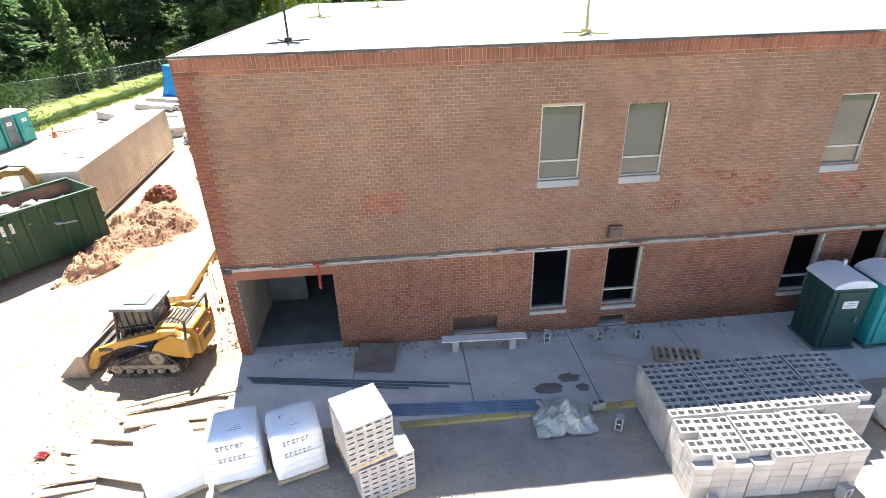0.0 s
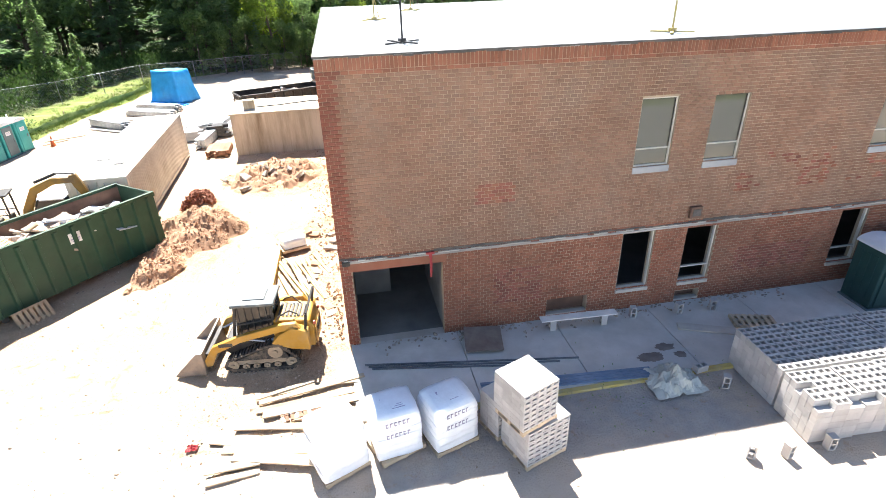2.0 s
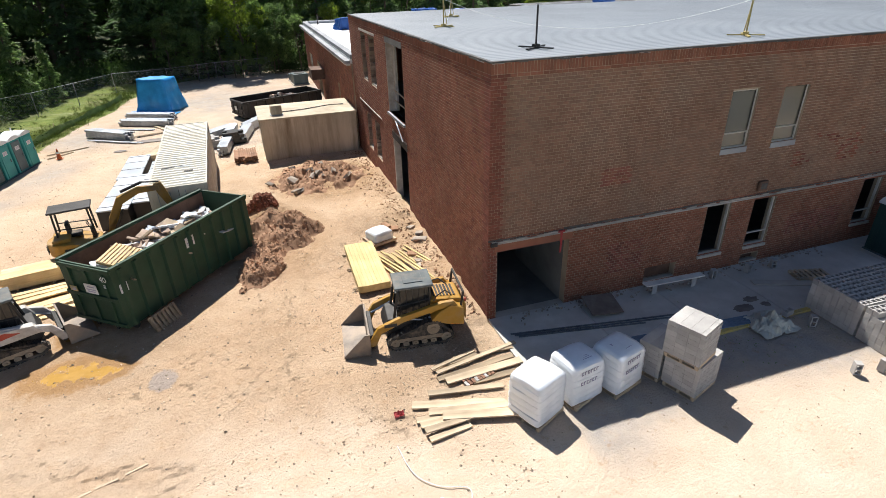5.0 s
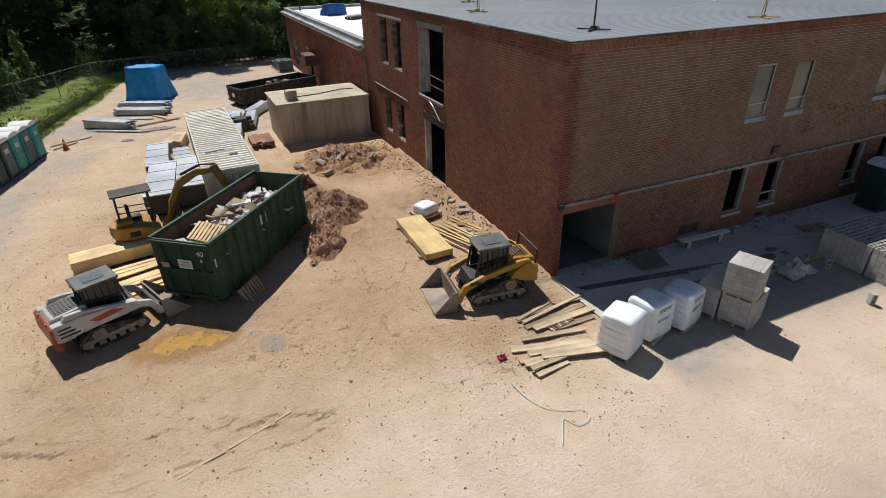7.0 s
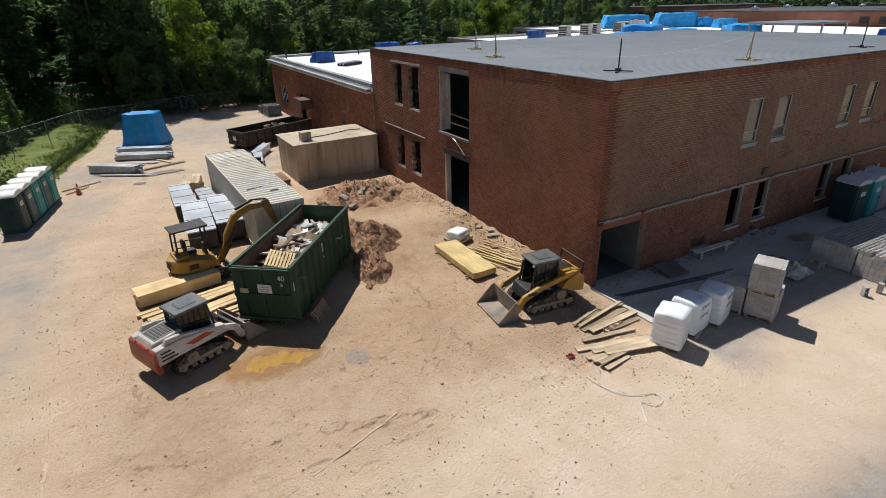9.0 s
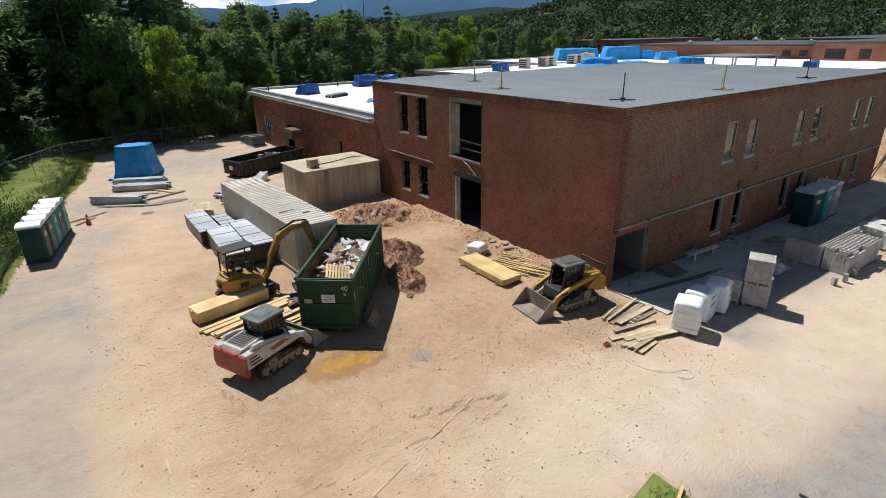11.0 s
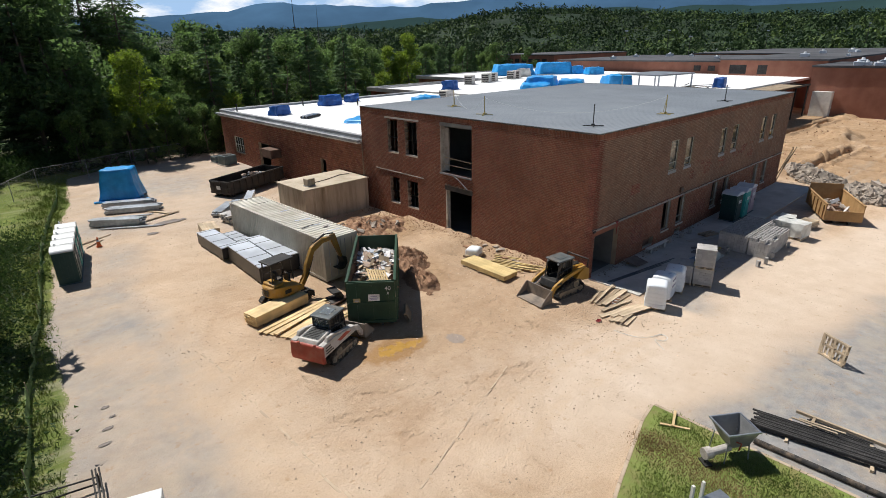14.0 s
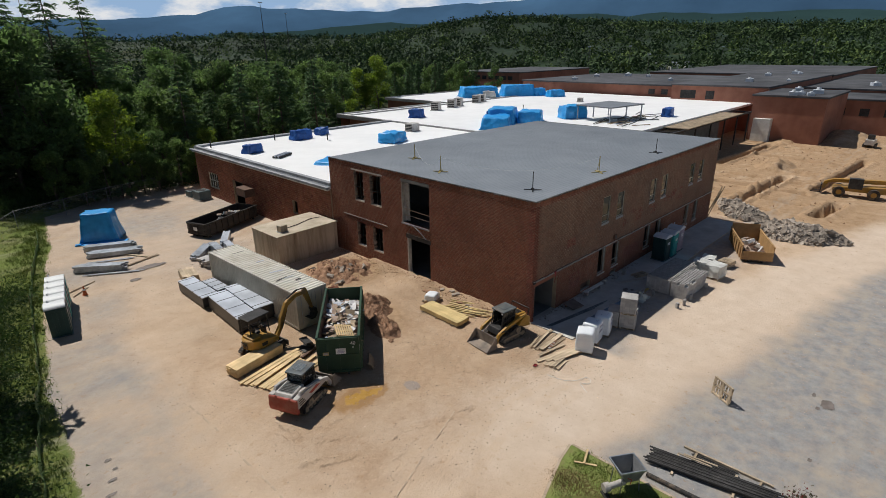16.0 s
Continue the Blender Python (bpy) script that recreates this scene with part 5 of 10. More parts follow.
# named ones first
plant("young", -30.5, 60.5, 9.5)
plant("young", -28.6, 63.0, 6.0)
plant("young", -17.6, 71.0, 8.0)
plant("lime", -10.2, 72.6, 14.2)
for tx, ty, th in ((-12.8, 70.6, 7.0), (-8.6, 70.9, 6.2), (-10.6, 69.9, 4.6), (-6.8, 70.6, 5.4), (-15.6, 69.6, 6.4), (-3.5, 71.6, 7.2), (-18.4, 70.2, 7.6), (-1.2, 72.2, 6.6)):
    plant("oak_b", tx, ty, th)
plant("lime", 63.0, 110.0, 17)
plant("lime", 58.0, 112.0, 14)
plant("lime", 0.2, 71.0, 8.2)
plant("lime", 36.0, 84.0, 9)
for kind_, tx, ty, th in (("pine_b", -14.6, 70.8, 8.5), ("oak_a", -6.2, 72.4, 8.5), ("pine_b", -11.5, 69.9, 6.0), ("oak_b", -8.0, 74.5, 9), ("oak_c", -18.5, 75.5, 19), ("pine_a", -16.0, 88.5, 23), ("oak_c", -5.5, 93, 21), ("oak_a", -22.5, 90, 25), ("oak_b", -2.5, 79, 14), ("pine_a", -13.0, 94, 25), ("oak_c", -9.5, 90, 20), ("pine_a", -20.5, 77, 22)):
    plant(kind_, tx, ty, th)


def wood(x0, x1, y0, y1, step, kinds, lo, hi, keep=lambda x, y: True):
    y = y0
    while y < y1:
        x = x0
        while x < x1:
            px_, py_ = x + random.uniform(-0.45, 0.45) * step, y + random.uniform(-0.45, 0.45) * step
            open_ = (abs(px_ + 9.8) < 6.5 and 70 < py_ < 87) or (seg_far(px_, py_, 38, 82, 64, 108) < 6.5)
            if keep(px_, py_) and not open_:
                plant(random.choice(kinds), px_, py_, random.uniform(lo, hi))
            x += step
        y += step


for tx, ty, th in ((-7.4, 88.0, 26), (-11.0, 91.0, 28), (-17.5, 84.0, 27), (-22.0, 80.0, 26)):
    plant("pine_c", tx, ty, th)
MIXED = ["pine_a", "pine_a", "pine_b", "pine_b", "oak_a", "oak_b", "oak_b", "oak_c"]
SHADY = ["pine_a", "pine_b", "pine_a", "pine_b", "oak_a", "oak_c"]
wood(-56, -29, 6, 34, 5.2, MIXED, 15, 24, lambda x, y: x < grass_edge(y) - 5.2)
wood(-62, -29, 34, 74, 5.2, SHADY, 15, 25, lambda x, y: x < grass_edge(y) - (10.5 if y < 52 else 12.5) and seg_far(x, y, -18, 8, -33, 66) > 5.5)
wood(-56, -12, 74, 96, 5.4, MIXED, 17, 25, lambda x, y: y > 75 + 0.12 * max(0, -x - 10))
wood(-12, 24, 74, 104, 5.4, MIXED, 12, 17.5, lambda x, y: y > 75 + 0.12 * max(0, -x - 10))
wood(24, 60, 88, 120, 6.0, MIXED, 12, 17)
wood(-50, 30, 106, 132, 10.0, MIXED, 15, 20)
wood(60, 130, 118, 150, 7.5, MIXED, 11, 15, lambda x, y: not (124 < x < 180 and y < 145))


# undergrowth along the edge of the woods
def brush(name, pts, per, size, h, mat_, seed, label):
    r = np.random.default_rng(seed)
    cs = []
    for x, y in pts:
        k = per
        d = r.normal(size=(k, 3)) * [0.9, 0.9, 0.5]
        d[:, 2] = np.abs(d[:, 2]) * h
        cs.append(d + [x, y, ground_z(x, y)])
    v, f = leaf_quads(np.concatenate(cs), size, seed=seed)
    return tagged(new(name, mesh_np(name, v, f, [mat_])), label, "undergrowth", kind="stuff")


random.seed(4)
edge_pts = []
for k in range(210):
    y = random.uniform(2, 74)
    edge_pts.append((grass_edge(y) - random.uniform(4.5 if y < 40 else 7.5, 9 if y < 40 else 12), y))
for k in range(170):
    x = random.uniform(-30, 26)
    edge_pts.append((x, random.uniform(71.5, 77)))
for k in range(260):
    x = random.uniform(-50, 30)
    edge_pts.append((x, random.uniform(75, 92)))
near_pts = []
for k in range(230):
    y = random.uniform(2, 44)
    near_pts.append((grass_edge(y) - random.uniform(1.9, 6.5), y))
for k in range(160):
    y = random.uniform(0, 74)
    edge_pts.append((grass_edge(y) - random.uniform(8, 18), y))
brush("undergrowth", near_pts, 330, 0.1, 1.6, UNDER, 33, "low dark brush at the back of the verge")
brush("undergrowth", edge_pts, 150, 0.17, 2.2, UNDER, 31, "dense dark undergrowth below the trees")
# tall grass tufts on the verge
gp = []
for k in range(900):
    y = random.uniform(2, 70)
    gp.append((grass_edge(y) - abs(random.gauss(0, 1.6)) - 0.25, y))


def tufts(name, pts, blades, h, mat_, seed, label):
    r = np.random.default_rng(seed)
    v, f = [], []
    for x, y in pts:
        z = ground_z(x, y)
        for b in range(blades):
            bx, by = x + r.normal() * 0.22, y + r.normal() * 0.22
            a = r.uniform(0, 6.28)
            w, hh = 0.018, h * r.uniform(0.5, 1.3)
            dx, dy = math.cos(a), math.sin(a)
            lx, ly = r.normal() * 0.4 * hh, r.normal() * 0.4 * hh
            i = len(v)
            v += [(bx - dx * w, by - dy * w, z - 0.02), (bx + dx * w, by + dy * w, z - 0.02), (bx + lx, by + ly, z + hh)]
            f.append((i, i + 1, i + 2))
    return tagged(new(name, mesh_np(name, v, f, [mat_])), label, "grass", kind="stuff")


GRASS = mat("grass_blades", (0.15, 0.205, 0.04), (0.25, 0.295, 0.08), 0.8, 0.7, bump=0.0, big=0.3, spread=0.3, island=True)
tufts("grass", gp, 26, 0.28, GRASS, 41, "rough sunlit grass on the verge")


# distant woods on the rising ground
def far_open(x, y, d, ang):
    if d < 230 and (x > 20 and y < 150) or (-45 < x < 260 and -40 < y < 112):
        return True
    if 305 < x < 345 and 128 < y < 162:
        return True
    return 560 < d < 900 and 0.12 < ang < 0.45


def mesh_tris(name, verts, tris, materials, index=None):
    """Triangle mesh straight from arrays."""
    me = bpy.data.meshes.new(name)
    verts, tris = np.asarray(verts, dtype=np.float32), np.asarray(tris, dtype=np.int32)
    me.vertices.add(len(verts))
    me.vertices.foreach_set("co", verts.ravel())
    me.loops.add(3 * len(tris))
    me.loops.foreach_set("vertex_index", tris.ravel())
    me.polygons.add(len(tris))
    me.polygons.foreach_set("loop_start", np.arange(len(tris), dtype=np.int32) * 3)
    for mm in materials:
        me.materials.append(mm)
    if index is not None:
        me.polygons.foreach_set("material_index", np.asarray(index, dtype=np.int32))
    me.update(calc_edges=True)
    me.validate()
    return me


def canopy_top(x, y, d, ang):
    low = 6.0 if ang < 0.5 and d < 560 else 9.5
    return ground_z(x, y) + low * (0.75 + 0.5 * vnoise(x, y, 0.02, 6))


def far_canopy():
    """Closed woods seen from afar: a rough floor of foliage and thousands of uneven crowns of loose sprays."""
    r = np.random.default_rng(77)
    na, nd = 200, 120
    v, f = [], []
    for i in range(na + 1):
        ang = -0.85 + 2.6 * i / na
        for j in range(nd + 1):
            d = 140 + 1360 * (j / nd) ** 1.6
            x, y = d * math.sin(ang), 15 + d * math.cos(ang)
            z = ground_z(x, y) - 1.5 if far_open(x, y, d, ang) else canopy_top(x, y, d, ang) - 3.5 + 1.6 * vnoise(x, y, 0.11, 2)
            v.append((x, y, z))
    for i in range(na):
        for j in range(nd):
            a = i * (nd + 1) + j
            f += [(a, a + nd + 2, a + nd + 1), (a, a + 1, a + nd + 2)]
    spots = []
    for k in range(9500):
        d = 125 + 1320 * r.uniform() ** 1.25
        ang = -0.85 + 2.6 * r.uniform()
        x, y = d * math.sin(ang), 15 + d * math.cos(ang)
        if not far_open(x, y, d, ang):
            spots.append((x, y, canopy_top(x, y, d, ang) + r.normal() * 1.2, (2.6 + d / 210) * r.uniform(0.7, 1.3)))
    c = np.array(spots)
    n, per = len(c), 32
    q = r.normal(size=(n, per, 3))
    q[:, :, 2] = np.abs(q[:, :, 2]) * 0.9 - 0.25
    q /= np.linalg.norm(q, axis=2)[:, :, None]
    lump = 1 + 0.28 * np.sin(q[:, :, :1] * 5 + r.uniform(0, 6, (n, 1, 1))) * np.cos(q[:, :, 1:2] * 4 + r.uniform(0, 6, (n, 1, 1)))
    tall = r.uniform(0.75, 1.35, (n, 1, 1))
    off = q * lump * c[:, None, 3:4] * r.uniform(0.75, 1.08, (n, per, 1))
    off[:, :, 2:3] *= tall
    leaf_c = (c[:, None, :3] + off).reshape(-1, 3)
    big = np.repeat(c[:, 3], per) * 0.3
    lv, lf = leaf_quads(leaf_c, 1.0, seed=5)
    lv = (lv.reshape(-1, 3, 3) - leaf_c[:, None]) * big[:, None, None] + leaf_c[:, None]
    tone = r.choice(3, n, p=(0.36, 0.42, 0.22))
    base = np.array(v)
    index = np.concatenate([np.zeros(len(f), int), np.repeat(tone, per)])
    return mesh_tris("distant_woods", np.concatenate([base, lv.reshape(-1, 3)]), np.concatenate([np.array(f), lf + len(base)]), [LEAF_FAR, LEAF_FAR_MID, LEAF_FAR_LIGHT], index)


LEAF_FAR = mat("distant_foliage", (0.024, 0.046, 0.022), (0.045, 0.075, 0.033), 0.05, 0.7, bump=0.0, big=0.4, spread=0.3, island=True, spec=0.1)
LEAF_FAR_MID = mat("distant_foliage_mid", (0.042, 0.075, 0.028), (0.065, 0.105, 0.04), 0.05, 0.7, bump=0.0, big=0.3, spread=0.3, island=True, spec=0.1)
LEAF_FAR_LIGHT = mat("distant_foliage_light", (0.075, 0.12, 0.03), (0.11, 0.155, 0.045), 0.05, 0.7, bump=0.0, big=0.3, spread=0.3, island=True, spec=0.1)
tagged(new("distant_woods", far_canopy()), "wooded hillside beyond the school", "woods", kind="stuff")


# mountain ridges, with the blue distance haze painted into their base colour
def ridge(name, dist, a0, a1, heights, colour, seed):
    n = 90
    v, f = [], []
    for i in range(n + 1):
        t = i / n
        ang = radians(a0 + (a1 - a0) * t)
        k = t * (len(heights) - 1)
        j = min(int(k), len(heights) - 2)
        q = k - j
        q = q * q * (3 - 2 * q)
        h = heights[j] * (1 - q) + heights[j + 1] * q
        h *= 1 + 0.17 * noise.noise(Vector((t * 16, seed, 0))) + 0.07 * noise.noise(Vector((t * 45, seed, 2)))
        for r_, hh in ((dist - 900, 0.0), (dist - 450, h * 0.45), (dist, h), (dist + 300, h * 0.6)):
            v.append((r_ * math.sin(ang), r_ * math.cos(ang), hh - 5 + 12 * noise.noise(Vector((t * 30, r_ * 0.004, seed)))))
    for i in range(n):
        for k in range(3):
            p = i * 4 + k
            f.append((p, p + 4, p + 5, p + 1))
    m = mat(name + "_painted_haze", colour, tuple(c * 1.25 for c in colour), 0.004, 1.0, bump=0.0, big=0.3, spec=0.0)
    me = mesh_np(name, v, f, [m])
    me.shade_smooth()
    return tagged(new(name, me), "wooded mountain ridge with blue haze painted in", "mountain", kind="structure")


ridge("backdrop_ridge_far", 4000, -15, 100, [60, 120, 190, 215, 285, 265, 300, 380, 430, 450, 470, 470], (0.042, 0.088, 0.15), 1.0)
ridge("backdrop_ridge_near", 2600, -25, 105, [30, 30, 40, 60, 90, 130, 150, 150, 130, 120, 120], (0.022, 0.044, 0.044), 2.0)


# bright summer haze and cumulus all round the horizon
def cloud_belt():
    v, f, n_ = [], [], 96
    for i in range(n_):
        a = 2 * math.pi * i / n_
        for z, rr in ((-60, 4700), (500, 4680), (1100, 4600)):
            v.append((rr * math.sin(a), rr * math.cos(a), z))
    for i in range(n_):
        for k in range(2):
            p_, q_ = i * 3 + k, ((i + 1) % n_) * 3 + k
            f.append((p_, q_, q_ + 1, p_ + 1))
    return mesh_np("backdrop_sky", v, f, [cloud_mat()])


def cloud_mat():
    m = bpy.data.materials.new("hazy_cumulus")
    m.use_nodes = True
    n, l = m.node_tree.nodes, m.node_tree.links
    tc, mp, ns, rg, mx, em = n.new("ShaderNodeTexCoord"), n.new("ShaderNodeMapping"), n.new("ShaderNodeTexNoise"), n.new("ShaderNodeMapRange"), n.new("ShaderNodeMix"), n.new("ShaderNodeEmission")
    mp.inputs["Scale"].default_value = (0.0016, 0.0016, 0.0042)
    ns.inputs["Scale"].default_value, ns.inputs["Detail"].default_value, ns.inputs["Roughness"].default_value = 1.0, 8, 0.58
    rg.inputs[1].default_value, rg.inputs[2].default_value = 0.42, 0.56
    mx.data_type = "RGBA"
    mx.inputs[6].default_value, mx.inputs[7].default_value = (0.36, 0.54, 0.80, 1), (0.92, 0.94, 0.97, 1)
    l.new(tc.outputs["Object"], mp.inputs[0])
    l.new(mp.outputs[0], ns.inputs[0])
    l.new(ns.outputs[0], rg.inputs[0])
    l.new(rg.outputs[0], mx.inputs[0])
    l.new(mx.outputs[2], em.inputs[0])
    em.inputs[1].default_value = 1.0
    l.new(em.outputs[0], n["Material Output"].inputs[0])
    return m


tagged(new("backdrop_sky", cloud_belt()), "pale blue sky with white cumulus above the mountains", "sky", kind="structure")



# ---- the yard: skips, containers, stores ----
def rnd(a, b):
    return random.uniform(a, b)


def text_obj(name, body, size, m, parent, material, depth=0.004):
    cu = bpy.data.curves.new(name, "FONT")
    cu.body, cu.size, cu.extrude = body, size, depth
    cu.align_x, cu.align_y = "CENTER", "CENTER"
    cu.materials.append(material)
    ob = new(name, cu)
    ob.parent = parent
    ob.matrix_basis = m
    return ob


def debris_pile(parent, x0, x1, y0, y1, z, n, mats, big, seed, name="debris"):
    """Broken sheets, boards and crumpled bits, each a part."""
    r = random.Random(seed)
    for k in range(n):
        bm = bm_new()
        kind = r.random()
        if kind < 0.5:
            w, d, h = r.uniform(0.3, big), r.uniform(0.2, big * 0.7), r.uniform(0.015, 0.05)
        elif kind < 0.8:
            w, d, h = r.uniform(0.6, big * 1.4), r.uniform(0.06, 0.16), r.uniform(0.03, 0.07)
        else:
            w, d, h = r.uniform(0.25, 0.6), r.uniform(0.2, 0.45), r.uniform(0.15, 0.3)
        box(bm, -w / 2, w / 2, -d / 2, d / 2, -h / 2, h / 2)
        bmesh.ops.subdivide_edges(bm, edges=bm.edges, cuts=1)
        rumple(bm, 0.05, 2.0, k)
        u, v = r.uniform(0, 1), r.uniform(0, 1)
        hump = 0.55 * math.sin(math.pi * u) * math.sin(math.pi * v)
        part(name, bm, r.choice(mats), parent, at=pose(x0 + (x1 - x0) * u, y0 + (y1 - y0) * v, z + hump + r.uniform(-0.05, 0.2), r.uniform(-28, 28), r.uniform(-28, 28), r.uniform(0, 360)))


def roll_off(at, L, W, H, paint, inside, label, ribs, group=""):
    """Open-topped roll-off skip: floor, ribbed sides, end gate, rails, wheels."""
    s = thing("dumpster", at, label, "dumpster", group)
    b0, t = 0.28, 0.06
    for sy, nm in ((-1, "side_panel"), (1, "side_panel")):
        bm = bm_new()
        y = sy * W / 2
        box(bm, 0, L, min(y, y - sy * t), max(y, y - sy * t), b0, H - 0.1)
        p_ = part(nm, bm, paint, s)
        for k in range(ribs):
            x = L * (k + 0.5) / ribs
            bm = bm_new()
            prism(bm, [(x - 0.09, 0), (x + 0.09, 0), (x + 0.05, 0.1), (x - 0.05, 0.1)], 0, H - b0 - 0.16)
            m = Matrix(((1, 0, 0, 0), (0, 0, sy, y + sy * 0.001), (0, 1, 0, b0 + 0.03), (0, 0, 0, 1)))
            bmesh.ops.transform(bm, matrix=m, verts=bm.verts)
            bmesh.ops.recalc_face_normals(bm, faces=bm.faces)
            part("rib", bm, paint, p_)
        bm = bm_new()
        box(bm, -0.02, L + 0.02, y - 0.06 if sy > 0 else y - 0.08, y + 0.08 if sy > 0 else y + 0.06, H - 0.1, H + 0.02, bev=0.02)
        part("top_rail", bm, paint, s)
        bm = bm_new()
        box(bm, 0.06, L - 0.06, min(y - sy * 0.061, y - sy * 0.07), max(y - sy * 0.061, y - sy * 0.07), b0 + 0.1, H - 0.1)
        part("inner_lining", bm, inside, s, "rust-brown inside")
    for x0, x1, nm in ((0, t, "gate"), (L - t, L, "front_panel")):
        bm = bm_new()
        box(bm, x0, x1, -W / 2 + 0.061, W / 2 - 0.061, b0, H - 0.02)
        p_ = part(nm, bm, paint, s)
        for z in (b0 + 0.05, (b0 + H) / 2 - 0.1, H - 0.2):
            bm = bm_new()
            xx = (-0.07, -0.001) if x0 == 0 else (L + 0.001, L + 0.07)
            box(bm, xx[0], xx[1], -W / 2, W / 2, z, z + 0.14, bev=0.015)
            part("cross_member", bm, paint, p_)
        for k in range(3):
            bm = bm_new()
            xx = (-0.06, -0.001) if x0 == 0 else (L + 0.001, L + 0.06)
            y = -W / 2 + W * (k + 0.5) / 3
            box(bm, xx[0], xx[1], y - 0.06, y + 0.06, b0 + 0.2, H - 0.21)
            part("upright", bm, paint, p_)
    bm = bm_new()
    box(bm, 0.07, L - 0.07, -W / 2 + 0.08, W / 2 - 0.08, b0, b0 + 0.08)
    part("floor_plate", bm, inside, s)
    for y in (-0.45, 0.45):
        bm = bm_new()
        box(bm, 0.1, L - 0.1, y - 0.06, y + 0.06, 0.06, b0 - 0.001)
        part("skid_rail", bm, STEEL_DARK, s)
    for x in (0.45, L - 0.5):
        for y in (-W / 2 + 0.25, W / 2 - 0.25):
            bm = bm_new()
            rod(bm, (x, y - 0.09, 0.11), (x, y + 0.09, 0.11), 0.11, seg=14)
            part("roller", bm, STEEL_DARK, s)
    return s


random.seed(31)
skip_at = pose(-15.55, 16.75, 0, 0, 0, 51.3)
skip = roll_off(skip_at, 6.7, 2.32, 2.6, GREEN_PAINT, RUST, "dark green roll-off dumpster heaped with demolition waste", 11)
bm = bm_new()
box(bm, 0.1, 6.6, -1.05, 1.05, 0.5, 1.55)
bmesh.ops.subdivide_edges(bm, edges=bm.edges, cuts=5, use_grid_fill=True)
rumple(bm, 0.16, 1.3, 3)
fill = part("waste_fill", bm, DEBRIS_BROWN, skip)
waste = thing("waste_heap", skip_at @ pose(0, 0, 1.55), "heap of torn plasterboard, cardboard and boards in the dumpster", "waste")
debris_pile(waste, 0.3, 6.3, -0.95, 0.95, 0.12, 130, [DEBRIS_WHITE, DEBRIS_WHITE, DEBRIS_BROWN, DEBRIS_BROWN, WOOD_OLD, DEBRIS_BROWN, WRAP_GREY, WOOD_DARK], 1.0, 3)
debris_pile(waste, 2.6, 5.4, -0.5, 0.7, 0.3, 16, [DEBRIS_WHITE, PLASTIC_FILM, WRAP_GREY], 0.9, 8)
for k in range(8):
    bm = bm_new()
    box(bm, 0, 1.1, k * 0.13, k * 0.13 + 0.085, 0, 0.025)
    part("pallet_slat", bm, WOOD_NEW, waste, at=pose(0.75, -0.85, 0.62, 14, -8, 12))
for k in range(3):
    bm = bm_new()
    box(bm, 0.5 * k, 0.5 * k + 0.09, 0, 1.0, -0.09, -0.002)
    part("pallet_runner", bm, WOOD_NEW, waste, at=pose(0.75, -0.85, 0.62, 14, -8, 12))


def placard(parent, m, w, h, material, bars=True, name="placard"):
    bm = bm_new()
    box(bm, -w / 2, w / 2, -h / 2, h / 2, 0, 0.006)
    p_ = part(name, bm, material, parent, at=m)
    if bars:
        bm = bm_new()
        for k, (ww, z) in enumerate(((0.55, 0.2), (0.75, -0.08), (0.6, -0.28))):
            box(bm, -w * ww / 2, w * ww / 2, h * z - h * 0.06, h * z + h * 0.06, 0.0065, 0.009)
        part("print", bm, INK, p_)
    return p_


end_m = lambda y, z: Matrix(((0, 0, -1, -0.075), (-1, 0, 0, y), (0, 1, 0, z), (0, 0, 0, 1)))
placard(skip, end_m(-0.12, 1.72), 0.56, 0.36, SIGN_WHITE)
placard(skip, end_m(0.72, 1.6), 0.34, 0.2, SIGN_TAN)
text_obj("size_mark", "40", 0.3, end_m(-0.82, 2.18), skip, SIGN_WHITE)
text_obj("size_mark", "B", 0.18, end_m(-0.82, 1.92), skip, SIGN_WHITE)
side_m = lambda x, z: Matrix(((1, 0, 0, x), (0, 0, -1, -1.165), (0, 1, 0, z), (0, 0, 0, 1)))
placard(skip, side_m(0.3, 1.75), 0.3, 0.34, SIGN_WHITE)
placard(skip, side_m(3.35, 2.0), 0.42, 0.4, SIGN_WHITE)

dark = roll_off(pose(-11.1, 47.6, 0, 0, 0, 23), 7.4, 2.6, 1.55, BLACK_PAINT, BLACK_PAINT, "black roll-off dumpster beside the low wing", 9)
heap = thing("waste_heap", pose(-11.1, 47.6, 0.75, 0, 0, 23), "loose pale waste in the black dumpster", "waste")
debris_pile(heap, 2.5, 6.0, -0.9, 0.9, 0.1, 22, [DEBRIS_WHITE, DEBRIS_BROWN, WRAP_GREY], 0.9, 4)
placard(dark, Matrix(((0, 0, -1, -0.075), (-1, 0, 0, 0.2), (0, 1, 0, 0.9), (0, 0, 0, 1))), 0.5, 0.35, SIGN_WHITE, False)


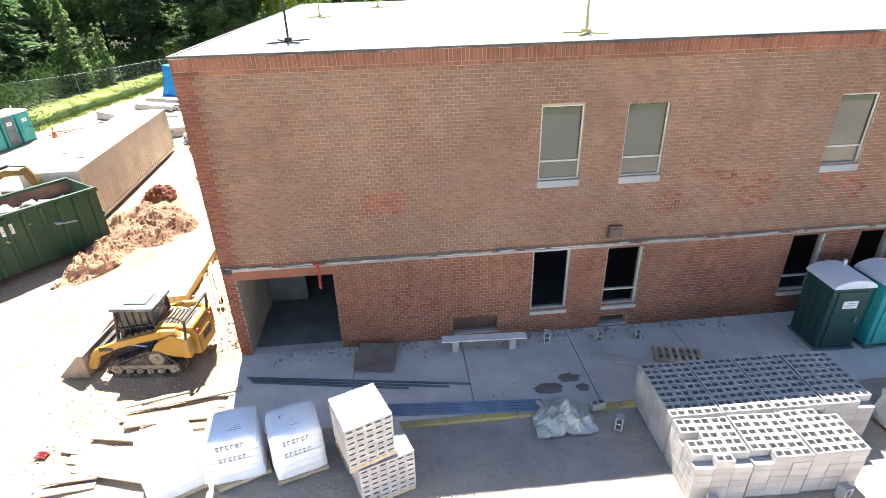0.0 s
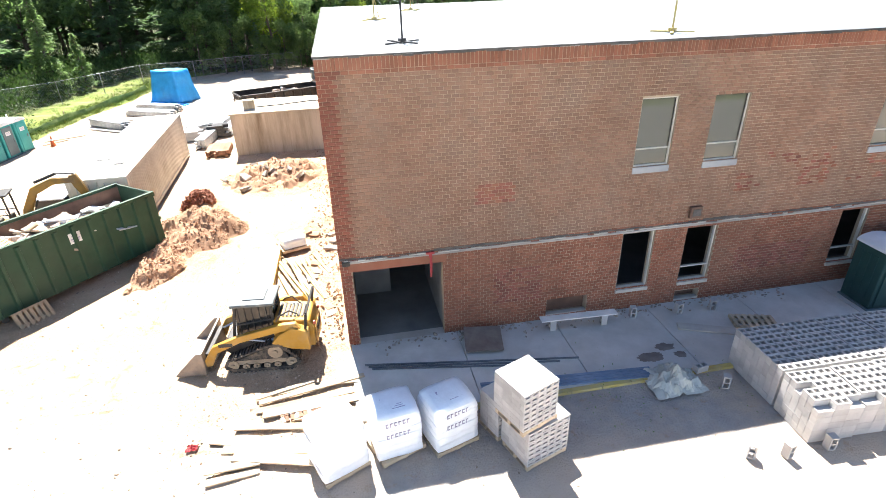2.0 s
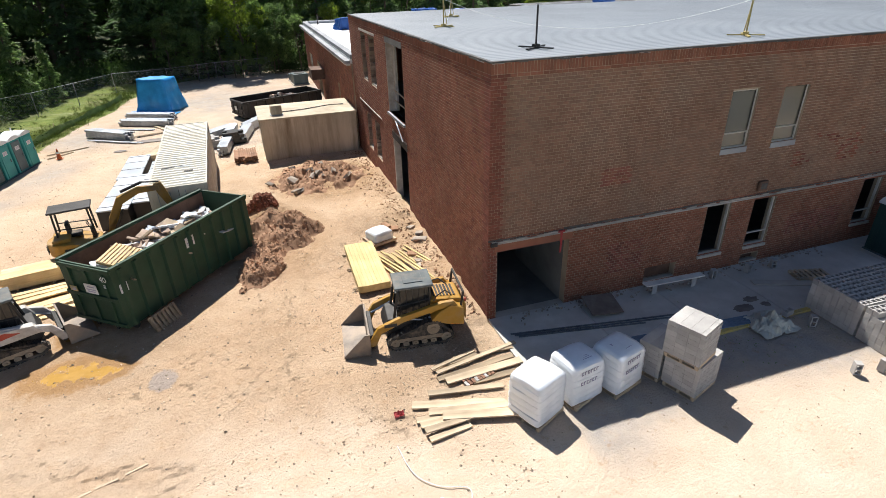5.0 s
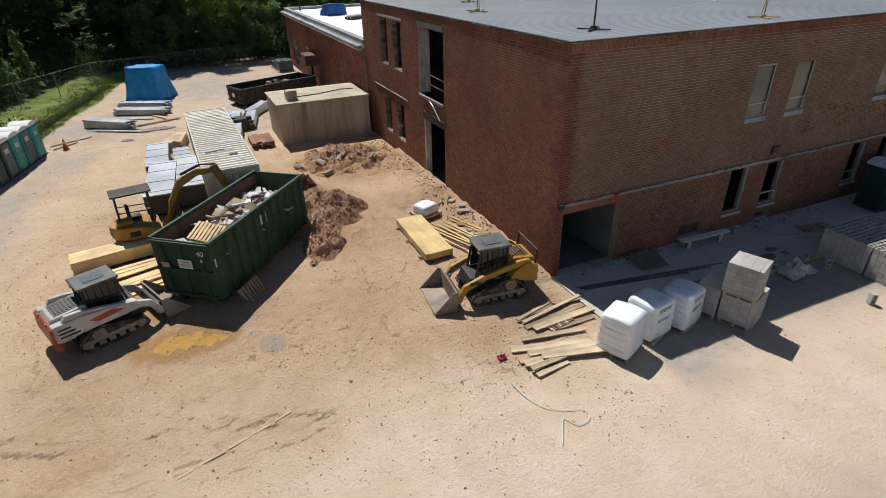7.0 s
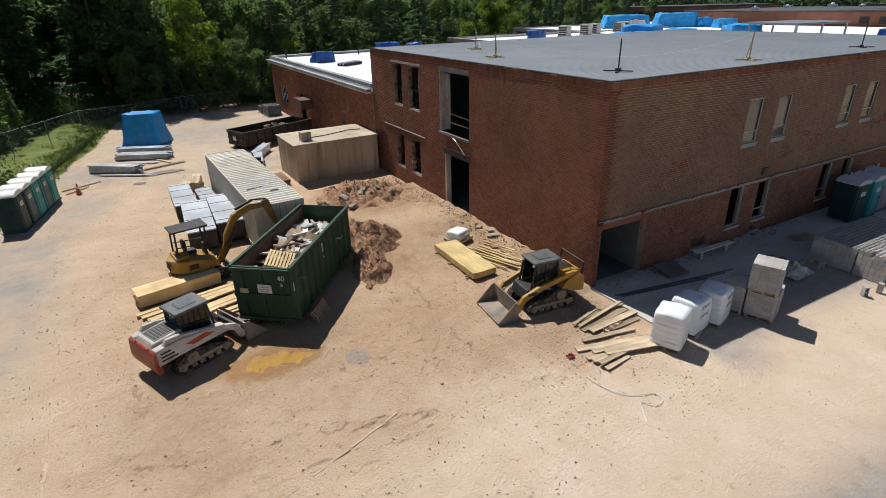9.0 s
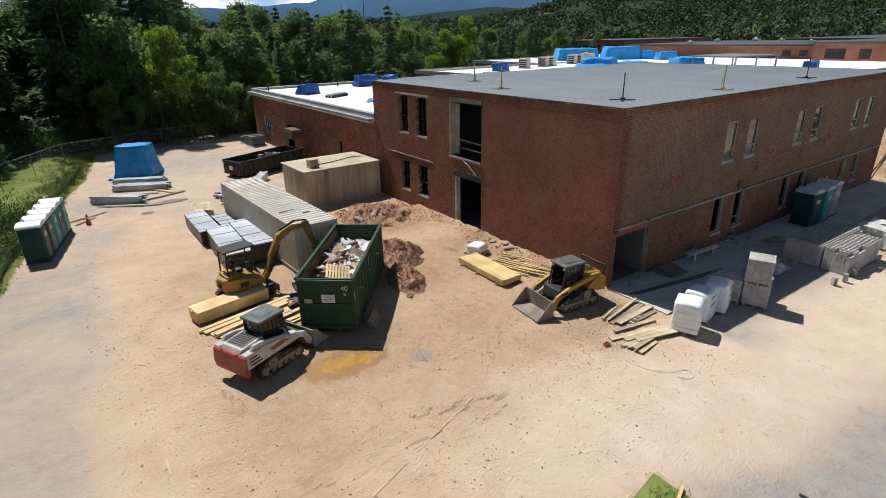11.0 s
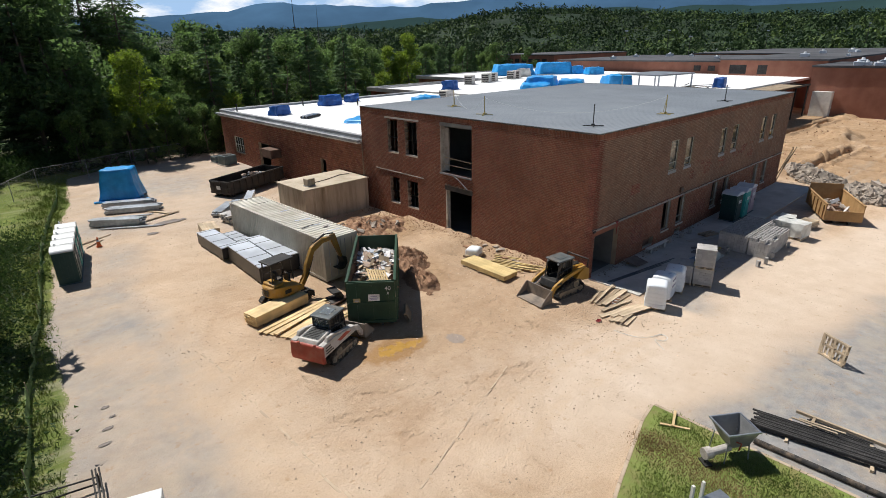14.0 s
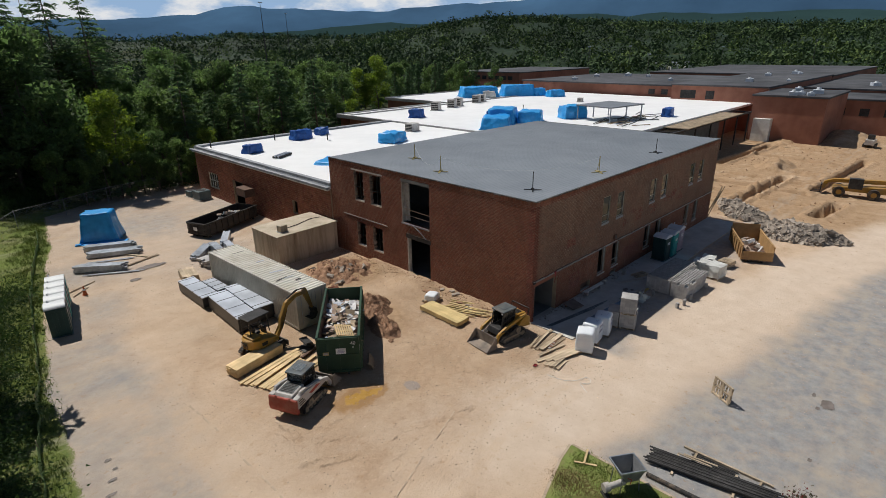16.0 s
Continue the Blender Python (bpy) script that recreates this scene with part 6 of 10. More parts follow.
def container(at):
    """Forty-foot box with corrugated sides and roof."""
    c = thing("shipping_container", at, "faded beige corrugated shipping container", "container")
    L, W, H = 12.19, 2.44, 2.62

    def corr(n, length, depth):
        prof, p = [], length / n
        for k in range(n):
            x = k * p
            prof += [(x, 0), (x + p * 0.28, 0), (x + p * 0.42, depth), (x + p * 0.78, depth), (x + p * 0.92, 0)]
        prof.append((length, 0))
        return prof

    def sheet(name, prof, place, w, material):
        v, f = [], []
        for x, d in prof:
            v += [place(x, d, 0), place(x, d, w)]
        for i in range(len(prof) - 1):
            f.append((2 * i, 2 * i + 2, 2 * i + 3, 2 * i + 1))
        ob = new(name, mesh_np(name, v, f, [material]))
        ob.parent = c
        return ob

    side = corr(44, L - 0.3, 0.035)
    sheet("side_wall", side, lambda x, d, h: (0.15 + x, 0.02 + d, 0.16 + h), H - 0.3, CONTAINER)
    sheet("side_wall", side, lambda x, d, h: (0.15 + x, W - 0.02 - d, 0.16 + h), H - 0.3, CONTAINER)
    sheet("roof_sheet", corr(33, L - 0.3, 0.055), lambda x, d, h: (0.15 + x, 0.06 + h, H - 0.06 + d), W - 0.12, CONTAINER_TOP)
    endp = corr(9, W - 0.2, 0.035)
    sheet("end_wall", endp, lambda x, d, h: (L - 0.02 - d, 0.1 + x, 0.16 + h), H - 0.3, CONTAINER)
    for y0, y1 in ((0.1, W / 2 - 0.01), (W / 2 + 0.01, W - 0.1)):
        bm = bm_new()
        box(bm, 0.02, 0.07, y0, y1, 0.16, H - 0.14, bev=0.01)
        d = part("door", bm, CONTAINER, c)
        bm = bm_new()
        for q in (0.3, 0.75):
            y = y0 + (y1 - y0) * q
            rod(bm, (0.0, y, 0.2), (0.0, y, H - 0.2), 0.018, seg=8)
        part("lock_rod", bm, GALV, d)
    for x in (0.0, L - 0.15):
        for y in (0.0, W - 0.15):
            bm = bm_new()
            box(bm, x, x + 0.15, y, y + 0.15, 0.0, H, bev=0.012)
            part("corner_post", bm, CONTAINER, c)
    for y in (0.0, W - 0.06):
        for z0, z1, nm in ((0.0, 0.158, "bottom_rail"), (H - 0.14, H, "top_rail")):
            bm = bm_new()
            box(bm, 0.151, L - 0.151, y, y + 0.06, z0, z1)
            part(nm, bm, CONTAINER, c)
    for x in (0.0, L - 0.06):
        for z0, z1, nm in ((0.0, 0.158, "bottom_beam"), (H - 0.138, H - 0.002, "header")):
            bm = bm_new()
            box(bm, x, x + 0.06, 0.151, W - 0.151, z0, z1)
            part(nm, bm, CONTAINER, c)
    bm = bm_new()
    box(bm, 0.1, L - 0.1, 0.07, W - 0.07, 0.1, 0.15)
    part("floor_board", bm, WOOD_DARK, c)
    for k in range(7):
        bm = bm_new()
        x, y = rnd(1, L - 2), rnd(0.3, W - 0.8)
        box(bm, 0, rnd(0.05, 0.22), 0, rnd(0.3, 1.0), 0, 0.012)
        part("scrap_patch", bm, DARK_EDGE if k % 2 else WRAP_GREY, c, at=pose(x, y, H + 0.0, 0, 0, rnd(-15, 15)))
    return c


container(pose(-12.0, 23.15, 0.12, 0, 0, 92.6))

# concrete bunker against the low wing
CAP = mat("weathered_cap", (0.46, 0.39, 0.29), (0.58, 0.50, 0.39), 0.8, 0.9, bump=0.2, big=0.2, dirt=(0.20, 0.15, 0.10), dirt_amount=0.6)
bk = thing("concrete_bunker", pose(-9.42, 34.35, 0, 0, 0, 1.5), "rain-stained concrete plant bunker against the brick wall", "bunker")
bm = bm_new()
box(bm, 0, 6.2, 0, 4.3, -0.1, 2.62, bev=0.03)
part("bunker_body", bm, BUNKER, bk)
bm = bm_new()
box(bm, -0.08, 6.28, -0.08, 4.38, 2.622, 2.72, bev=0.02)
part("cap_slab", bm, CAP, bk, "weathered tan cap slab")
vent = thing("roof_vent", pose(-8.3, 35.4, 2.72, 0, 0, 5), "small pale metal vent box on the bunker", "vent")
bm = bm_new()
box(bm, -0.35, 0.35, -0.3, 0.3, 0.05, 0.62, bev=0.03)
part("vent_body", bm, BUNKER, vent)
bm = bm_new()
box(bm, -0.4, 0.4, -0.35, 0.35, 0, 0.05)
part("vent_foot", bm, GALV, vent)
pipe = thing("roof_pipe", pose(-9.0, 35.2, 2.74), "thin dark pipe lying over the bunker roof", "pipe")
bm = bm_new()
tube(bm, [(0.6, 0.6, 0.02), (2.5, 0.9, 0.02), (4.4, 1.6, 0.02), (5.3, 1.4, 0.03)], 0.03)
part("pipe_run", bm, STEEL_DARK, pipe)

# blue tarp over plant
tp = thing("tarp_cover", pose(-17.9, 54.6, 0, 0, 0, -28), "bright blue tarpaulin draped over stored plant", "tarpaulin")
bm = bm_new()
made = bmesh.ops.create_cube(bm, size=1.0)["verts"]
for v in made:
    k = 1.0 if v.co.z < 0 else 0.72
    v.co = Vector((v.co.x * 3.5 * k, v.co.y * 2.6 * k, (v.co.z + 0.5) * 2.85))
bmesh.ops.subdivide_edges(bm, edges=bm.edges, cuts=10, use_grid_fill=True)
for v in bm.verts:
    s_ = 1 - v.co.z / 2.75
    v.co += noise.noise_vector(v.co * 1.1) * 0.10 + noise.noise_vector(Vector((v.co.x * 3, v.co.y * 3, v.co.z * 0.4))) * 0.07 * (0.5 + s_)
    if v.co.z < 0.02:
        v.co.z = 0.01
part("cover", bm, TARP_BLUE, tp, smooth=True)
bm = bm_new()
for k in range(10):
    x = -2 + k * 0.45
    box(bm, x, x + 0.5, -1.9 + rnd(-0.2, 0.1), -1.2, 0.01, rnd(0.05, 0.14))
bmesh.ops.subdivide_edges(bm, edges=bm.edges, cuts=2)
rumple(bm, 0.12, 2.2, 4)
part("loose_hem", bm, TARP_BLUE, tp)


def bundle(at, L, n, rows, w, h, material, label, name="steel_bundle", cat="steel stack", jitter=0.06, straps=True, group=""):
    """Long members laid side by side, each a part."""
    b = thing(name, at, label, cat, group)
    for r in range(rows):
        bm0 = None
        for k in range(n):
            bm = bm_new()
            dl = rnd(-jitter, jitter) * 4
            box(bm, dl, L + dl, k * w + 0.004, (k + 1) * w - 0.006, r * h + 0.06, (r + 1) * h + 0.055)
            part("member", bm, material, b)
    for q in (0.15, 0.8):
        bm = bm_new()
        box(bm, L * q, L * q + 0.09, -0.05, n * w + 0.05, 0, 0.058)
        part("bearer", bm, WOOD_DARK, b)
    return b


RUST_TILE = mat("brown_clay_pipe", (0.26, 0.14, 0.085), (0.36, 0.20, 0.12), 2.0, 0.85, bump=0.2, spread=0.25)
random.seed(8)
bundle(pose(-22.3, 45.9, 0, 0, 0, -38), 3.9, 5, 4, 0.16, 0.14, GALV, "stack of galvanised steel studs on bearers")
bundle(pose(-20.6, 49.0, 0, 0, 0, -26), 4.2, 6, 3, 0.18, 0.14, GALV, "stack of galvanised steel studs on bearers")
bundle(pose(-20.3, 51.0, 0, 0, 0, -26), 4.0, 5, 4, 0.16, 0.13, GALV, "stack of galvanised steel studs on bearers")
bundle(pose(-21.9, 44.6, 0, 0, 0, -32), 4.4, 2, 1, 0.12, 0.06, GALV, "loose galvanised steel studs beside the stack")
bundle(pose(-21.0, 47.6, 0, 0, 0, -24), 3.6, 3, 1, 0.1, 0.05, GALV, "loose galvanised steel studs beside the stack")
bundle(pose(-18.0, 47.8, 0, 0, 0, -60), 3.0, 2, 1, 0.12, 0.05, WOOD_OLD, "weathered boards dropped by the steel", "board_pile", "boards")
bundle(pose(-19.0, 44.3, 0, 0, 0, 18), 3.6, 2, 1, 0.14, 0.04, WOOD_DARK, "dark wet boards on the dirt", "board_pile", "boards")
blk = bundle(pose(-13.9, 38.6, 0, 0, 0, 12), 1.5, 4, 4, 0.36, 0.16, BLOCK, "stack of grey lintel blocks by the bunker", "lintel_stack", "lintels")
bundle(pose(-13.6, 41.2, 0, 0, 0, 48), 3.2, 5, 3, 0.17, 0.13, GALV, "stack of pale steel studs by the bunker")
bundle(pose(-11.9, 39.3, 0, 0, 0, 10), 1.1, 3, 4, 0.36, 0.2, WRAP_BLACK, "stack of black wrapped packs by the bunker", "wrapped_stack", "packs")
bundle(pose(-9.95, 34.5, 0, 0, 0, 92), 2.1, 11, 3, 0.13, 0.12, RUST_TILE, "low stack of brown ribbed clay pipes on the ground", "clay_pipe_stack", "clay pipes")
# stores between container and bunker
for k, (x, y, a) in enumerate(((-11.6, 40.0, 82), (-10.6, 39.6, 80), (-11.8, 36.6, 84), (-10.4, 42.5, 60))):
    bundle(pose(x, y, 0, 0, 0, a), 3.2, 4, 4, 0.17, 0.15, GALV if k % 2 == 0 else WRAP_GREY, "grey steel members stacked behind the container")
bundle(pose(-15.6, 36.3, 0, 0, 0, 80), 2.2, 4, 2, 0.3, 0.3, WOOD_OLD, "weathered timber stack behind the container", "timber_stack", "timber")


def wrapped_pack(at, L, W, H, label):
    """Sheeted pack of boards: grey top sheet, black sides, straps."""
    p_ = thing("wrapped_pack", at, label, "building material", "wrapped packs")
    bm = bm_new()
    box(bm, 0, L, 0, W, 0.12, H, bev=0.03)
    bmesh.ops.subdivide_edges(bm, edges=bm.edges, cuts=1)
    part("pack_side", bm, WRAP_BLACK, p_, "black sheeting")
    bm = bm_new()
    box(bm, -0.02, L + 0.02, -0.02, W + 0.02, H - 0.06, H + 0.012, bev=0.015)
    part("top_sheet", bm, WRAP_GREY, p_, "blue-grey top sheet")
    for q in (0.08, 0.36, 0.68, 0.94):
        bm = bm_new()
        box(bm, L * q, L * q + 0.07, -0.026, W + 0.026, H - 0.07, H + 0.02)
        part("strap", bm, WRAP_BLACK, p_)
    for q in (0.1, 0.5, 0.88):
        bm = bm_new()
        box(bm, L * q, L * q + 0.1, 0, W, 0, 0.119)
        part("bearer", bm, WOOD_DARK, p_)
    return p_


wrapped_pack(pose(-16.0, 25.6, 0, 0, 0, 88), 5.2, 1.35, 1.15, "grey-topped wrapped pack of boards beside the excavator")
wrapped_pack(pose(-14.5, 26.1, 0, 0, 0, 88.5), 5.0, 1.38, 1.2, "grey-topped wrapped pack of boards along the container")
wrapped_pack(pose(-16.28, 31.05, 0, 0, 0, 90.5), 4.5, 1.2, 0.95, "grey-topped wrapped pack of boards near the container")
wrapped_pack(pose(-15.1, 31.9, 0, 0, 0, 92), 2.6, 0.9, 0.8, "grey-topped wrapped pack of boards near the container")


# ---- machines ----
def track_unit(parent, y, length, height, width, x0, wheel_mat, raised=True):
    """Rubber track round its wheels: a belt with lugs, drive sprocket, idlers and rollers. raised: a triangular track with a high sprocket."""
    r = 0.2
    if raised:
        loop = [(x0 + r, 0.0), (x0 + length - r, 0.0), (x0 + length, r * 0.9), (x0 + length - 0.1, r * 1.9), (x0 + length * 0.30 + 0.2, height), (x0 + length * 0.30 - 0.18, height), (x0 + 0.02, r * 2.0), (x0 - 0.02, r * 0.9)]
    else:
        loop = [(x0 + r, 0.0), (x0 + length - r, 0.0), (x0 + length, r), (x0 + length - r, 2 * r), (x0 + r, 2 * r), (x0, r)]
    inner = [(px + (x0 + length / 2 - px) * 0.07, pz + (height * 0.4 - pz) * 0.16 + (0.045 if pz == 0 else 0)) for px, pz in loop]
    bm = bm_new()
    k = len(loop)
    vo = [[bm.verts.new((p[0], yy, p[1])) for p in loop] for yy in (y - width / 2, y + width / 2)]
    vi = [[bm.verts.new((p[0], yy, p[1])) for p in inner] for yy in (y - width / 2, y + width / 2)]
    for i in range(k):
        j = (i + 1) % k
        bm.faces.new((vo[0][i], vo[0][j], vo[1][j], vo[1][i]))
        bm.faces.new((vi[0][j], vi[0][i], vi[1][i], vi[1][j]))
        bm.faces.new((vo[0][j], vo[0][i], vi[0][i], vi[0][j]))
        bm.faces.new((vo[1][i], vo[1][j], vi[1][j], vi[1][i]))
    bmesh.ops.recalc_face_normals(bm, faces=bm.faces)
    t = part("track", bm, BLACK, parent, "dusty black rubber track")
    bm = bm_new()
    for i in range(k):
        a, b = Vector((loop[i][0], 0, loop[i][1])), Vector((loop[(i + 1) % k][0], 0, loop[(i + 1) % k][1]))
        n = max(1, int((b - a).length / 0.11))
        d = (b - a).normalized()
        out = Vector((d.z, 0, -d.x))
        for q in range(n):
            c = a.lerp(b, (q + 0.5) / n) + out * 0.012
            m = Matrix.Translation((c.x, y, c.z)) @ Matrix(((d.x, 0, out.x, 0), (0, 1, 0, 0), (d.z, 0, out.z, 0), (0, 0, 0, 1)))
            box(bm, -0.028, 0.028, -width / 2, width / 2, -0.012, 0.018, m)
    bmesh.ops.recalc_face_normals(bm, faces=bm.faces)
    part("tread", bm, BLACK, t)
    wheels = [(x0 + r + 0.02, r + 0.02, r * 0.85), (x0 + length - r - 0.03, r + 0.02, r * 0.85)]
    if raised:
        wheels.append((x0 + length * 0.30, height - 0.27, 0.21))
    for q in range(4):
        wheels.append((x0 + length * (0.3 + 0.14 * q), 0.15, 0.1))
    for wx, wz, wr in wheels:
        bm = bm_new()
        rod(bm, (wx, y - width * 0.42, wz), (wx, y + width * 0.42, wz), wr, seg=18)
        rod(bm, (wx, y - width * 0.53, wz), (wx, y + width * 0.53, wz), wr * 0.35, seg=10)
        part("wheel", bm, wheel_mat, t)
    bm = bm_new()
    box(bm, x0 + 0.3, x0 + length - 0.3, y - width * 0.3, y + width * 0.3, 0.2, 0.36, bev=0.02)
    part("track_frame", bm, wheel_mat, t)
    bm = bm_new()
    if raised:
        prism(bm, [(x0 + 0.28, 0.37), (x0 + length - 0.32, 0.37), (x0 + length * 0.30 + 0.24, height - 0.13), (x0 + length * 0.30 - 0.2, height - 0.13)], y - width * 0.37, y + width * 0.37)
        part("side_guard", bm, BLACK, t)
    return t


def bucket(parent, x, w, material, open_up=0.0):
    bm = bm_new()
    prof = [(0.0, 0.75), (0.06, 0.75), (0.08, 0.12), (0.85, 0.03), (0.85, 0.0), (0.05, 0.0), (0.0, 0.1)]
    prism(bm, prof, -w / 2 + 0.03, w / 2 - 0.03)
    for s in (-1, 1):
        y0, y1 = (w / 2 - 0.029, w / 2) if s > 0 else (-w / 2, -w / 2 + 0.029)
        prism(bm, [(0.0, 0.76), (0.16, 0.76), (0.86, 0.05), (0.86, 0.0), (0.0, 0.0)], y0, y1)
    return part("bucket", bm, material, parent, "worn steel bucket", at=pose(x, 0, 0.02, 0, open_up, 0))


def loader(at, body_mat, side_mat, rear_mat, label, boxy, wheel_mat=STEEL_DARK):
    """Compact track loader: tracks, chassis, engine hood, caged cab, lift arms, bucket."""
    s = thing("track_loader", at, label, "loader")
    for y in (-0.7, 0.7):
        track_unit(s, y, 2.15, 0.88 if not boxy else 0.74, 0.36, -1.25, wheel_mat)
    bm = bm_new()
    prism(bm, [(-1.3, 0.4), (0.75, 0.35), (0.95, 0.6), (0.8, 0.95), (-0.3, 1.0), (-1.3, 1.05)], -0.5, 0.5, bev=0.03)
    part("chassis", bm, STEEL_DARK, s)
    # rear hood
    bm = bm_new()
    prism(bm, [(-1.72, 0.5), (-1.76, 1.18), (-1.6, 1.42), (-0.62, 1.5), (-0.55, 0.95), (-1.2, 0.5)], -0.52, 0.52, bev=0.045)
    hood = part("engine_hood", bm, body_mat, s)
    bm = bm_new()
    box(bm, -1.785, -1.765, -0.46, 0.46, 0.55, 1.12, bev=0.008)
    part("rear_door", bm, rear_mat, hood, "rear engine door")
    for k in range(5):
        bm = bm_new()
        box(bm, -1.8, -1.786, -0.26, 0.26, 0.84 + k * 0.05, 0.858 + k * 0.05)
        part("grille_bar", bm, STEEL_DARK, hood)
    if boxy:
        bm = bm_new()
        prism(bm, [(-1.78, 0.42), (-1.84, 0.7), (-1.8, 1.24), (-1.68, 1.3), (-1.6, 0.42)], -0.86, 0.86, bev=0.05)
        part("tailgate", bm, rear_mat, hood, "faded red tailgate")
    if boxy:
        bm = bm_new()
        prism(bm, [(-1.5, 1.435), (-1.5, 1.45), (-0.66, 1.512), (-0.66, 1.497)], -0.42, 0.42)
        part("hood_cover", bm, CAB_GREY, hood, "dark dusty engine cover")
    bm = bm_new()
    for k in range(7):
        box(bm, -1.45 + k * 0.11, -1.39 + k * 0.11, -0.34, 0.34, 1.455 + 0.009 * k, 1.475 + 0.009 * k)
    part("hood_louvre", bm, STEEL_DARK, hood)
    for y in (-0.42, 0.42):
        bm = bm_new()
        rod(bm, (-1.79, y, 1.27), (-1.73, y, 1.27), 0.06, seg=12)
        part("tail_lamp", bm, MACHINE_RED, hood)
    # cab
    bm = bm_new()
    for x0, z0, x1, z1 in ((-0.62, 0.98, -0.6, 1.98), (0.62, 0.75, 0.4, 1.98)):
        for y in (-0.44, 0.44):
            rod(bm, (x0, y, z0), (x1, y, z1), 0.045, seg=8)
    for y in (-0.44, 0.44):
        rod(bm, (-0.6, y, 1.5), (0.5, y, 1.35), 0.028, seg=6)
        for k in range(5):
            x = -0.45 + k * 0.2
            rod(bm, (x, y, 1.0), (x, y, 1.96), 0.012, seg=5)
    for y in (-0.36, 0.36):
        rod(bm, (-0.6, -0.44, 1.6 + y), (-0.6, 0.44, 1.6 + y), 0.03, seg=6)
    cab = part("cab_frame", bm, STEEL_DARK, s)
    bm = bm_new()
    box(bm, -0.72, 0.52, -0.53, 0.53, 1.97, 2.07, bev=0.035)
    part("cab_roof", bm, CAB_GREY, cab, "dusty grey cab roof")
    bm = bm_new()
    box(bm, -0.42, 0.2, -0.28, 0.28, 2.071, 2.095, bev=0.01)
    part("roof_hatch", bm, CAB_GLASS if boxy else CAB_GREY, cab)
    bm = bm_new()
    box(bm, -0.58, -0.57, -0.42, 0.42, 1.45, 1.93)
    part("rear_window", bm, CAB_GLASS, cab)
    for y in (-0.41, 0.41):
        bm = bm_new()
        prism(bm, [(-0.57, 1.02), (0.5, 0.98), (0.38, 1.95), (-0.57, 1.95)], y - 0.006, y + 0.006)
        part("side_window", bm, CAB_DARK_PANE, cab, "dark side glass, black for the shaded cab inside")
    bm = bm_new()
    box(bm, -0.5, -0.05, -0.26, 0.26, 0.98, 1.12, bev=0.03)
    box(bm, -0.55, -0.42, -0.26, 0.26, 1.1, 1.62, bev=0.03)
    part("seat", bm, BLACK, s, "black operator seat")
    for y in (-0.33, 0.33):
        bm = bm_new()
        rod(bm, (0.1, y, 0.98), (0.2, y, 1.32), 0.018, seg=6)
        bmesh.ops.create_icosphere(bm, subdivisions=1, radius=0.04, matrix=Matrix.Translation((0.2, y, 1.34)))
        part("control_lever", bm, BLACK, s)
    # side bodywork and lift arms
    for y, sg in ((-0.72, -1), (0.72, 1)):
        bm = bm_new()
        if boxy:
            prism(bm, [(-1.72, 0.74), (-1.72, 1.32), (-0.9, 1.36), (0.7, 1.12), (0.9, 0.8), (-0.6, 0.78)], y - 0.15, y + 0.15, bev=0.03)
        else:
            prism(bm, [(-1.62, 0.62), (-1.62, 1.25), (-1.2, 1.42), (-0.8, 1.2), (-0.55, 0.92), (-1.1, 0.7)], y - 0.16, y + 0.16, bev=0.03)
        sb = part("side_body", bm, side_mat, s)
        if boxy:
            bm = bm_new()
            prism(bm, [(-0.75, 1.1), (-0.05, 1.18), (0.35, 1.02), (-0.5, 0.95)], y + sg * 0.151 - 0.004, y + sg * 0.151 + 0.004)
            part("stripe", bm, MACHINE_RED, sb)
            bm = bm_new()
            for k in range(3):
                box(bm, -1.6, -1.05 - 0.1 * k, y + sg * 0.152 - 0.003, y + sg * 0.152 + 0.003, 0.86 + k * 0.13, 0.92 + k * 0.13)
            part("marking", bm, STEEL_DARK, sb)
        bm = bm_new()
        arm = [(-1.45, 1.3), (-1.3, 1.52), (-0.9, 1.5), (0.4, 1.18), (1.15, 0.88), (1.45, 0.42), (1.42, 0.22), (1.25, 0.24), (1.05, 0.66), (0.35, 0.98), (-0.9, 1.28)]
        prism(bm, arm, y - 0.075 + 0.02 * sg, y + 0.075 + 0.02 * sg, bev=0.02)
        a = part("lift_arm", bm, body_mat if not boxy else MACHINE_WHITE, s)
        bm = bm_new()
        rod(bm, (-1.2, y - sg * 0.14, 1.05), (-0.35, y - sg * 0.14, 0.82), 0.055, seg=10)
        rod(bm, (-0.35, y - sg * 0.14, 0.82), (0.3, y - sg * 0.14, 0.95), 0.03, seg=8)
        part("cylinder", bm, GALV, a)
        if not boxy:
            bm = bm_new()
            box(bm, 0.55, 0.95, y + sg * 0.1, y + sg * 0.104, 0.88, 1.0)
            part("decal", bm, STEEL_DARK, a)
        bm = bm_new()
        rod(bm, (0.55, y - sg * 0.12, 0.95), (1.25, y - sg * 0.12, 0.6), 0.035, seg=8)
        part("tilt_cylinder", bm, GALV, a)
    if not boxy:
        bm = bm_new()
        tube(bm, [(-1.55, -0.74, 1.3), (-1.62, -0.74, 1.78), (-1.62, 0.74, 1.78), (-1.55, 0.74, 1.3)], 0.04)
        part("rear_guard", bm, STEEL_DARK, s)
        bm = bm_new()
        tube(bm, [(-1.3, 0.3, 1.5), (-1.1, 0.42, 1.72), (-0.8, 0.5, 1.6), (-0.7, 0.55, 1.45)], 0.02)
        tube(bm, [(-1.3, -0.3, 1.5), (-1.05, -0.4, 1.7), (-0.8, -0.5, 1.58), (-0.7, -0.55, 1.45)], 0.02)
        part("hose", bm, BLACK, s)
    bm = bm_new()
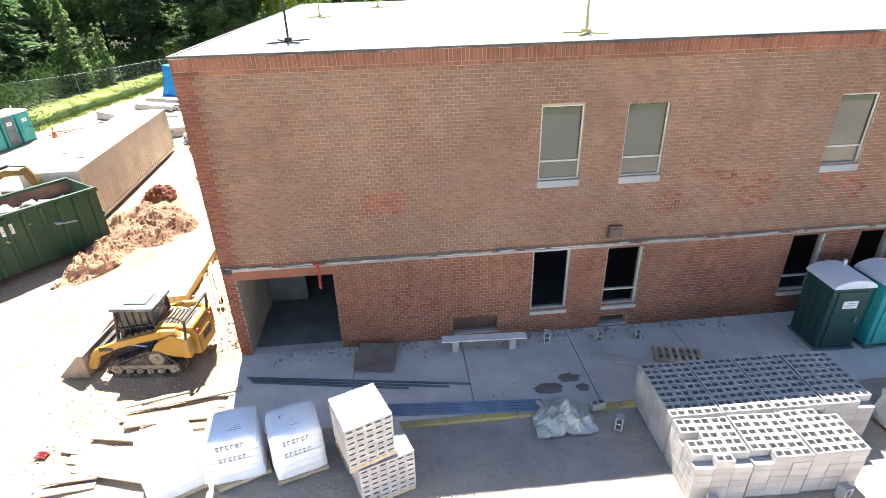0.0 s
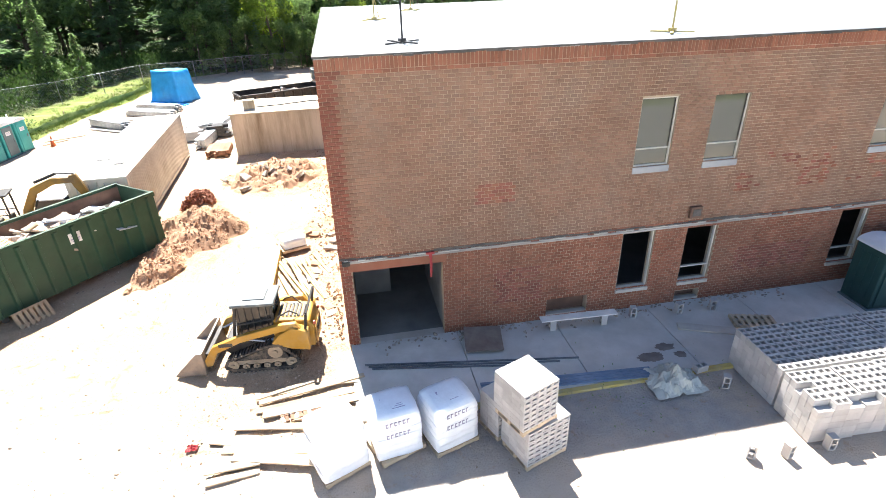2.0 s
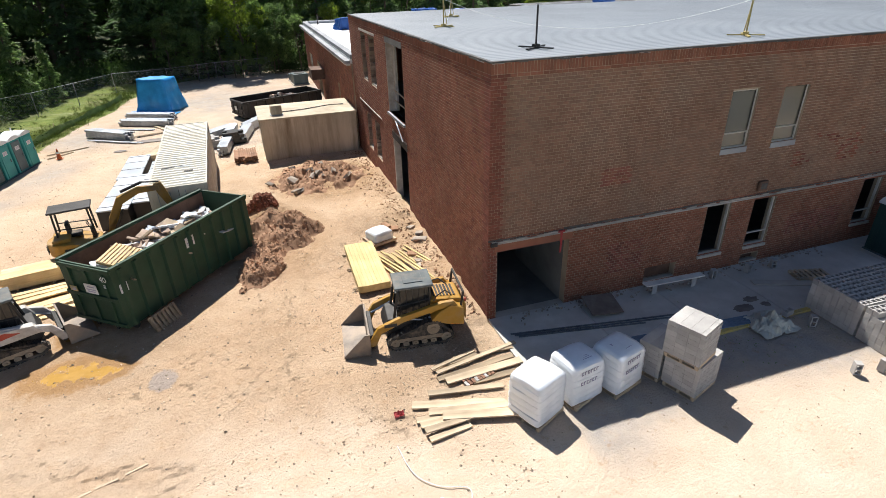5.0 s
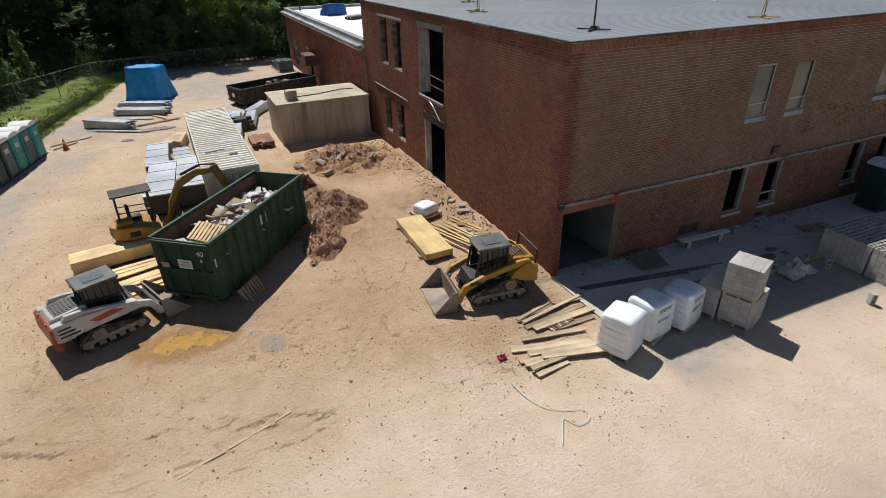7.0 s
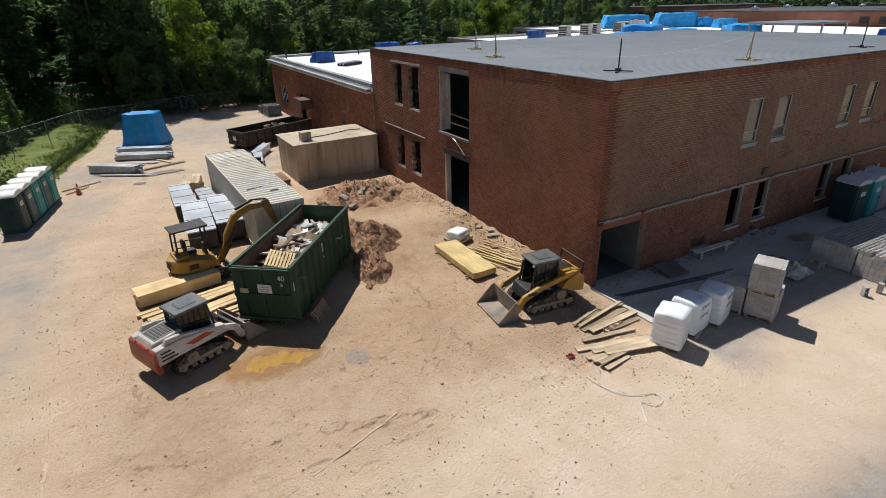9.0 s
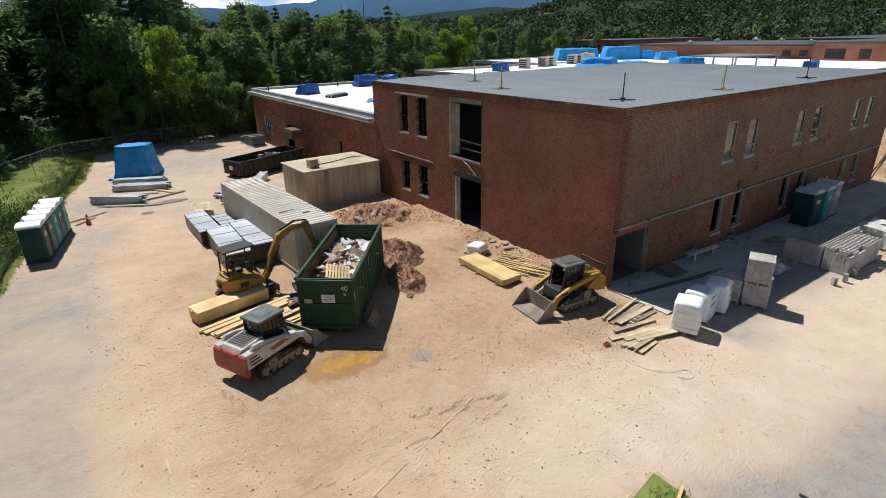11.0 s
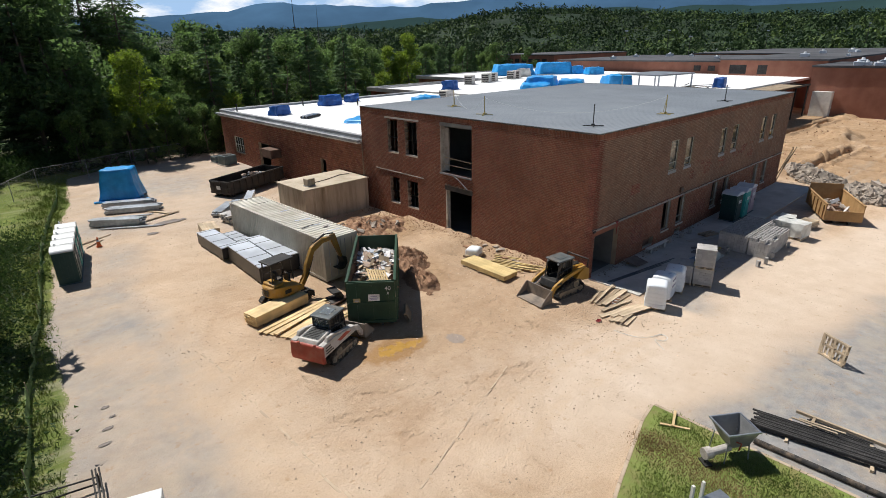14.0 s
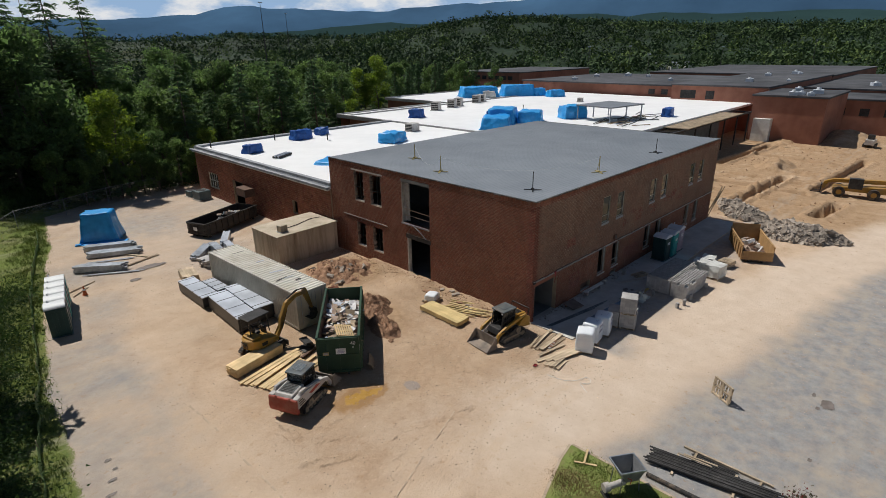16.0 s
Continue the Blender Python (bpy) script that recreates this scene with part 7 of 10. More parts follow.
    box(bm, 1.28, 1.42, -0.72, 0.72, 0.12, 0.62, bev=0.02)
    part("coupler", bm, STEEL_DARK, s)
    for y in (-0.38, 0.38):
        bm = bm_new()
        rod(bm, (0.44, y, 1.9), (0.5, y, 1.9), 0.06, seg=12)
        part("headlight", bm, WHITE_PLASTIC, cab)
    bucket(s, 1.43, 1.85, BUCKET_STEEL)
    return s


loader(pose(-5.62, 12.82, 0.03, 0, 0, 174), YELLOW, YELLOW, YELLOW, "dusty yellow compact track loader with a lowered bucket", False, TRACK_DUST)
loader(pose(-18.15, 16.4, 0.02, 0, 0, 24), MACHINE_WHITE, MACHINE_WHITE, MACHINE_RED, "white and red compact track loader with a dark cab roof", True, TRACK_DUST)


def excavator(at):
    e = thing("mini_excavator", at, "yellow mini excavator with its boom reaching to the dumpster", "excavator")
    for y in (-0.72, 0.72):
        track_unit(e, y, 2.3, 0.45, 0.34, -1.15, STEEL_DARK, raised=False)
    bm = bm_new()
    box(bm, -0.6, 0.6, -0.54, 0.54, 0.3, 0.55, bev=0.03)
    rod(bm, (0, 0, 0.55), (0, 0, 0.68), 0.5, seg=24)
    part("undercarriage", bm, STEEL_DARK, e)
    bm = bm_new()
    box(bm, 1.25, 1.33, -0.9, 0.9, 0.06, 0.42, bev=0.015)
    box(bm, 0.6, 1.25, -0.5, -0.38, 0.25, 0.35)
    box(bm, 0.6, 1.25, 0.38, 0.5, 0.25, 0.35)
    part("dozer_blade", bm, STEEL_DARK, e)
    house = new("house")
    house.parent = e
    house.matrix_basis = pose(0, 0, 0, 0, 0, -4)
    bm = bm_new()
    k = 14
    ring = [(-0.2 + 1.0 * math.cos(a), 0.85 * math.sin(a)) for a in [math.pi / 2 + math.pi * i / k for i in range(k + 1)]] + [(0.75, -0.8), (0.75, 0.8)]
    a = [bm.verts.new((x, y, 0.68)) for x, y in ring]
    b = [bm.verts.new((x, y, 1.25 if x < 0.1 else 0.95)) for x, y in ring]
    n = len(ring)
    bm.faces.new(a[::-1])
    bm.faces.new(b)
    for i in range(n):
        bm.faces.new((a[i], a[(i + 1) % n], b[(i + 1) % n], b[i]))
    bmesh.ops.recalc_face_normals(bm, faces=bm.faces)
    bmesh.ops.bevel(bm, geom=list(bm.edges), offset=0.03, segments=2, affect="EDGES")
    part("upper_body", bm, YELLOW, e)
    bm = bm_new()
    box(bm, -0.95, -0.3, -0.5, 0.5, 1.24, 1.4, bev=0.05)
    part("engine_cover", bm, YELLOW, e)
    bm = bm_new()
    for i in range(6):
        box(bm, -1.215, -1.2, -0.3, 0.3, 0.8 + i * 0.06, 0.83 + i * 0.06)
    part("grille", bm, STEEL_DARK, e)
    bm = bm_new()
    box(bm, -0.55, -0.15, -0.864, -0.85, 0.86, 1.08)
    part("decal", bm, STEEL_DARK, e)
    bm = bm_new()
    for x in (-0.75, 0.6):
        for y in (-0.1, 0.72):
            rod(bm, (x, y, 1.2), (x * 0.93, y, 2.42), 0.04, seg=8)
    for y in (-0.1, 0.72):
        rod(bm, (-0.73, y, 1.7), (0.58, y, 1.6), 0.025, seg=6)
    part("canopy_post", bm, STEEL_DARK, e)
    bm = bm_new()
    box(bm, -0.85, 0.72, -0.2, 0.82, 2.41, 2.5, bev=0.04)
    part("canopy", bm, STEEL_DARK, e, "dark canopy roof")
    bm = bm_new()
    box(bm, -0.35, 0.1, 0.08, 0.55, 1.2, 1.36, bev=0.04)
    box(bm, -0.42, -0.28, 0.08, 0.55, 1.34, 1.85, bev=0.04)
    part("seat", bm, BLACK, e)
    bm = bm_new()
    box(bm, 0.42, 0.55, 0.1, 0.55, 0.95, 1.5, bev=0.02)
    rod(bm, (0.4, 0.2, 1.5), (0.35, 0.2, 1.7), 0.02)
    rod(bm, (0.4, 0.45, 1.5), (0.35, 0.45, 1.7), 0.02)
    part("control_console", bm, BLACK, e)
    # boom, stick, bucket
    by = -0.42
    bm = bm_new()
    prism(bm, [(0.7, 0.75), (0.98, 0.75), (1.25, 1.9), (1.75, 2.75), (2.6, 3.05), (3.4, 2.98), (3.4, 2.78), (2.6, 2.78), (1.9, 2.45), (1.55, 1.75)], by - 0.11, by + 0.11, bev=0.02)
    part("boom", bm, BOOM_YELLOW_SHADED, e)
    bm = bm_new()
    rod(bm, (0.95, by, 0.7), (1.45, by, 1.35), 0.07, seg=10)
    rod(bm, (1.45, by, 1.35), (1.85, by, 2.2), 0.04, seg=8)
    part("boom_cylinder", bm, STEEL_DARK, e)
    bm = bm_new()
    rod(bm, (1.95, by, 2.95), (2.8, by, 3.22), 0.06, seg=10)
    rod(bm, (2.8, by, 3.22), (3.45, by, 3.12), 0.035, seg=8)
    part("stick_cylinder", bm, STEEL_DARK, e)
    bm = bm_new()
    prism(bm, [(3.2, 3.05), (3.5, 3.12), (3.62, 2.8), (3.95, 1.5), (3.82, 1.45), (3.3, 2.6)], by - 0.09, by + 0.09, bev=0.02)
    part("stick", bm, BOOM_YELLOW_SHADED, e)
    bm = bm_new()
    prism(bm, [(3.75, 1.55), (4.05, 1.5), (4.1, 1.1), (3.85, 0.82), (3.5, 0.85), (3.42, 0.95), (3.75, 0.95), (3.9, 1.15)], by - 0.3, by + 0.3)
    part("bucket", bm, STEEL_DARK, e)
    # hydraulic breaker on the ground beside the tracks
    return e


excavator(pose(-17.3, 22.65, 0.02, 0, 0, 10))
brk = thing("bucket_attachment", pose(-15.6, 20.95, 0, 0, 0, -8), "spare steel digging bucket lying on the dirt", "bucket")
bm = bm_new()
prism(bm, [(0, 0), (0.6, 0.02), (0.75, 0.3), (0.6, 0.6), (0.15, 0.62), (0.1, 0.56), (0.52, 0.5), (0.62, 0.3), (0.5, 0.1), (0, 0.06)], -0.45, 0.45)
part("shell", bm, STEEL_DARK, brk)
for k in range(4):
    bm = bm_new()
    box(bm, -0.12, 0.0, -0.42 + k * 0.26, -0.36 + k * 0.26, 0.01, 0.05)
    part("tooth", bm, STEEL_DARK, brk)
beam = thing("steel_beam", pose(-15.2, 20.3, 0, 0, 0, 20), "rusty steel beam on the dirt by the dumpster", "beam")
bm = bm_new()
box(bm, -1.0, 1.4, -0.08, 0.08, 0.0, 0.03)
box(bm, -1.0, 1.4, -0.015, 0.015, 0.031, 0.17)
box(bm, -1.0, 1.4, -0.08, 0.08, 0.171, 0.2)
part("section", bm, RUST, beam)


def telehandler(at):
    t = thing("telehandler", at, "yellow telescopic handler parked in the excavation", "telehandler")
    for x in (-1.7, 1.7):
        for y in (-1.0, 1.0):
            bm = bm_new()
            rod(bm, (x, y - 0.2, 0.62), (x, y + 0.2, 0.62), 0.62, seg=20)
            w = part("wheel", bm, BLACK, t)
            bm = bm_new()
            rod(bm, (x, y - 0.22, 0.62), (x, y + 0.22, 0.62), 0.3, seg=14)
            part("rim", bm, YELLOW, w)
    bm = bm_new()
    prism(bm, [(-2.9, 0.7), (-2.9, 1.5), (-1.0, 1.35), (2.4, 1.1), (2.4, 0.7)], -0.75, 0.75, bev=0.05)
    part("chassis", bm, YELLOW, t)
    bm = bm_new()
    box(bm, -0.5, 0.9, 0.3, 1.05, 1.1, 2.35, bev=0.06)
    part("cab", bm, STEEL_DARK, t)
    bm = bm_new()
    prism(bm, [(-2.8, 1.75), (-2.7, 2.25), (2.6, 1.95), (2.6, 1.55)], -0.4, 0.15, bev=0.03)
    part("boom", bm, YELLOW, t)
    bm = bm_new()
    prism(bm, [(2.55, 1.9), (3.3, 1.55), (3.5, 0.7), (3.2, 0.7), (2.9, 1.4), (2.5, 1.5)], -0.35, 0.1, bev=0.03)
    part("boom_head", bm, YELLOW, t)
    bm = bm_new()
    box(bm, 3.5, 3.6, -0.75, 0.5, 0.2, 1.25)
    part("fork_carriage", bm, STEEL_DARK, t)
    for y in (-0.6, 0.25):
        bm = bm_new()
        box(bm, 3.61, 4.6, y, y + 0.12, 0.2, 0.26)
        part("fork", bm, STEEL_DARK, t)
    return t


telehandler(pose(50.0, 2.6, ground_z(50, 2.6), 0, 0, 100))
far_m = thing("far_loader", pose(91.5, 6.8, ground_z(91.5, 6.8)), "small pale loader on the far earthworks", "loader")
bm = bm_new()
box(bm, -1.2, 1.2, -0.7, 0.7, 0.5, 1.4, bev=0.05)
part("body", bm, MACHINE_WHITE, far_m)
bm = bm_new()
box(bm, -0.6, 0.4, -0.5, 0.5, 1.4, 2.2, bev=0.05)
part("cab", bm, STEEL_DARK, far_m)
for y in (-0.8, 0.8):
    bm = bm_new()
    box(bm, -1.1, 1.1, y - 0.18, y + 0.18, 0, 0.7, bev=0.15)
    part("track", bm, BLACK, far_m)


# ---- portable toilets ----
def toilet(at, shell, door, label, group, roof=WHITE_PLASTIC):
    t = thing("portable_toilet", at, label, "toilet", group)
    bm = bm_new()
    box(bm, -0.56, 0.56, -0.56, 0.56, 0.06, 2.06, bev=0.04)
    b = part("cabin", bm, shell, t)
    for s in (-1, 1):
        for k in range(3):
            bm = bm_new()
            box(bm, -0.4 + k * 0.28, -0.24 + k * 0.28, min(s * 0.562, s * 0.585), max(s * 0.562, s * 0.585), 0.3, 1.85, bev=0.008)
            part("wall_rib", bm, shell, b)
    bm = bm_new()
    box(bm, 0.563, 0.6, -0.42, 0.42, 0.14, 1.96, bev=0.015)
    d = part("door", bm, door, t)
    bm = bm_new()
    box(bm, 0.601, 0.64, 0.26, 0.32, 0.95, 1.15, bev=0.01)
    part("latch", bm, GREY_PLASTIC, d)
    placard(d, Matrix(((0, 0, 1, 0.602), (1, 0, 0, 0.0), (0, 1, 0, 1.55), (0, 0, 0, 1))), 0.42, 0.24, SIGN_WHITE)
    bm = bm_new()
    k = 10
    prof = [(0.62 * math.cos(math.pi * i / k), 0.26 * math.sin(math.pi * i / k)) for i in range(k + 1)]
    prism(bm, [(x, z) for x, z in prof], -0.6, 0.6, Matrix.Translation((0, 0, 2.06)) @ Matrix.Rotation(math.pi / 2, 4, "Z"), bev=0.02)
    r_ = part("roof", bm, roof, t, "pale domed roof")
    bm = bm_new()
    rod(bm, (-0.35, 0.3, 2.2), (-0.35, 0.3, 2.45), 0.05)
    part("vent_pipe", bm, roof, t)
    bm = bm_new()
    box(bm, -0.6, 0.62, -0.6, 0.6, 0, 0.058, bev=0.01)
    part("skid_base", bm, GREY_PLASTIC, t)
    return t


row_cols = [(DARK_GREEN_PLASTIC, DARK_GREEN_PLASTIC, "dark green"), (DARK_GREEN_PLASTIC, GREY_PLASTIC, "dark slate-green"), (TEAL, TEAL, "teal"), (TEAL, GREY_PLASTIC, "teal and slate"), (TEAL, TEAL, "teal")]
for k, (a, b, nm) in enumerate(row_cols):
    toilet(pose(-25.55 + 0.255 * k, 34.6 + 1.27 * k, 0.02, 0, 0, -11), a, b, f"{nm} portable toilet in a row beside the verge", "toilets by the verge")
toilet(pose(14.3, 11.1, 0.09, 0, 0, -92), DARK_GREEN_PLASTIC, DARK_GREEN_PLASTIC, "dark green portable toilet against the brick wall", "toilets by the wall", WRAP_GREY)
toilet(pose(15.75, 11.05, 0.09, 0, 0, -88), TEAL, TEAL, "teal portable toilet against the brick wall", "toilets by the wall", WRAP_GREY)
LILAC = mat("lilac_plastic", (0.34, 0.28, 0.34), (0.42, 0.36, 0.42), 2.0, 0.5, bump=0.03)
toilet(pose(17.4, 11.2, 0.09, 0, 0, -90), LILAC, LILAC, "faded lilac portable toilet against the brick wall", "toilets by the wall", WRAP_GREY)

# ---- pallets, bags and blocks in front of the wall ----
def pallet_parts(parent, w=1.15, d=1.05, m=None, material=WOOD_OLD):
    for k in range(3):
        bm = bm_new()
        y = -d / 2 + k * (d - 0.09) / 2
        box(bm, -w / 2, w / 2, y, y + 0.09, 0.02, 0.11)
        part("runner", bm, material, parent, at=m)
    for k in range(7):
        bm = bm_new()
        x = -w / 2 + k * (w - 0.1) / 6
        box(bm, x, x + 0.1, -d / 2, d / 2, 0.111, 0.13)
        part("deck_board", bm, material, parent, at=m)
    for k in range(3):
        bm = bm_new()
        x = -w / 2 + k * (w - 0.1) / 2
        box(bm, x, x + 0.1, -d / 2, d / 2, 0.0, 0.019)
        part("bottom_board", bm, material, parent, at=m)


def wrapped_bags(at, w, d, h, label, printed, seed, pal_rot=0.0):
    p_ = thing("pallet", at @ pose(0, 0, 0, 0, 0, pal_rot), "weathered wooden pallet under wrapped bags", "pallet", "pallets of bags")
    pallet_parts(p_)
    b = thing("bag_stack", at @ pose(0, 0, 0.132), label, "wrapped bags", "stacks of bags")
    layers = 6
    for k in range(layers):
        bm = bm_new()
        made = bmesh.ops.create_cube(bm, size=1.0)["verts"]
        lh = h / layers
        for v in made:
            v.co = Vector((v.co.x * w, v.co.y * d, (v.co.z + 0.5) * (lh + 0.02)))
        bmesh.ops.subdivide_edges(bm, edges=bm.edges, cuts=6, use_grid_fill=True)
        rr = random.Random(seed + k)
        ox, oy = rr.uniform(-0.009, 0.009), rr.uniform(-0.009, 0.009)
        for v in bm.verts:
            q = v.co.z / lh
            belly = 1 + 0.014 * math.sin(math.pi * max(0, min(1, q)))
            v.co.x, v.co.y = v.co.x * belly + ox, v.co.y * belly + oy
            cx, cy = abs(v.co.x) / (w / 2), abs(v.co.y) / (d / 2)
            far = math.hypot(max(0, cx - 0.62), max(0, cy - 0.62)) / 0.38
            if far > 1.0:
                v.co.x *= 1 - 0.09 * min(1, far - 1) * (1 if cx > 0.62 else 0)
                v.co.y *= 1 - 0.09 * min(1, far - 1) * (1 if cy > 0.62 else 0)
            if k >= layers - 2:
                lift = (k + max(0, min(1, q)) - layers + 2) / 2
                edge_ = max(cx, cy)
                v.co.z -= 0.06 * lift * lift * edge_ ** 4 + 0.04 * lift * (cx * cy) ** 2
                v.co.x *= 1 - 0.05 * lift * lift
                v.co.y *= 1 - 0.05 * lift * lift
            v.co += noise.noise_vector(v.co * 3.1 + Vector((seed, k * 1.1, 0))) * 0.022
        part("bag_layer", bm, BAG_WHITE, b, smooth=True, at=pose(0, 0, k * lh))
    if printed:
        # the printed trade mark on the film, as plain strokes
        for z in (h * 0.56, h * 0.84):
            bm = bm_new()
            for q in range(6):
                x = -0.3 + q * 0.1
                box(bm, x, x + 0.018, -d * 0.515 - 0.004, -d * 0.515 + 0.01, z - 0.055, z + 0.055)
                box(bm, x, x + 0.06, -d * 0.515 - 0.004, -d * 0.515 + 0.01, z + 0.035, z + 0.055)
                if q % 2 == 0:
                    box(bm, x, x + 0.06, -d * 0.515 - 0.004, -d * 0.515 + 0.01, z - 0.055, z - 0.036)
            part("print", bm, INK, b)
        bm = bm_new()
        for q in range(6):
            box(bm, -0.26 + q * 0.09, -0.2 + q * 0.09, 0.05, 0.14, h - 0.02, h + 0.018)
        for q in range(3):
            box(bm, -0.1 + 0.02 * q, 0.2 + 0.03 * q, -0.14 - 0.06 * q, -0.125 - 0.06 * q, h - 0.02, h + 0.018)
        part("print", bm, INK, b)
    return b


random.seed(14)
wrapped_bags(pose(-3.42, 8.1, 0.02, 0, 0, 24), 1.14, 1.06, 1.28, "white shrink-wrapped stack of bags on a pallet in the sun", False, 1, 2)
wrapped_bags(pose(-2.05, 8.38, 0.02, 0, 0, 10), 1.12, 1.04, 1.24, "white wrapped bags with printed film on a skewed pallet", True, 20, 12)
wrapped_bags(pose(-0.72, 8.38, 0.02, 0, 0, 18), 1.14, 1.04, 1.24, "white wrapped bags with printed film beside the blocks", True, 40, 0)

HB_L, HB_W, HB_H = 0.39, 0.19, 0.19


def hollow_block_mesh():
    """Two-cell concrete block."""
    bm = bm_new()
    t, g = 0.034, 0.0
    xs_ = [0, t, HB_L / 2 - t / 2, HB_L / 2 + t / 2, HB_L - t, HB_L]
    ys_ = [0, t, HB_W - t, HB_W]
    hole = {(1, 1), (3, 1)}
    vid = {}

    def V(i, j, k):
        if (i, j, k) not in vid:
            vid[(i, j, k)] = bm.verts.new((xs_[i], ys_[j], k * HB_H))
        return vid[(i, j, k)]

    for i in range(5):
        for j in range(3):
            if (i, j) in hole:
                for a, b in (((i, j), (i + 1, j)), ((i + 1, j), (i + 1, j + 1)), ((i + 1, j + 1), (i, j + 1)), ((i, j + 1), (i, j))):
                    bm.faces.new((V(*a, 0), V(*b, 0), V(*b, 1), V(*a, 1)))
                continue
            bm.faces.new((V(i, j, 1), V(i + 1, j, 1), V(i + 1, j + 1, 1), V(i, j + 1, 1)))
            bm.faces.new((V(i, j + 1, 0), V(i + 1, j + 1, 0), V(i + 1, j, 0), V(i, j, 0)))
    for i in range(5):
        bm.faces.new((V(i, 0, 0), V(i + 1, 0, 0), V(i + 1, 0, 1), V(i, 0, 1)))
        bm.faces.new((V(i + 1, 3, 0), V(i, 3, 0), V(i, 3, 1), V(i + 1, 3, 1)))
    for j in range(3):
        bm.faces.new((V(0, j + 1, 0), V(0, j, 0), V(0, j, 1), V(0, j + 1, 1)))
        bm.faces.new((V(5, j, 0), V(5, j + 1, 0), V(5, j + 1, 1), V(5, j, 1)))
    bmesh.ops.recalc_face_normals(bm, faces=bm.faces)
    me = bpy.data.meshes.new("block")
    bm.to_mesh(me)
    bm.free()
    me.materials.append(BLOCK)
    return me


BLOCK_ME = hollow_block_mesh()


def block_pack(at, cols, rows, layers, label, skip_top=(), lift=0.0):
    """A cube of hollow blocks: whole lower courses joined, the top course block by block."""
    p_ = thing("block_pack", at, label, "concrete blocks", "packs of blocks")
    v, f = [], []
    px_, py_ = 0.4, 0.2
    for k in range(layers - 1):
        for i in range(cols):
            for j in range(rows):
                edge = i in (0, cols - 1) or j in (0, rows - 1)
                if not edge and k < layers - 2:
                    continue
                x, y, z = i * px_ + rnd(-0.004, 0.004), j * py_ + rnd(-0.004, 0.004), k * 0.195 + lift
                q = len(v)
                for dz in (0, HB_H):
                    v += [(x, y, z + dz), (x + HB_L, y, z + dz), (x + HB_L, y + HB_W, z + dz), (x, y + HB_W, z + dz)]
                f += [(q, q + 1, q + 5, q + 4), (q + 1, q + 2, q + 6, q + 5), (q + 2, q + 3, q + 7, q + 6), (q + 3, q, q + 4, q + 7), (q + 4, q + 5, q + 6, q + 7), (q + 3, q + 2, q + 1, q)]
    low = tagged(new("block_core", mesh_np("block_core", v, f, [BLOCK_I])), kind="stuff")
    low.parent = p_
    for i in range(cols):
        for j in range(rows):
            if (i, j) in skip_top:
                continue
            o = new("block", BLOCK_ME)
            o.parent = p_
            o.matrix_basis = pose(i * px_ + rnd(-0.006, 0.006), j * py_ + rnd(-0.006, 0.006), (layers - 1) * 0.195 + lift, 0, 0, rnd(-0.7, 0.7))
    return p_


random.seed(17)
for k in range(4):
    block_pack(pose(7.72 + 1.225 * k, 7.55 - 0.02 * k, 0.03, 0, 0, rnd(-1, 1) - 1.5), 3, 9, 6, "pack of hollow grey concrete blocks, half in shade", {(2, 0)} if k == 3 else ())
for k in range(3):
    block_pack(pose(7.66 + 1.25 * k, 6.28 - 0.03 * k, 0.03, 0, 0, rnd(-1.5, 1.5) - 2), 3, 6, 6, "pack of hollow grey concrete blocks with gaps in its top course", {0: {(0, 0), (0, 3), (2, 0)}, 1: {(0, 0)}, 2: {(2, 5)}}[k])


def slotted_cube(at, cols, rows, layers, label, top_whole=True):
    """A cube of stacked blocks laid so that their ribbed ends face the yard."""
    p_ = thing("block_cube", at, label, "concrete blocks", "cubes of blocks")
    w, d, h = cols * 0.2, rows * 0.31, 0.148
    for k in range(layers):
        for i in range(rows):
            bm = bm_new()
            box(bm, 0.002, w - 0.004, 0.12 + i * 0.3 + 0.002, 0.12 + (i + 1) * 0.3 - 0.003, k * h + 0.002, (k + 1) * h - 0.002)
            part("course", bm, BLOCK, p_)
    # front row with cores showing
    for k in range(layers):
        for i in range(cols):
            o = new("end_block", SLOT_ME)
            o.parent = p_
            o.matrix_basis = pose(i * 0.2 + rnd(-0.003, 0.003), rnd(-0.003, 0.004), k * h)
    return p_


def slot_mesh():
    bm = bm_new()
    w, h, d, a, b = 0.197, 0.145, 0.116, 0.035, 0.05
    for x0, x1, z0, z1 in ((0, w, 0, b), (0, w, h - b, h), (0, a, b, h - b), (w - a, w, b, h - b)):
        box(bm, x0, x1, 0, d, z0, z1)
    me = bpy.data.meshes.new("end_block")
    bm.to_mesh(me)
    bm.free()
    me.materials.append(BLOCK)
    return me


SLOT_ME = slot_mesh()


def cube_pallet(at, w, d):
    p_ = thing("pallet", at, "wooden pallet under concrete blocks", "pallet", "pallets of blocks")
    pallet_parts(p_, w, d, pose(w / 2, d / 2, 0))


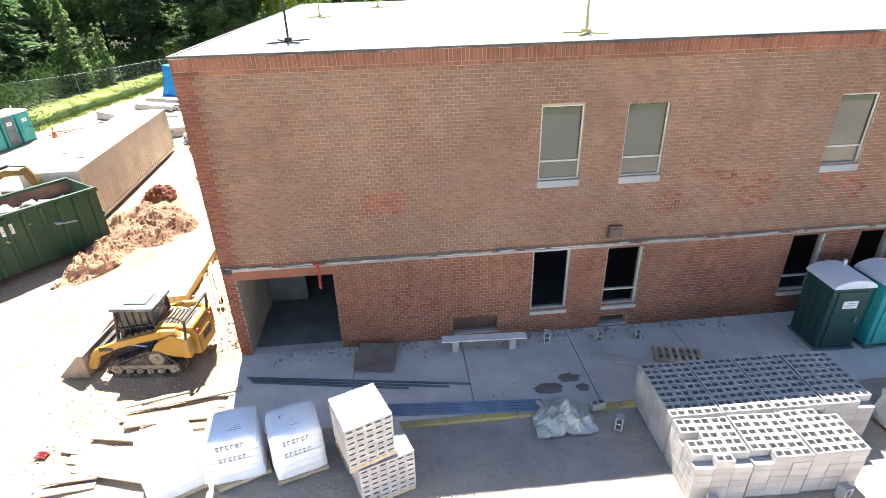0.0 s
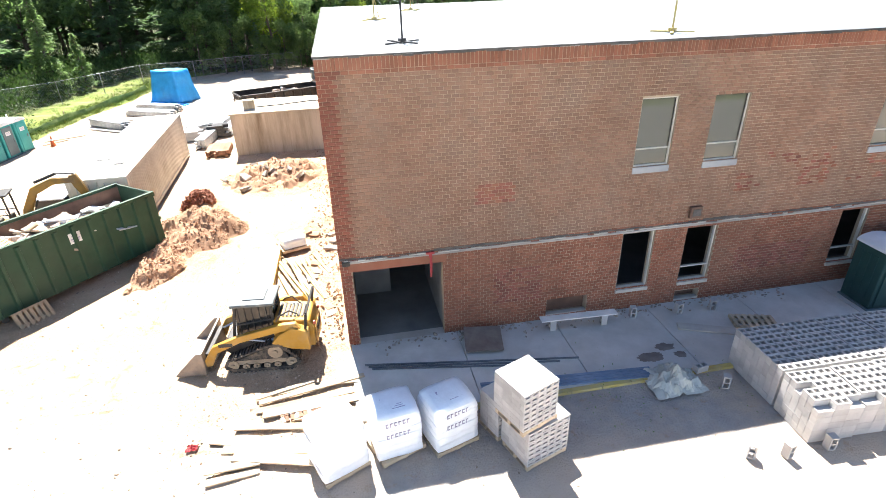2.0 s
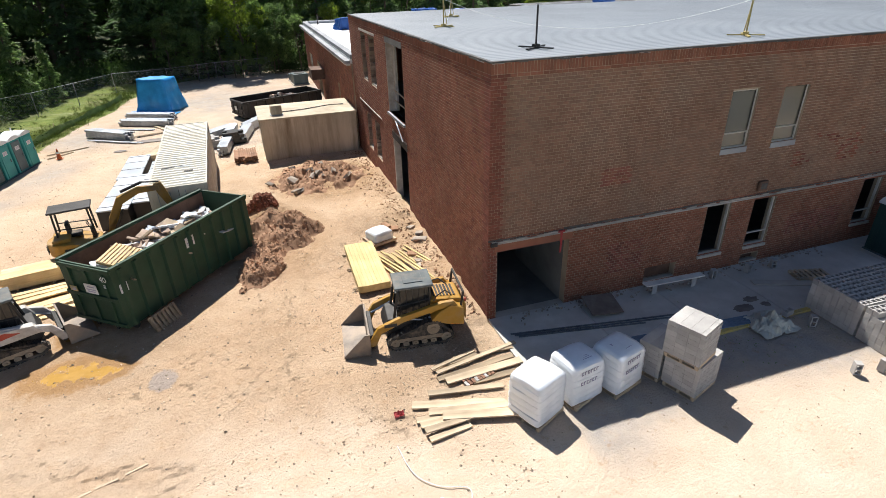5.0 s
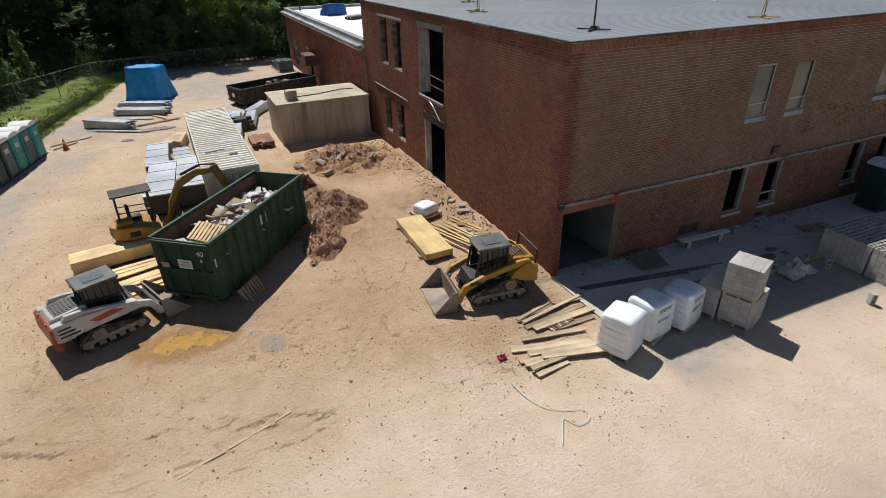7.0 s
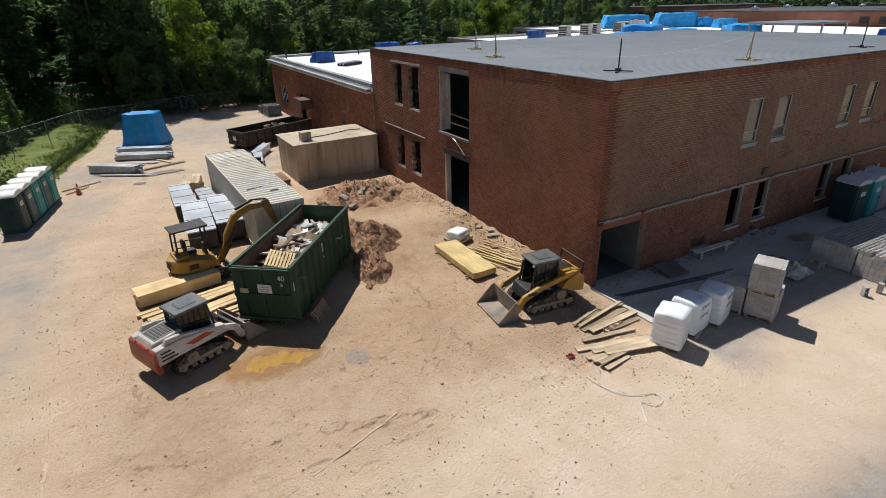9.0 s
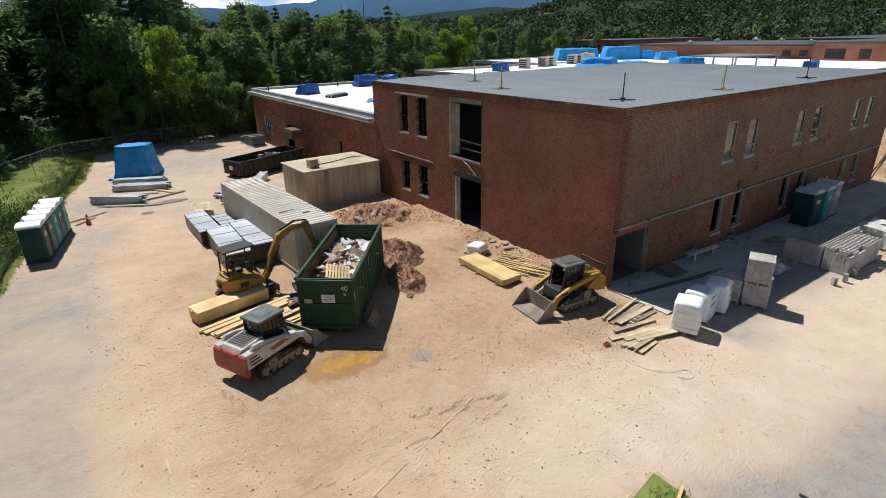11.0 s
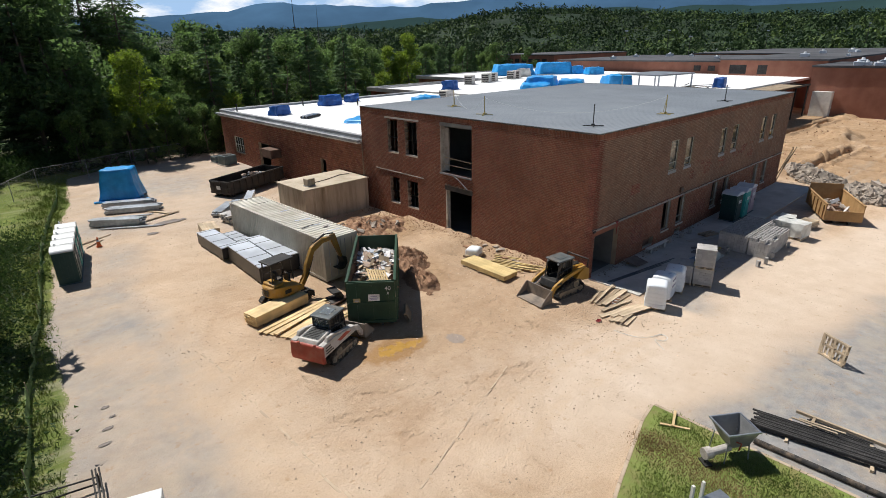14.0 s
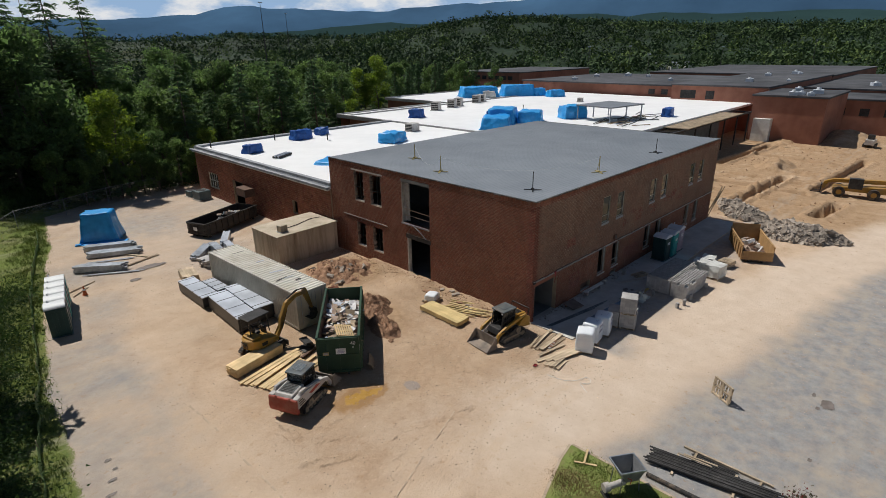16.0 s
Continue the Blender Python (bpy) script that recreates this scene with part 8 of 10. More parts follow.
st = pose(0.83, 6.9, 0.02, 0, 0, 19.5)
cube_pallet(st, 1.18, 0.95)
slotted_cube(st @ pose(0.0, 0, 0.132), 6, 3, 7, "cube of pale concrete blocks on a pallet")
st2 = pose(0.83, 6.9, 0.02, 0, 0, 19.5) @ pose(-0.05, 1.08, 0, 0, 0, 3)
cube_pallet(st2, 1.18, 0.95)
slotted_cube(st2 @ pose(0, 0, 0.132), 6, 2, 7, "cube of pale concrete blocks behind the other")
st3 = st @ pose(-0.18, 0.02, 1.17, 0, 0, 3)
cube_pallet(st3, 1.04, 0.95)
slotted_cube(st3 @ pose(0, 0, 0.132), 5, 3, 7, "upper cube of pale concrete blocks in the sun")


def loose_block(x, y, z, a, tip=0):
    o = tagged(new("concrete_block", BLOCK_ME), "single hollow concrete block standing on end" if tip else "single hollow concrete block", "block", "loose blocks")
    o.matrix_basis = pose(x, y, z, 0, tip, a)
    return o


for x, y, a in ((6.25, 11.85, 80), (7.84, 11.75, 95), (9.0, 11.65, 70)):
    loose_block(x, y, 0.085 + 0.39, a, 90)
for x, y, a in ((6.1, 6.1, 60), (7.02, 5.98, 100), (8.12, 5.95, 85), (11.0, 5.9, 100)):
    loose_block(x, y, 0.03 + 0.39, a, 90)
loose_block(7.05, 8.3, 0.42, 60, 90)
loose_block(6.55, 9.0, 0.08, 10)

# plank bench on blocks
bench = thing("plank_bench", pose(2.98, 11.78, 0.08, 0, 0, -2.5), "pale plank laid across two concrete blocks", "bench")
bm = bm_new()
box(bm, 0, 2.5, 0, 0.3, 0.392, 0.43, bev=0.006)
part("plank", bm, WHITE_PAINT, bench)
for x in (0.3, 2.0):
    o = new("block", BLOCK_ME)
    o.parent = bench
    o.matrix_basis = pose(x, 0.05, 0.39, 0, 90, 0)


def board(x, y, a, L, w, t=0.045, z=0.03, material=WOOD_OLD, tilt=0.0, label="weathered board lying on the dirt", roll=0.0, group="loose boards"):
    bm = bm_new()
    box(bm, 0, L, -w / 2, w / 2, 0, t, bev=0.004)
    o = part("board", bm, material)
    o.matrix_basis = pose(x, y, z, roll, -tilt, a)
    return tagged(o, label, "board", group)


random.seed(19)
# loose cable and a red rag on the dirt
cable = thing("cable", pose(0, 0, 0), "thin pale cable dropped in loops on the dirt", "cable")
bm = bm_new()
loop_ = eased(((-7.3, 8.2), (-7.13, 7.24), (-6.65, 6.7), (-6.05, 6.45), (-6.1, 6.1), (-6.5, 6.06), (-6.7, 6.4), (-6.9, 6.2), (-7.24, 5.7)), 5)
tube(bm, [(x, y, ground_z(x, y) + 0.045) for x, y in loop_], 0.012, 5)
part("cable_run", bm, WHITE_PLASTIC, cable)
rag = thing("rag", pose(-6.97, 9.28, 0.03), "crumpled red rag on the dirt", "rag")
bm = bm_new()
bmesh.ops.create_grid(bm, x_segments=9, y_segments=7, size=0.5)
for v in bm.verts:
    v.co = Vector((v.co.x * 0.26, v.co.y * 0.2, 0.02 + 0.06 * noise.noise(v.co * 6))) + noise.noise_vector(v.co * 4) * 0.05
part("cloth", bm, RED_CLOTH, rag)
# two scattered piles of boards by the bags
for k, (x, y, a, L, w) in enumerate(((-6.55, 9.45, -18, 2.6, 0.28), (-6.2, 9.0, -12, 2.5, 0.24), (-5.9, 8.7, -16, 2.1, 0.3), (-6.6, 8.85, -2, 1.3, 0.2), (-6.55, 8.6, 1, 1.35, 0.2), (-6.5, 8.35, 4, 1.25, 0.2), (-6.45, 8.1, 8, 1.2, 0.18), (-6.0, 9.7, -10, 2.2, 0.2))):
    board(x, y, a + rnd(-2, 2), L, w, z=0.03 + 0.045 * (k % 3), tilt=rnd(-1, 1))
for k, (x, y, a, L, w) in enumerate(((-5.55, 10.2, 8, 2.6, 0.2), (-5.5, 10.45, 12, 2.9, 0.14), (-5.2, 10.75, 6, 2.4, 0.12), (-5.35, 10.0, 2, 2.5, 0.28), (-4.8, 11.0, -4, 2.0, 0.12), (-5.6, 10.65, 14, 1.6, 0.12), (-4.6, 9.75, 0, 1.5, 0.22))):
    board(x, y, a + rnd(-2, 2), L, w, z=0.04 + 0.045 * (k % 2), tilt=rnd(-1, 1), material=WOOD_OLD if k % 2 else WOOD_DARK)
bricks_loose = thing("brick_row", pose(-4.75, 9.62, 0.05, 0, 0, 14), "row of spare pale bricks on the ground", "bricks")
for k in range(9):
    for j in range(2):
        bm = bm_new()
        box(bm, 0, 0.19, 0, 0.09, 0, 0.06, bev=0.004)
        part("brick", bm, BRICK_ONE_TAN if (k + j) % 3 else BLOCK, bricks_loose, at=pose(k * 0.115 + rnd(-0.01, 0.01), j * 0.22, 0.0, 0, 0, 90 + rnd(-8, 8)))

# long bars, boards and sheets on the apron
BAR_STEEL = mat("dull_bar_steel", (0.10, 0.115, 0.13), (0.17, 0.185, 0.20), 3.0, 0.6, bump=0.1)
for k in range(3):
    bm = bm_new()
    L = (6.3, 5.6, 4.4)[k]
    box(bm, 0, L, -0.022, 0.022, 0, 0.04)
    o = part("steel_bar", bm, BAR_STEEL)
    o.matrix_basis = pose(-2.6 + 0.1 * k, 11.42 - 0.11 * k, 0.082, 0, 0, -9.5 - 0.4 * k)
    tagged(o, "long dark steel bar on the concrete apron", "bar", "steel bars")
BLUEBOARD = mat("blue_grey_lath", (0.13, 0.19, 0.28), (0.2, 0.26, 0.34), 3.0, 0.6)
for k in range(4):
    bm = bm_new()
    box(bm, 0, 4.9, -0.045, 0.045, 0, 0.03)
    o = part("lath", bm, BLUEBOARD)
    o.matrix_basis = pose(0.5, 9.9 - 0.11 * k, 0.084, 0, 0, -4.5)
    tagged(o, "blue-grey metal lath beside the yellow kerb", "lath", "laths by the kerb")
bm = bm_new()
box(bm, 0, 1.15, 0, 1.05, 0, 0.03, bev=0.004)
sheetb = part("plywood_sheet", bm, mat("stained_plywood", (0.16, 0.125, 0.105), (0.24, 0.19, 0.16), 2.0, 0.85, dirt=(0.3, 0.27, 0.24)))
sheetb.matrix_basis = pose(0.4, 11.25, 0.2, 7, 0, -9)
tagged(sheetb, "stained brown plywood sheet propped on scrap", "plywood")
bm = bm_new()
box(bm, 0.1, 1.0, 0.75, 0.85, -0.02, 0.12)
o = part("timber_block", bm, WOOD_DARK)
o.matrix_basis = pose(0.4, 11.25, 0.1, 0, 0, -9)
tagged(o, "dark timber offcut under the plywood", "timber")
board(7.3, 11.15, -23, 2.3, 0.35, 0.05, 0.085, CONCRETE, label="pale panel lying on the apron")
sl = thing("pallet", pose(9.7, 10.75, 0.085, 0, 0, -16), "flat slatted pallet on the apron", "pallet")
pallet_parts(sl, 1.3, 0.7)
# crumpled sheet of film
film_ = thing("plastic_sheet", pose(5.75, 8.95, 0.06), "crumpled pale plastic sheeting by the kerb", "plastic sheet")
bm = bm_new()
bmesh.ops.create_grid(bm, x_segments=22, y_segments=18, size=0.5)
for v in bm.verts:
    d = math.hypot(v.co.x, v.co.y) * 2
    v.co.x *= 1.5
    v.co.y *= 1.25
    v.co.z = max(0.0, 0.42 * (1 - d) + 0.2 * noise.noise(v.co * 4.1) + 0.1 * noise.noise(v.co * 9))
    v.co += noise.noise_vector(v.co * 3) * 0.09
    v.co.z = max(0.01, v.co.z)
part("sheet", bm, mat("pale_film", (0.42, 0.42, 0.36), (0.52, 0.52, 0.46), 2.0, 0.5, bump=0.4, fine=9), film_, smooth=False)
weeds = [(2.9 + rnd(0, 1.5), 9.1 + rnd(-0.1, 0.1)) for k in range(14)] + [(6.3 + rnd(0, 0.9), 9.15) for k in range(6)]
brush("weeds", weeds, 16, 0.035, 0.12, LEAF_MID, 51, "low weeds along the kerb")
STAIN = mat("damp_stain", (0.16, 0.13, 0.115), (0.22, 0.19, 0.165), 3.0, 0.6, bump=0.05)


def blot(x, y, rx, ry, z, material, name, label, seed, cat="stain", n=44):
    bm = bm_new()
    vs = []
    for i in range(n):
        a = 2 * math.pi * i / n
        k = 1 + 0.38 * noise.noise(Vector((math.cos(a) * 1.6, math.sin(a) * 1.6, seed))) + 0.25 * noise.noise(Vector((math.cos(a) * 4.5, math.sin(a) * 4.5, seed + 7)))
        vs.append(bm.verts.new((rx * k * math.cos(a), ry * k * math.sin(a), 0)))
    bm.faces.new(vs)
    o = part(name, bm, material)
    o.matrix_basis = pose(x, y, z)
    return tagged(o, label, cat, kind="structure")


blot(5.7, 9.95, 0.42, 0.2, 0.088, STAIN, "damp_stain", "dark damp stain on the concrete", 1)
blot(6.35, 10.3, 0.3, 0.16, 0.088, STAIN, "damp_stain", "dark damp stain on the concrete", 2)
blot(6.6, 9.9, 0.18, 0.14, 0.088, STAIN, "damp_stain", "dark damp stain on the concrete", 3)

blot(-17.35, 42.9, 1.15, 0.5, 0.06, STAIN, "damp_stain", "dark wet patch on the dirt", 4)
blot(-19.2, 40.7, 0.45, 0.25, 0.06, STAIN, "damp_stain", "small dark wet patch on the dirt", 5)

# lumber along the west wall
random.seed(23)
lum = thing("lumber_stack", pose(-6.83, 15.75, 0.04, 0, 0, 89), "flat stack of yellow treated lumber on the dirt", "lumber")
for k in range(8):
    bm = bm_new()
    box(bm, rnd(-0.02, 0.02), 3.7 + rnd(-0.02, 0.02), -1.22 + k * 0.153, -1.22 + k * 0.153 + 0.147, 0.05, 0.33)
    part("plank", bm, WOOD_YELLOW, lum)
for x in (0.4, 2.0, 3.3):
    bm = bm_new()
    box(bm, x, x + 0.09, -1.3, 0.15, 0, 0.049)
    part("bearer", bm, WOOD_DARK, lum)
for k in range(13):
    board(-5.9 + k * 0.15 + rnd(-0.05, 0.05), 18.6 + rnd(-0.4, 0.3), -70 + rnd(-6, 5), rnd(3.0, 4.2), 0.09, 0.045, 0.08 + 0.045 * (k % 3), WOOD_YELLOW, label="yellow treated lumber length fanned on the dirt", group="fanned lumber")
bagp = wrapped_bags(pose(-5.1, 19.9, 0.1, 0, 0, 20), 0.95, 0.85, 0.42, "low white bag stack beside the lumber", False, 60, 0)
tagged(bagp, "low white bag stack beside the lumber")
for k in range(16):
    bm = bm_new()
    w_ = rnd(0.25, 0.7)
    box(bm, -w_ / 2, w_ / 2, -0.15, 0.15, 0, 0.08)
    bmesh.ops.subdivide_edges(bm, edges=bm.edges, cuts=1)
    rumple(bm, 0.06, 3, k)
    x, y = rnd(-4.9, -3.3), rnd(13.6, 21.5)
    o = part("broken_slab", bm, RUBBLE if k % 2 else RUBBLE_CLAY)
    o.matrix_basis = pose(x, y, ground_z(x, y) - 0.01, rnd(-12, 12), rnd(-12, 12), rnd(0, 180))
    tagged(o, "broken slab fragment at the foot of the wall", "rubble", "wall-foot rubble")

# fresh lumber by the excavator
lp = thing("lumber_stack", pose(-19.85, 20.75, 0.02, 0, 0, 11.5), "neat stack of new pale pine boards", "lumber")
for r in range(6):
    for k in range(4):
        bm = bm_new()
        box(bm, rnd(-0.03, 0.03), 3.35 + rnd(-0.02, 0.02), k * 0.25, k * 0.25 + 0.244, 0.1 + r * 0.09, 0.1 + r * 0.09 + 0.084)
        part("board", bm, WOOD_NEW, lp)
for x in (0.4, 1.6, 2.8):
    bm = bm_new()
    box(bm, x, x + 0.1, -0.05, 1.05, 0, 0.099)
    part("bearer", bm, WOOD_DARK, lp)
for k in range(9):
    board(-19.95 + 0.12 * k + rnd(-0.1, 0.1), 20.2 - 0.27 * k, 14 + rnd(-3, 3), rnd(3.2, 4.6), rnd(0.2, 0.3), 0.05, 0.03 + 0.07 * (k % 3 == 0) + 0.05 * (k % 2), WOOD_NEW, label="new pine board dropped beside the stack", group="dropped pine boards")

# pallet leaning on the skip
lean = thing("pallet", skip_at @ pose(1.0, -1.75, 0.02, 62, 0, 0), "grey wooden pallet leaning on the dumpster", "pallet")
pallet_parts(lean, 1.1, 1.0, None, WOOD_DARK)


# ---- roof anchors and rope ----
random.seed(41)
anchors = [(-0.6, 14.5, STEEL_DARK, "black"), (-0.7, 23.2, YELLOW_LINE, "yellow"), (1.6, 28.7, YELLOW_LINE, "yellow"), (7.2, 13.9, YELLOW_LINE, "yellow"), (17.7, 14.1, STEEL_DARK, "black")]
for x, y, mm, nm in anchors:
    a = thing("roof_anchor", pose(x, y, TOP + 0.055, 0, 0, rnd(0, 40)), f"{nm} roof anchor post on a cross-shaped foot", "roof anchor", "roof anchors")
    bm = bm_new()
    rod(bm, (0, 0, 0.03), (0, 0, 1.25), 0.03, seg=8)
    part("post", bm, mm, a)
    for q in range(2):
        bm = bm_new()
        box(bm, -0.6, 0.6, -0.04, 0.04, 0, 0.04, Matrix.Rotation(radians(90 * q + 20), 4, "Z") @ Matrix.Translation((0, 0, 0.002 * q)))
        part("foot_bar", bm, mm, a)
    bm = bm_new()
    box(bm, -0.09, 0.09, -0.09, 0.09, 0.045, 0.12)
    part("hub", bm, mm, a)
    if nm == "yellow":
        bm = bm_new()
        rod(bm, (0, 0, 1.1), (0.22, 0.1, 0.1), 0.018, seg=6)
        part("brace", bm, mm, a)
rope = thing("safety_rope", pose(0, 0, TOP + 0.07), "thin pale safety rope slung between roof anchors", "rope")
for (xa, ya), (xb, yb) in (((-0.7, 23.2), (7.2, 13.9)), ((-0.7, 23.2), (1.6, 28.7))):
    pts = []
    for k in range(13):
        t = k / 12
        sag = 1.12 - 1.06 * 4 * t * (1 - t) if t not in (0, 1) else 1.12
        pts.append((xa + (xb - xa) * t, ya + (yb - ya) * t, max(0.0, sag)))
    bm = bm_new()
    tube(bm, pts, 0.006, 5)
    part("rope_run", bm, WHITE_PLASTIC, rope)


# ---- things on the white roofs ----
def tarp_box(x, y, z, w, d, h, a, material, label, seed, taper=0.86):
    t = thing("tarp_cover", pose(x, y, z, 0, 0, a), label, "tarpaulin", "roof tarpaulins")
    bm = bm_new()
    made = bmesh.ops.create_cube(bm, size=1.0)["verts"]
    for v in made:
        k = 1.0 if v.co.z < 0 else taper
        v.co = Vector((v.co.x * w * k, v.co.y * d * k, (v.co.z + 0.5) * h))
    bmesh.ops.subdivide_edges(bm, edges=bm.edges, cuts=9, use_grid_fill=True)
    for v in bm.verts:
        v.co += (noise.noise_vector(v.co * 0.9 + Vector((seed, 0, 0))) * 0.22 + noise.noise_vector(v.co * 2.3 + Vector((0, seed, 0))) * 0.12) * min(1, h)
        if v.co.z < 0.03:
            v.co.z = 0.005
            v.co.x *= 1.06
            v.co.y *= 1.06
    part("cover", bm, material, t, smooth=True)
    return t


RZ = LZ + 0.125
tarp_box(0.4, 57.0, RZ, 2.2, 1.5, 1.0, 20, TARP_DARK, "navy tarpaulin over a roof unit", 1)
tarp_box(10.0, 61.6, RZ, 3.0, 1.6, 1.3, 8, TARP_DARK, "navy tarpaulin over a roof unit", 2)
tarp_box(14.4, 63.0, RZ, 1.8, 1.4, 1.0, 10, TARP_DARK, "navy tarpaulin over a roof unit", 3)
tarp_box(3.2, 44.6, RZ, 3.4, 2.2, 0.35, 30, TARP_BLUE, "flat blue tarpaulin on the white roof", 4)
tarp_box(17.0, 49.9, RZ, 3.8, 2.6, 1.3, 20, TARP_BLUE, "blue tarpaulin over roof stores", 5)
tarp_box(36.5, 47.8, RZ, 6.5, 4.5, 1.7, 35, TARP_BLUE, "blue tarpaulin over roof stores", 6)
tarp_box(41.5, 50.5, RZ, 6.0, 4.5, 2.4, 30, TARP_BLUE, "blue tarpaulin over roof stores", 7)
tarp_box(45.2, 47.6, RZ, 4.6, 4.0, 1.8, 30, TARP_BLUE, "blue tarpaulin over roof stores", 8)
tarp_box(44.0, 54.5, RZ, 5.2, 2.2, 1.6, 30, TARP_DARK, "navy tarpaulin over roof stores", 9)
tarp_box(54.0, 45.0, RZ, 4.2, 3.0, 2.1, -30, TARP_BLUE, "blue tarpaulin over roof stores", 10, 0.95)
tarp_box(76.5, 86.3, RZ, 9.5, 6, 2.5, -35, TARP_BLUE, "large blue tarpaulin over roof stores", 11, 0.86)
tarp_box(85.2, 80.6, RZ, 8.5, 5, 2.7, -35, TARP_BLUE, "large blue tarpaulin over roof stores", 12, 0.84)
tarp_box(88.6, 76.4, RZ, 3.2, 2.6, 1.8, -30, TARP_BLUE, "blue tarpaulin over a roof unit", 13)
tarp_box(88.6, 71.2, RZ, 4.2, 3, 1.6, -30, TARP_BLUE, "blue tarpaulin over a roof unit", 14)
tarp_box(37.5, 67.2, RZ, 2.6, 2.2, 1.5, 20, TARP_DARK, "navy tarpaulin over a roof unit", 15)
tarp_box(66.0, 33.2, RZ, 2.6, 1.6, 1.4, 10, TARP_DARK, "navy tarpaulin over a roof unit", 16)
tarp_box(76.5, 83.0, RZ, 3.2, 2.6, 1.6, -30, PLASTIC_FILM, "pale film over roof stores", 17)
bd = thing("pipe_bundle", pose(0.6, 50.8, RZ, 0, 0, 28), "wrapped grey pipe bundle on the white roof", "pipes")
for k in range(5):
    bm = bm_new()
    tube(bm, [(0, k * 0.22, 0.14 + 0.1 * (k % 2)), (2.6, k * 0.22 + 0.1, 0.14 + 0.1 * (k % 2))], 0.13)
    part("pipe", bm, WRAP_GREY if k % 2 else STEEL_DARK, bd)


def roof_unit(x, y, w, d, h, a, label):
    u = thing("roof_unit", pose(x, y, RZ, 0, 0, a), label, "roof unit", "roof units")
    bm = bm_new()
    box(bm, -w / 2, w / 2, -d / 2, d / 2, 0.1, h, bev=0.04)
    part("casing", bm, MACHINE_WHITE, u)
    for k in range(4):
        bm = bm_new()
        box(bm, -w / 2 - 0.02, -w / 2 - 0.002, -d / 2 + 0.1, d / 2 - 0.1, 0.2 + k * (h - 0.3) / 4, 0.2 + (k + 0.6) * (h - 0.3) / 4)
        part("louvre", bm, STEEL_DARK, u)
    bm = bm_new()
    box(bm, -w / 2 - 0.1, w / 2 + 0.1, -d / 2 - 0.1, d / 2 + 0.1, 0, 0.099)
    part("kerb", bm, FLASHING, u)


for x, y in ((48, 72.8), (54, 74), (57, 75), (64.4, 76.3), (67, 77)):
    roof_unit(x, y, 1.8, 1.6, 1.7, 25, "pale boxed unit on the white roof")
roof_unit(25.4, 55.2, 1.8, 1.4, 1.2, 10, "pale boxed unit on the white roof")
roof_unit(80, 59, 1.2, 1.0, 0.9, 10, "small unit on the white roof")
for k, (x, y) in enumerate(((-1.6, 64.5), (7.0, 63.5), (12, 58), (60, 60))):
    vp = thing("vent_pipe", pose(x, y, RZ), "dark vent pipe on the white roof", "vent pipe", "roof vents")
    bm = bm_new()
    rod(bm, (0, 0, 0), (0, 0, 0.8), 0.08)
    rod(bm, (0, 0, 0.8), (0, 0, 0.88), 0.12)
    part("pipe", bm, STEEL_DARK, vp)
# open shelter on the roof
sh = thing("roof_shelter", pose(56.5, 39.3, RZ, 0, 0, -8), "grey flat-topped open shelter on the white roof", "shelter")
bm = bm_new()
box(bm, -4.6, 4.6, -3.6, 3.6, 2.3, 2.5, bev=0.03)
part("top", bm, ROOF_GREY, sh)
for x in (-4.3, 0, 4.3):
    for y in (-3.3, 3.3):
        bm = bm_new()
        box(bm, x - 0.08, x + 0.08, y - 0.08, y + 0.08, 0, 2.299)
        part("post", bm, GALV, sh)
for k in range(34):
    bm = bm_new()
    L = rnd(2, 6)
    box(bm, 0, L, 0, 0.12, 0, 0.1)
    o = part("roof_batten", bm, WOOD_DARK if k % 2 else STEEL_DARK)
    o.matrix_basis = pose(rnd(48, 64), rnd(31.5, 38.5), RZ + 0.01 + 0.11 * (k % 3), 0, 0, rnd(-30, 25))
    tagged(o, "dark batten stacked on the white roof", "batten", "roof battens")

# ---- right-hand yard: wrapped goods, skip, rubble ----
random.seed(43)
for k, (x, y, w, d, h, a) in enumerate(((13.5, 6.25, 1.3, 1.15, 1.0, -8), (13.9, 7.5, 1.2, 1.1, 0.9, 4), (15.2, 7.4, 1.2, 1.0, 0.85, 9))):
    g_ = thing("wrapped_goods", pose(x, y, 0.02, 0, 0, a), "goods under torn white plastic film on a pallet", "wrapped goods", "wrapped goods")
    pallet_parts(g_, w, d)
    bm = bm_new()
    made = bmesh.ops.create_cube(bm, size=1.0)["verts"]
    for v in made:
        v.co = Vector((v.co.x * w, v.co.y * d, 0.135 + (v.co.z + 0.5) * h))
    bmesh.ops.subdivide_edges(bm, edges=bm.edges, cuts=7, use_grid_fill=True)
    for v in bm.verts:
        v.co += noise.noise_vector(v.co * 2.4 + Vector((k * 4.0, 0, 0))) * 0.1
        v.co.z = max(0.135, v.co.z)
    part("film_cover", bm, PLASTIC_FILM, g_)
bp_ = thing("pallet_stack", pose(16.6, 6.4, 0.02, 0, 0, -12), "stack of weathered pallets with broken slats", "pallets")
for k in range(4):
    pallet_parts(bp_, 1.2, 1.0, pose(rnd(-0.05, 0.05), rnd(-0.05, 0.05), 0.135 * k, 0, 0, rnd(-4, 4)), WOOD_OLD)
for k in range(8):
    board(15.2 + rnd(-0.6, 1.6), 6.6 + rnd(-0.5, 0.8), rnd(-40, 40), rnd(0.9, 1.8), 0.1, 0.03, 0.6 + rnd(0, 0.15) if k < 0 else 0.03, WOOD_OLD)

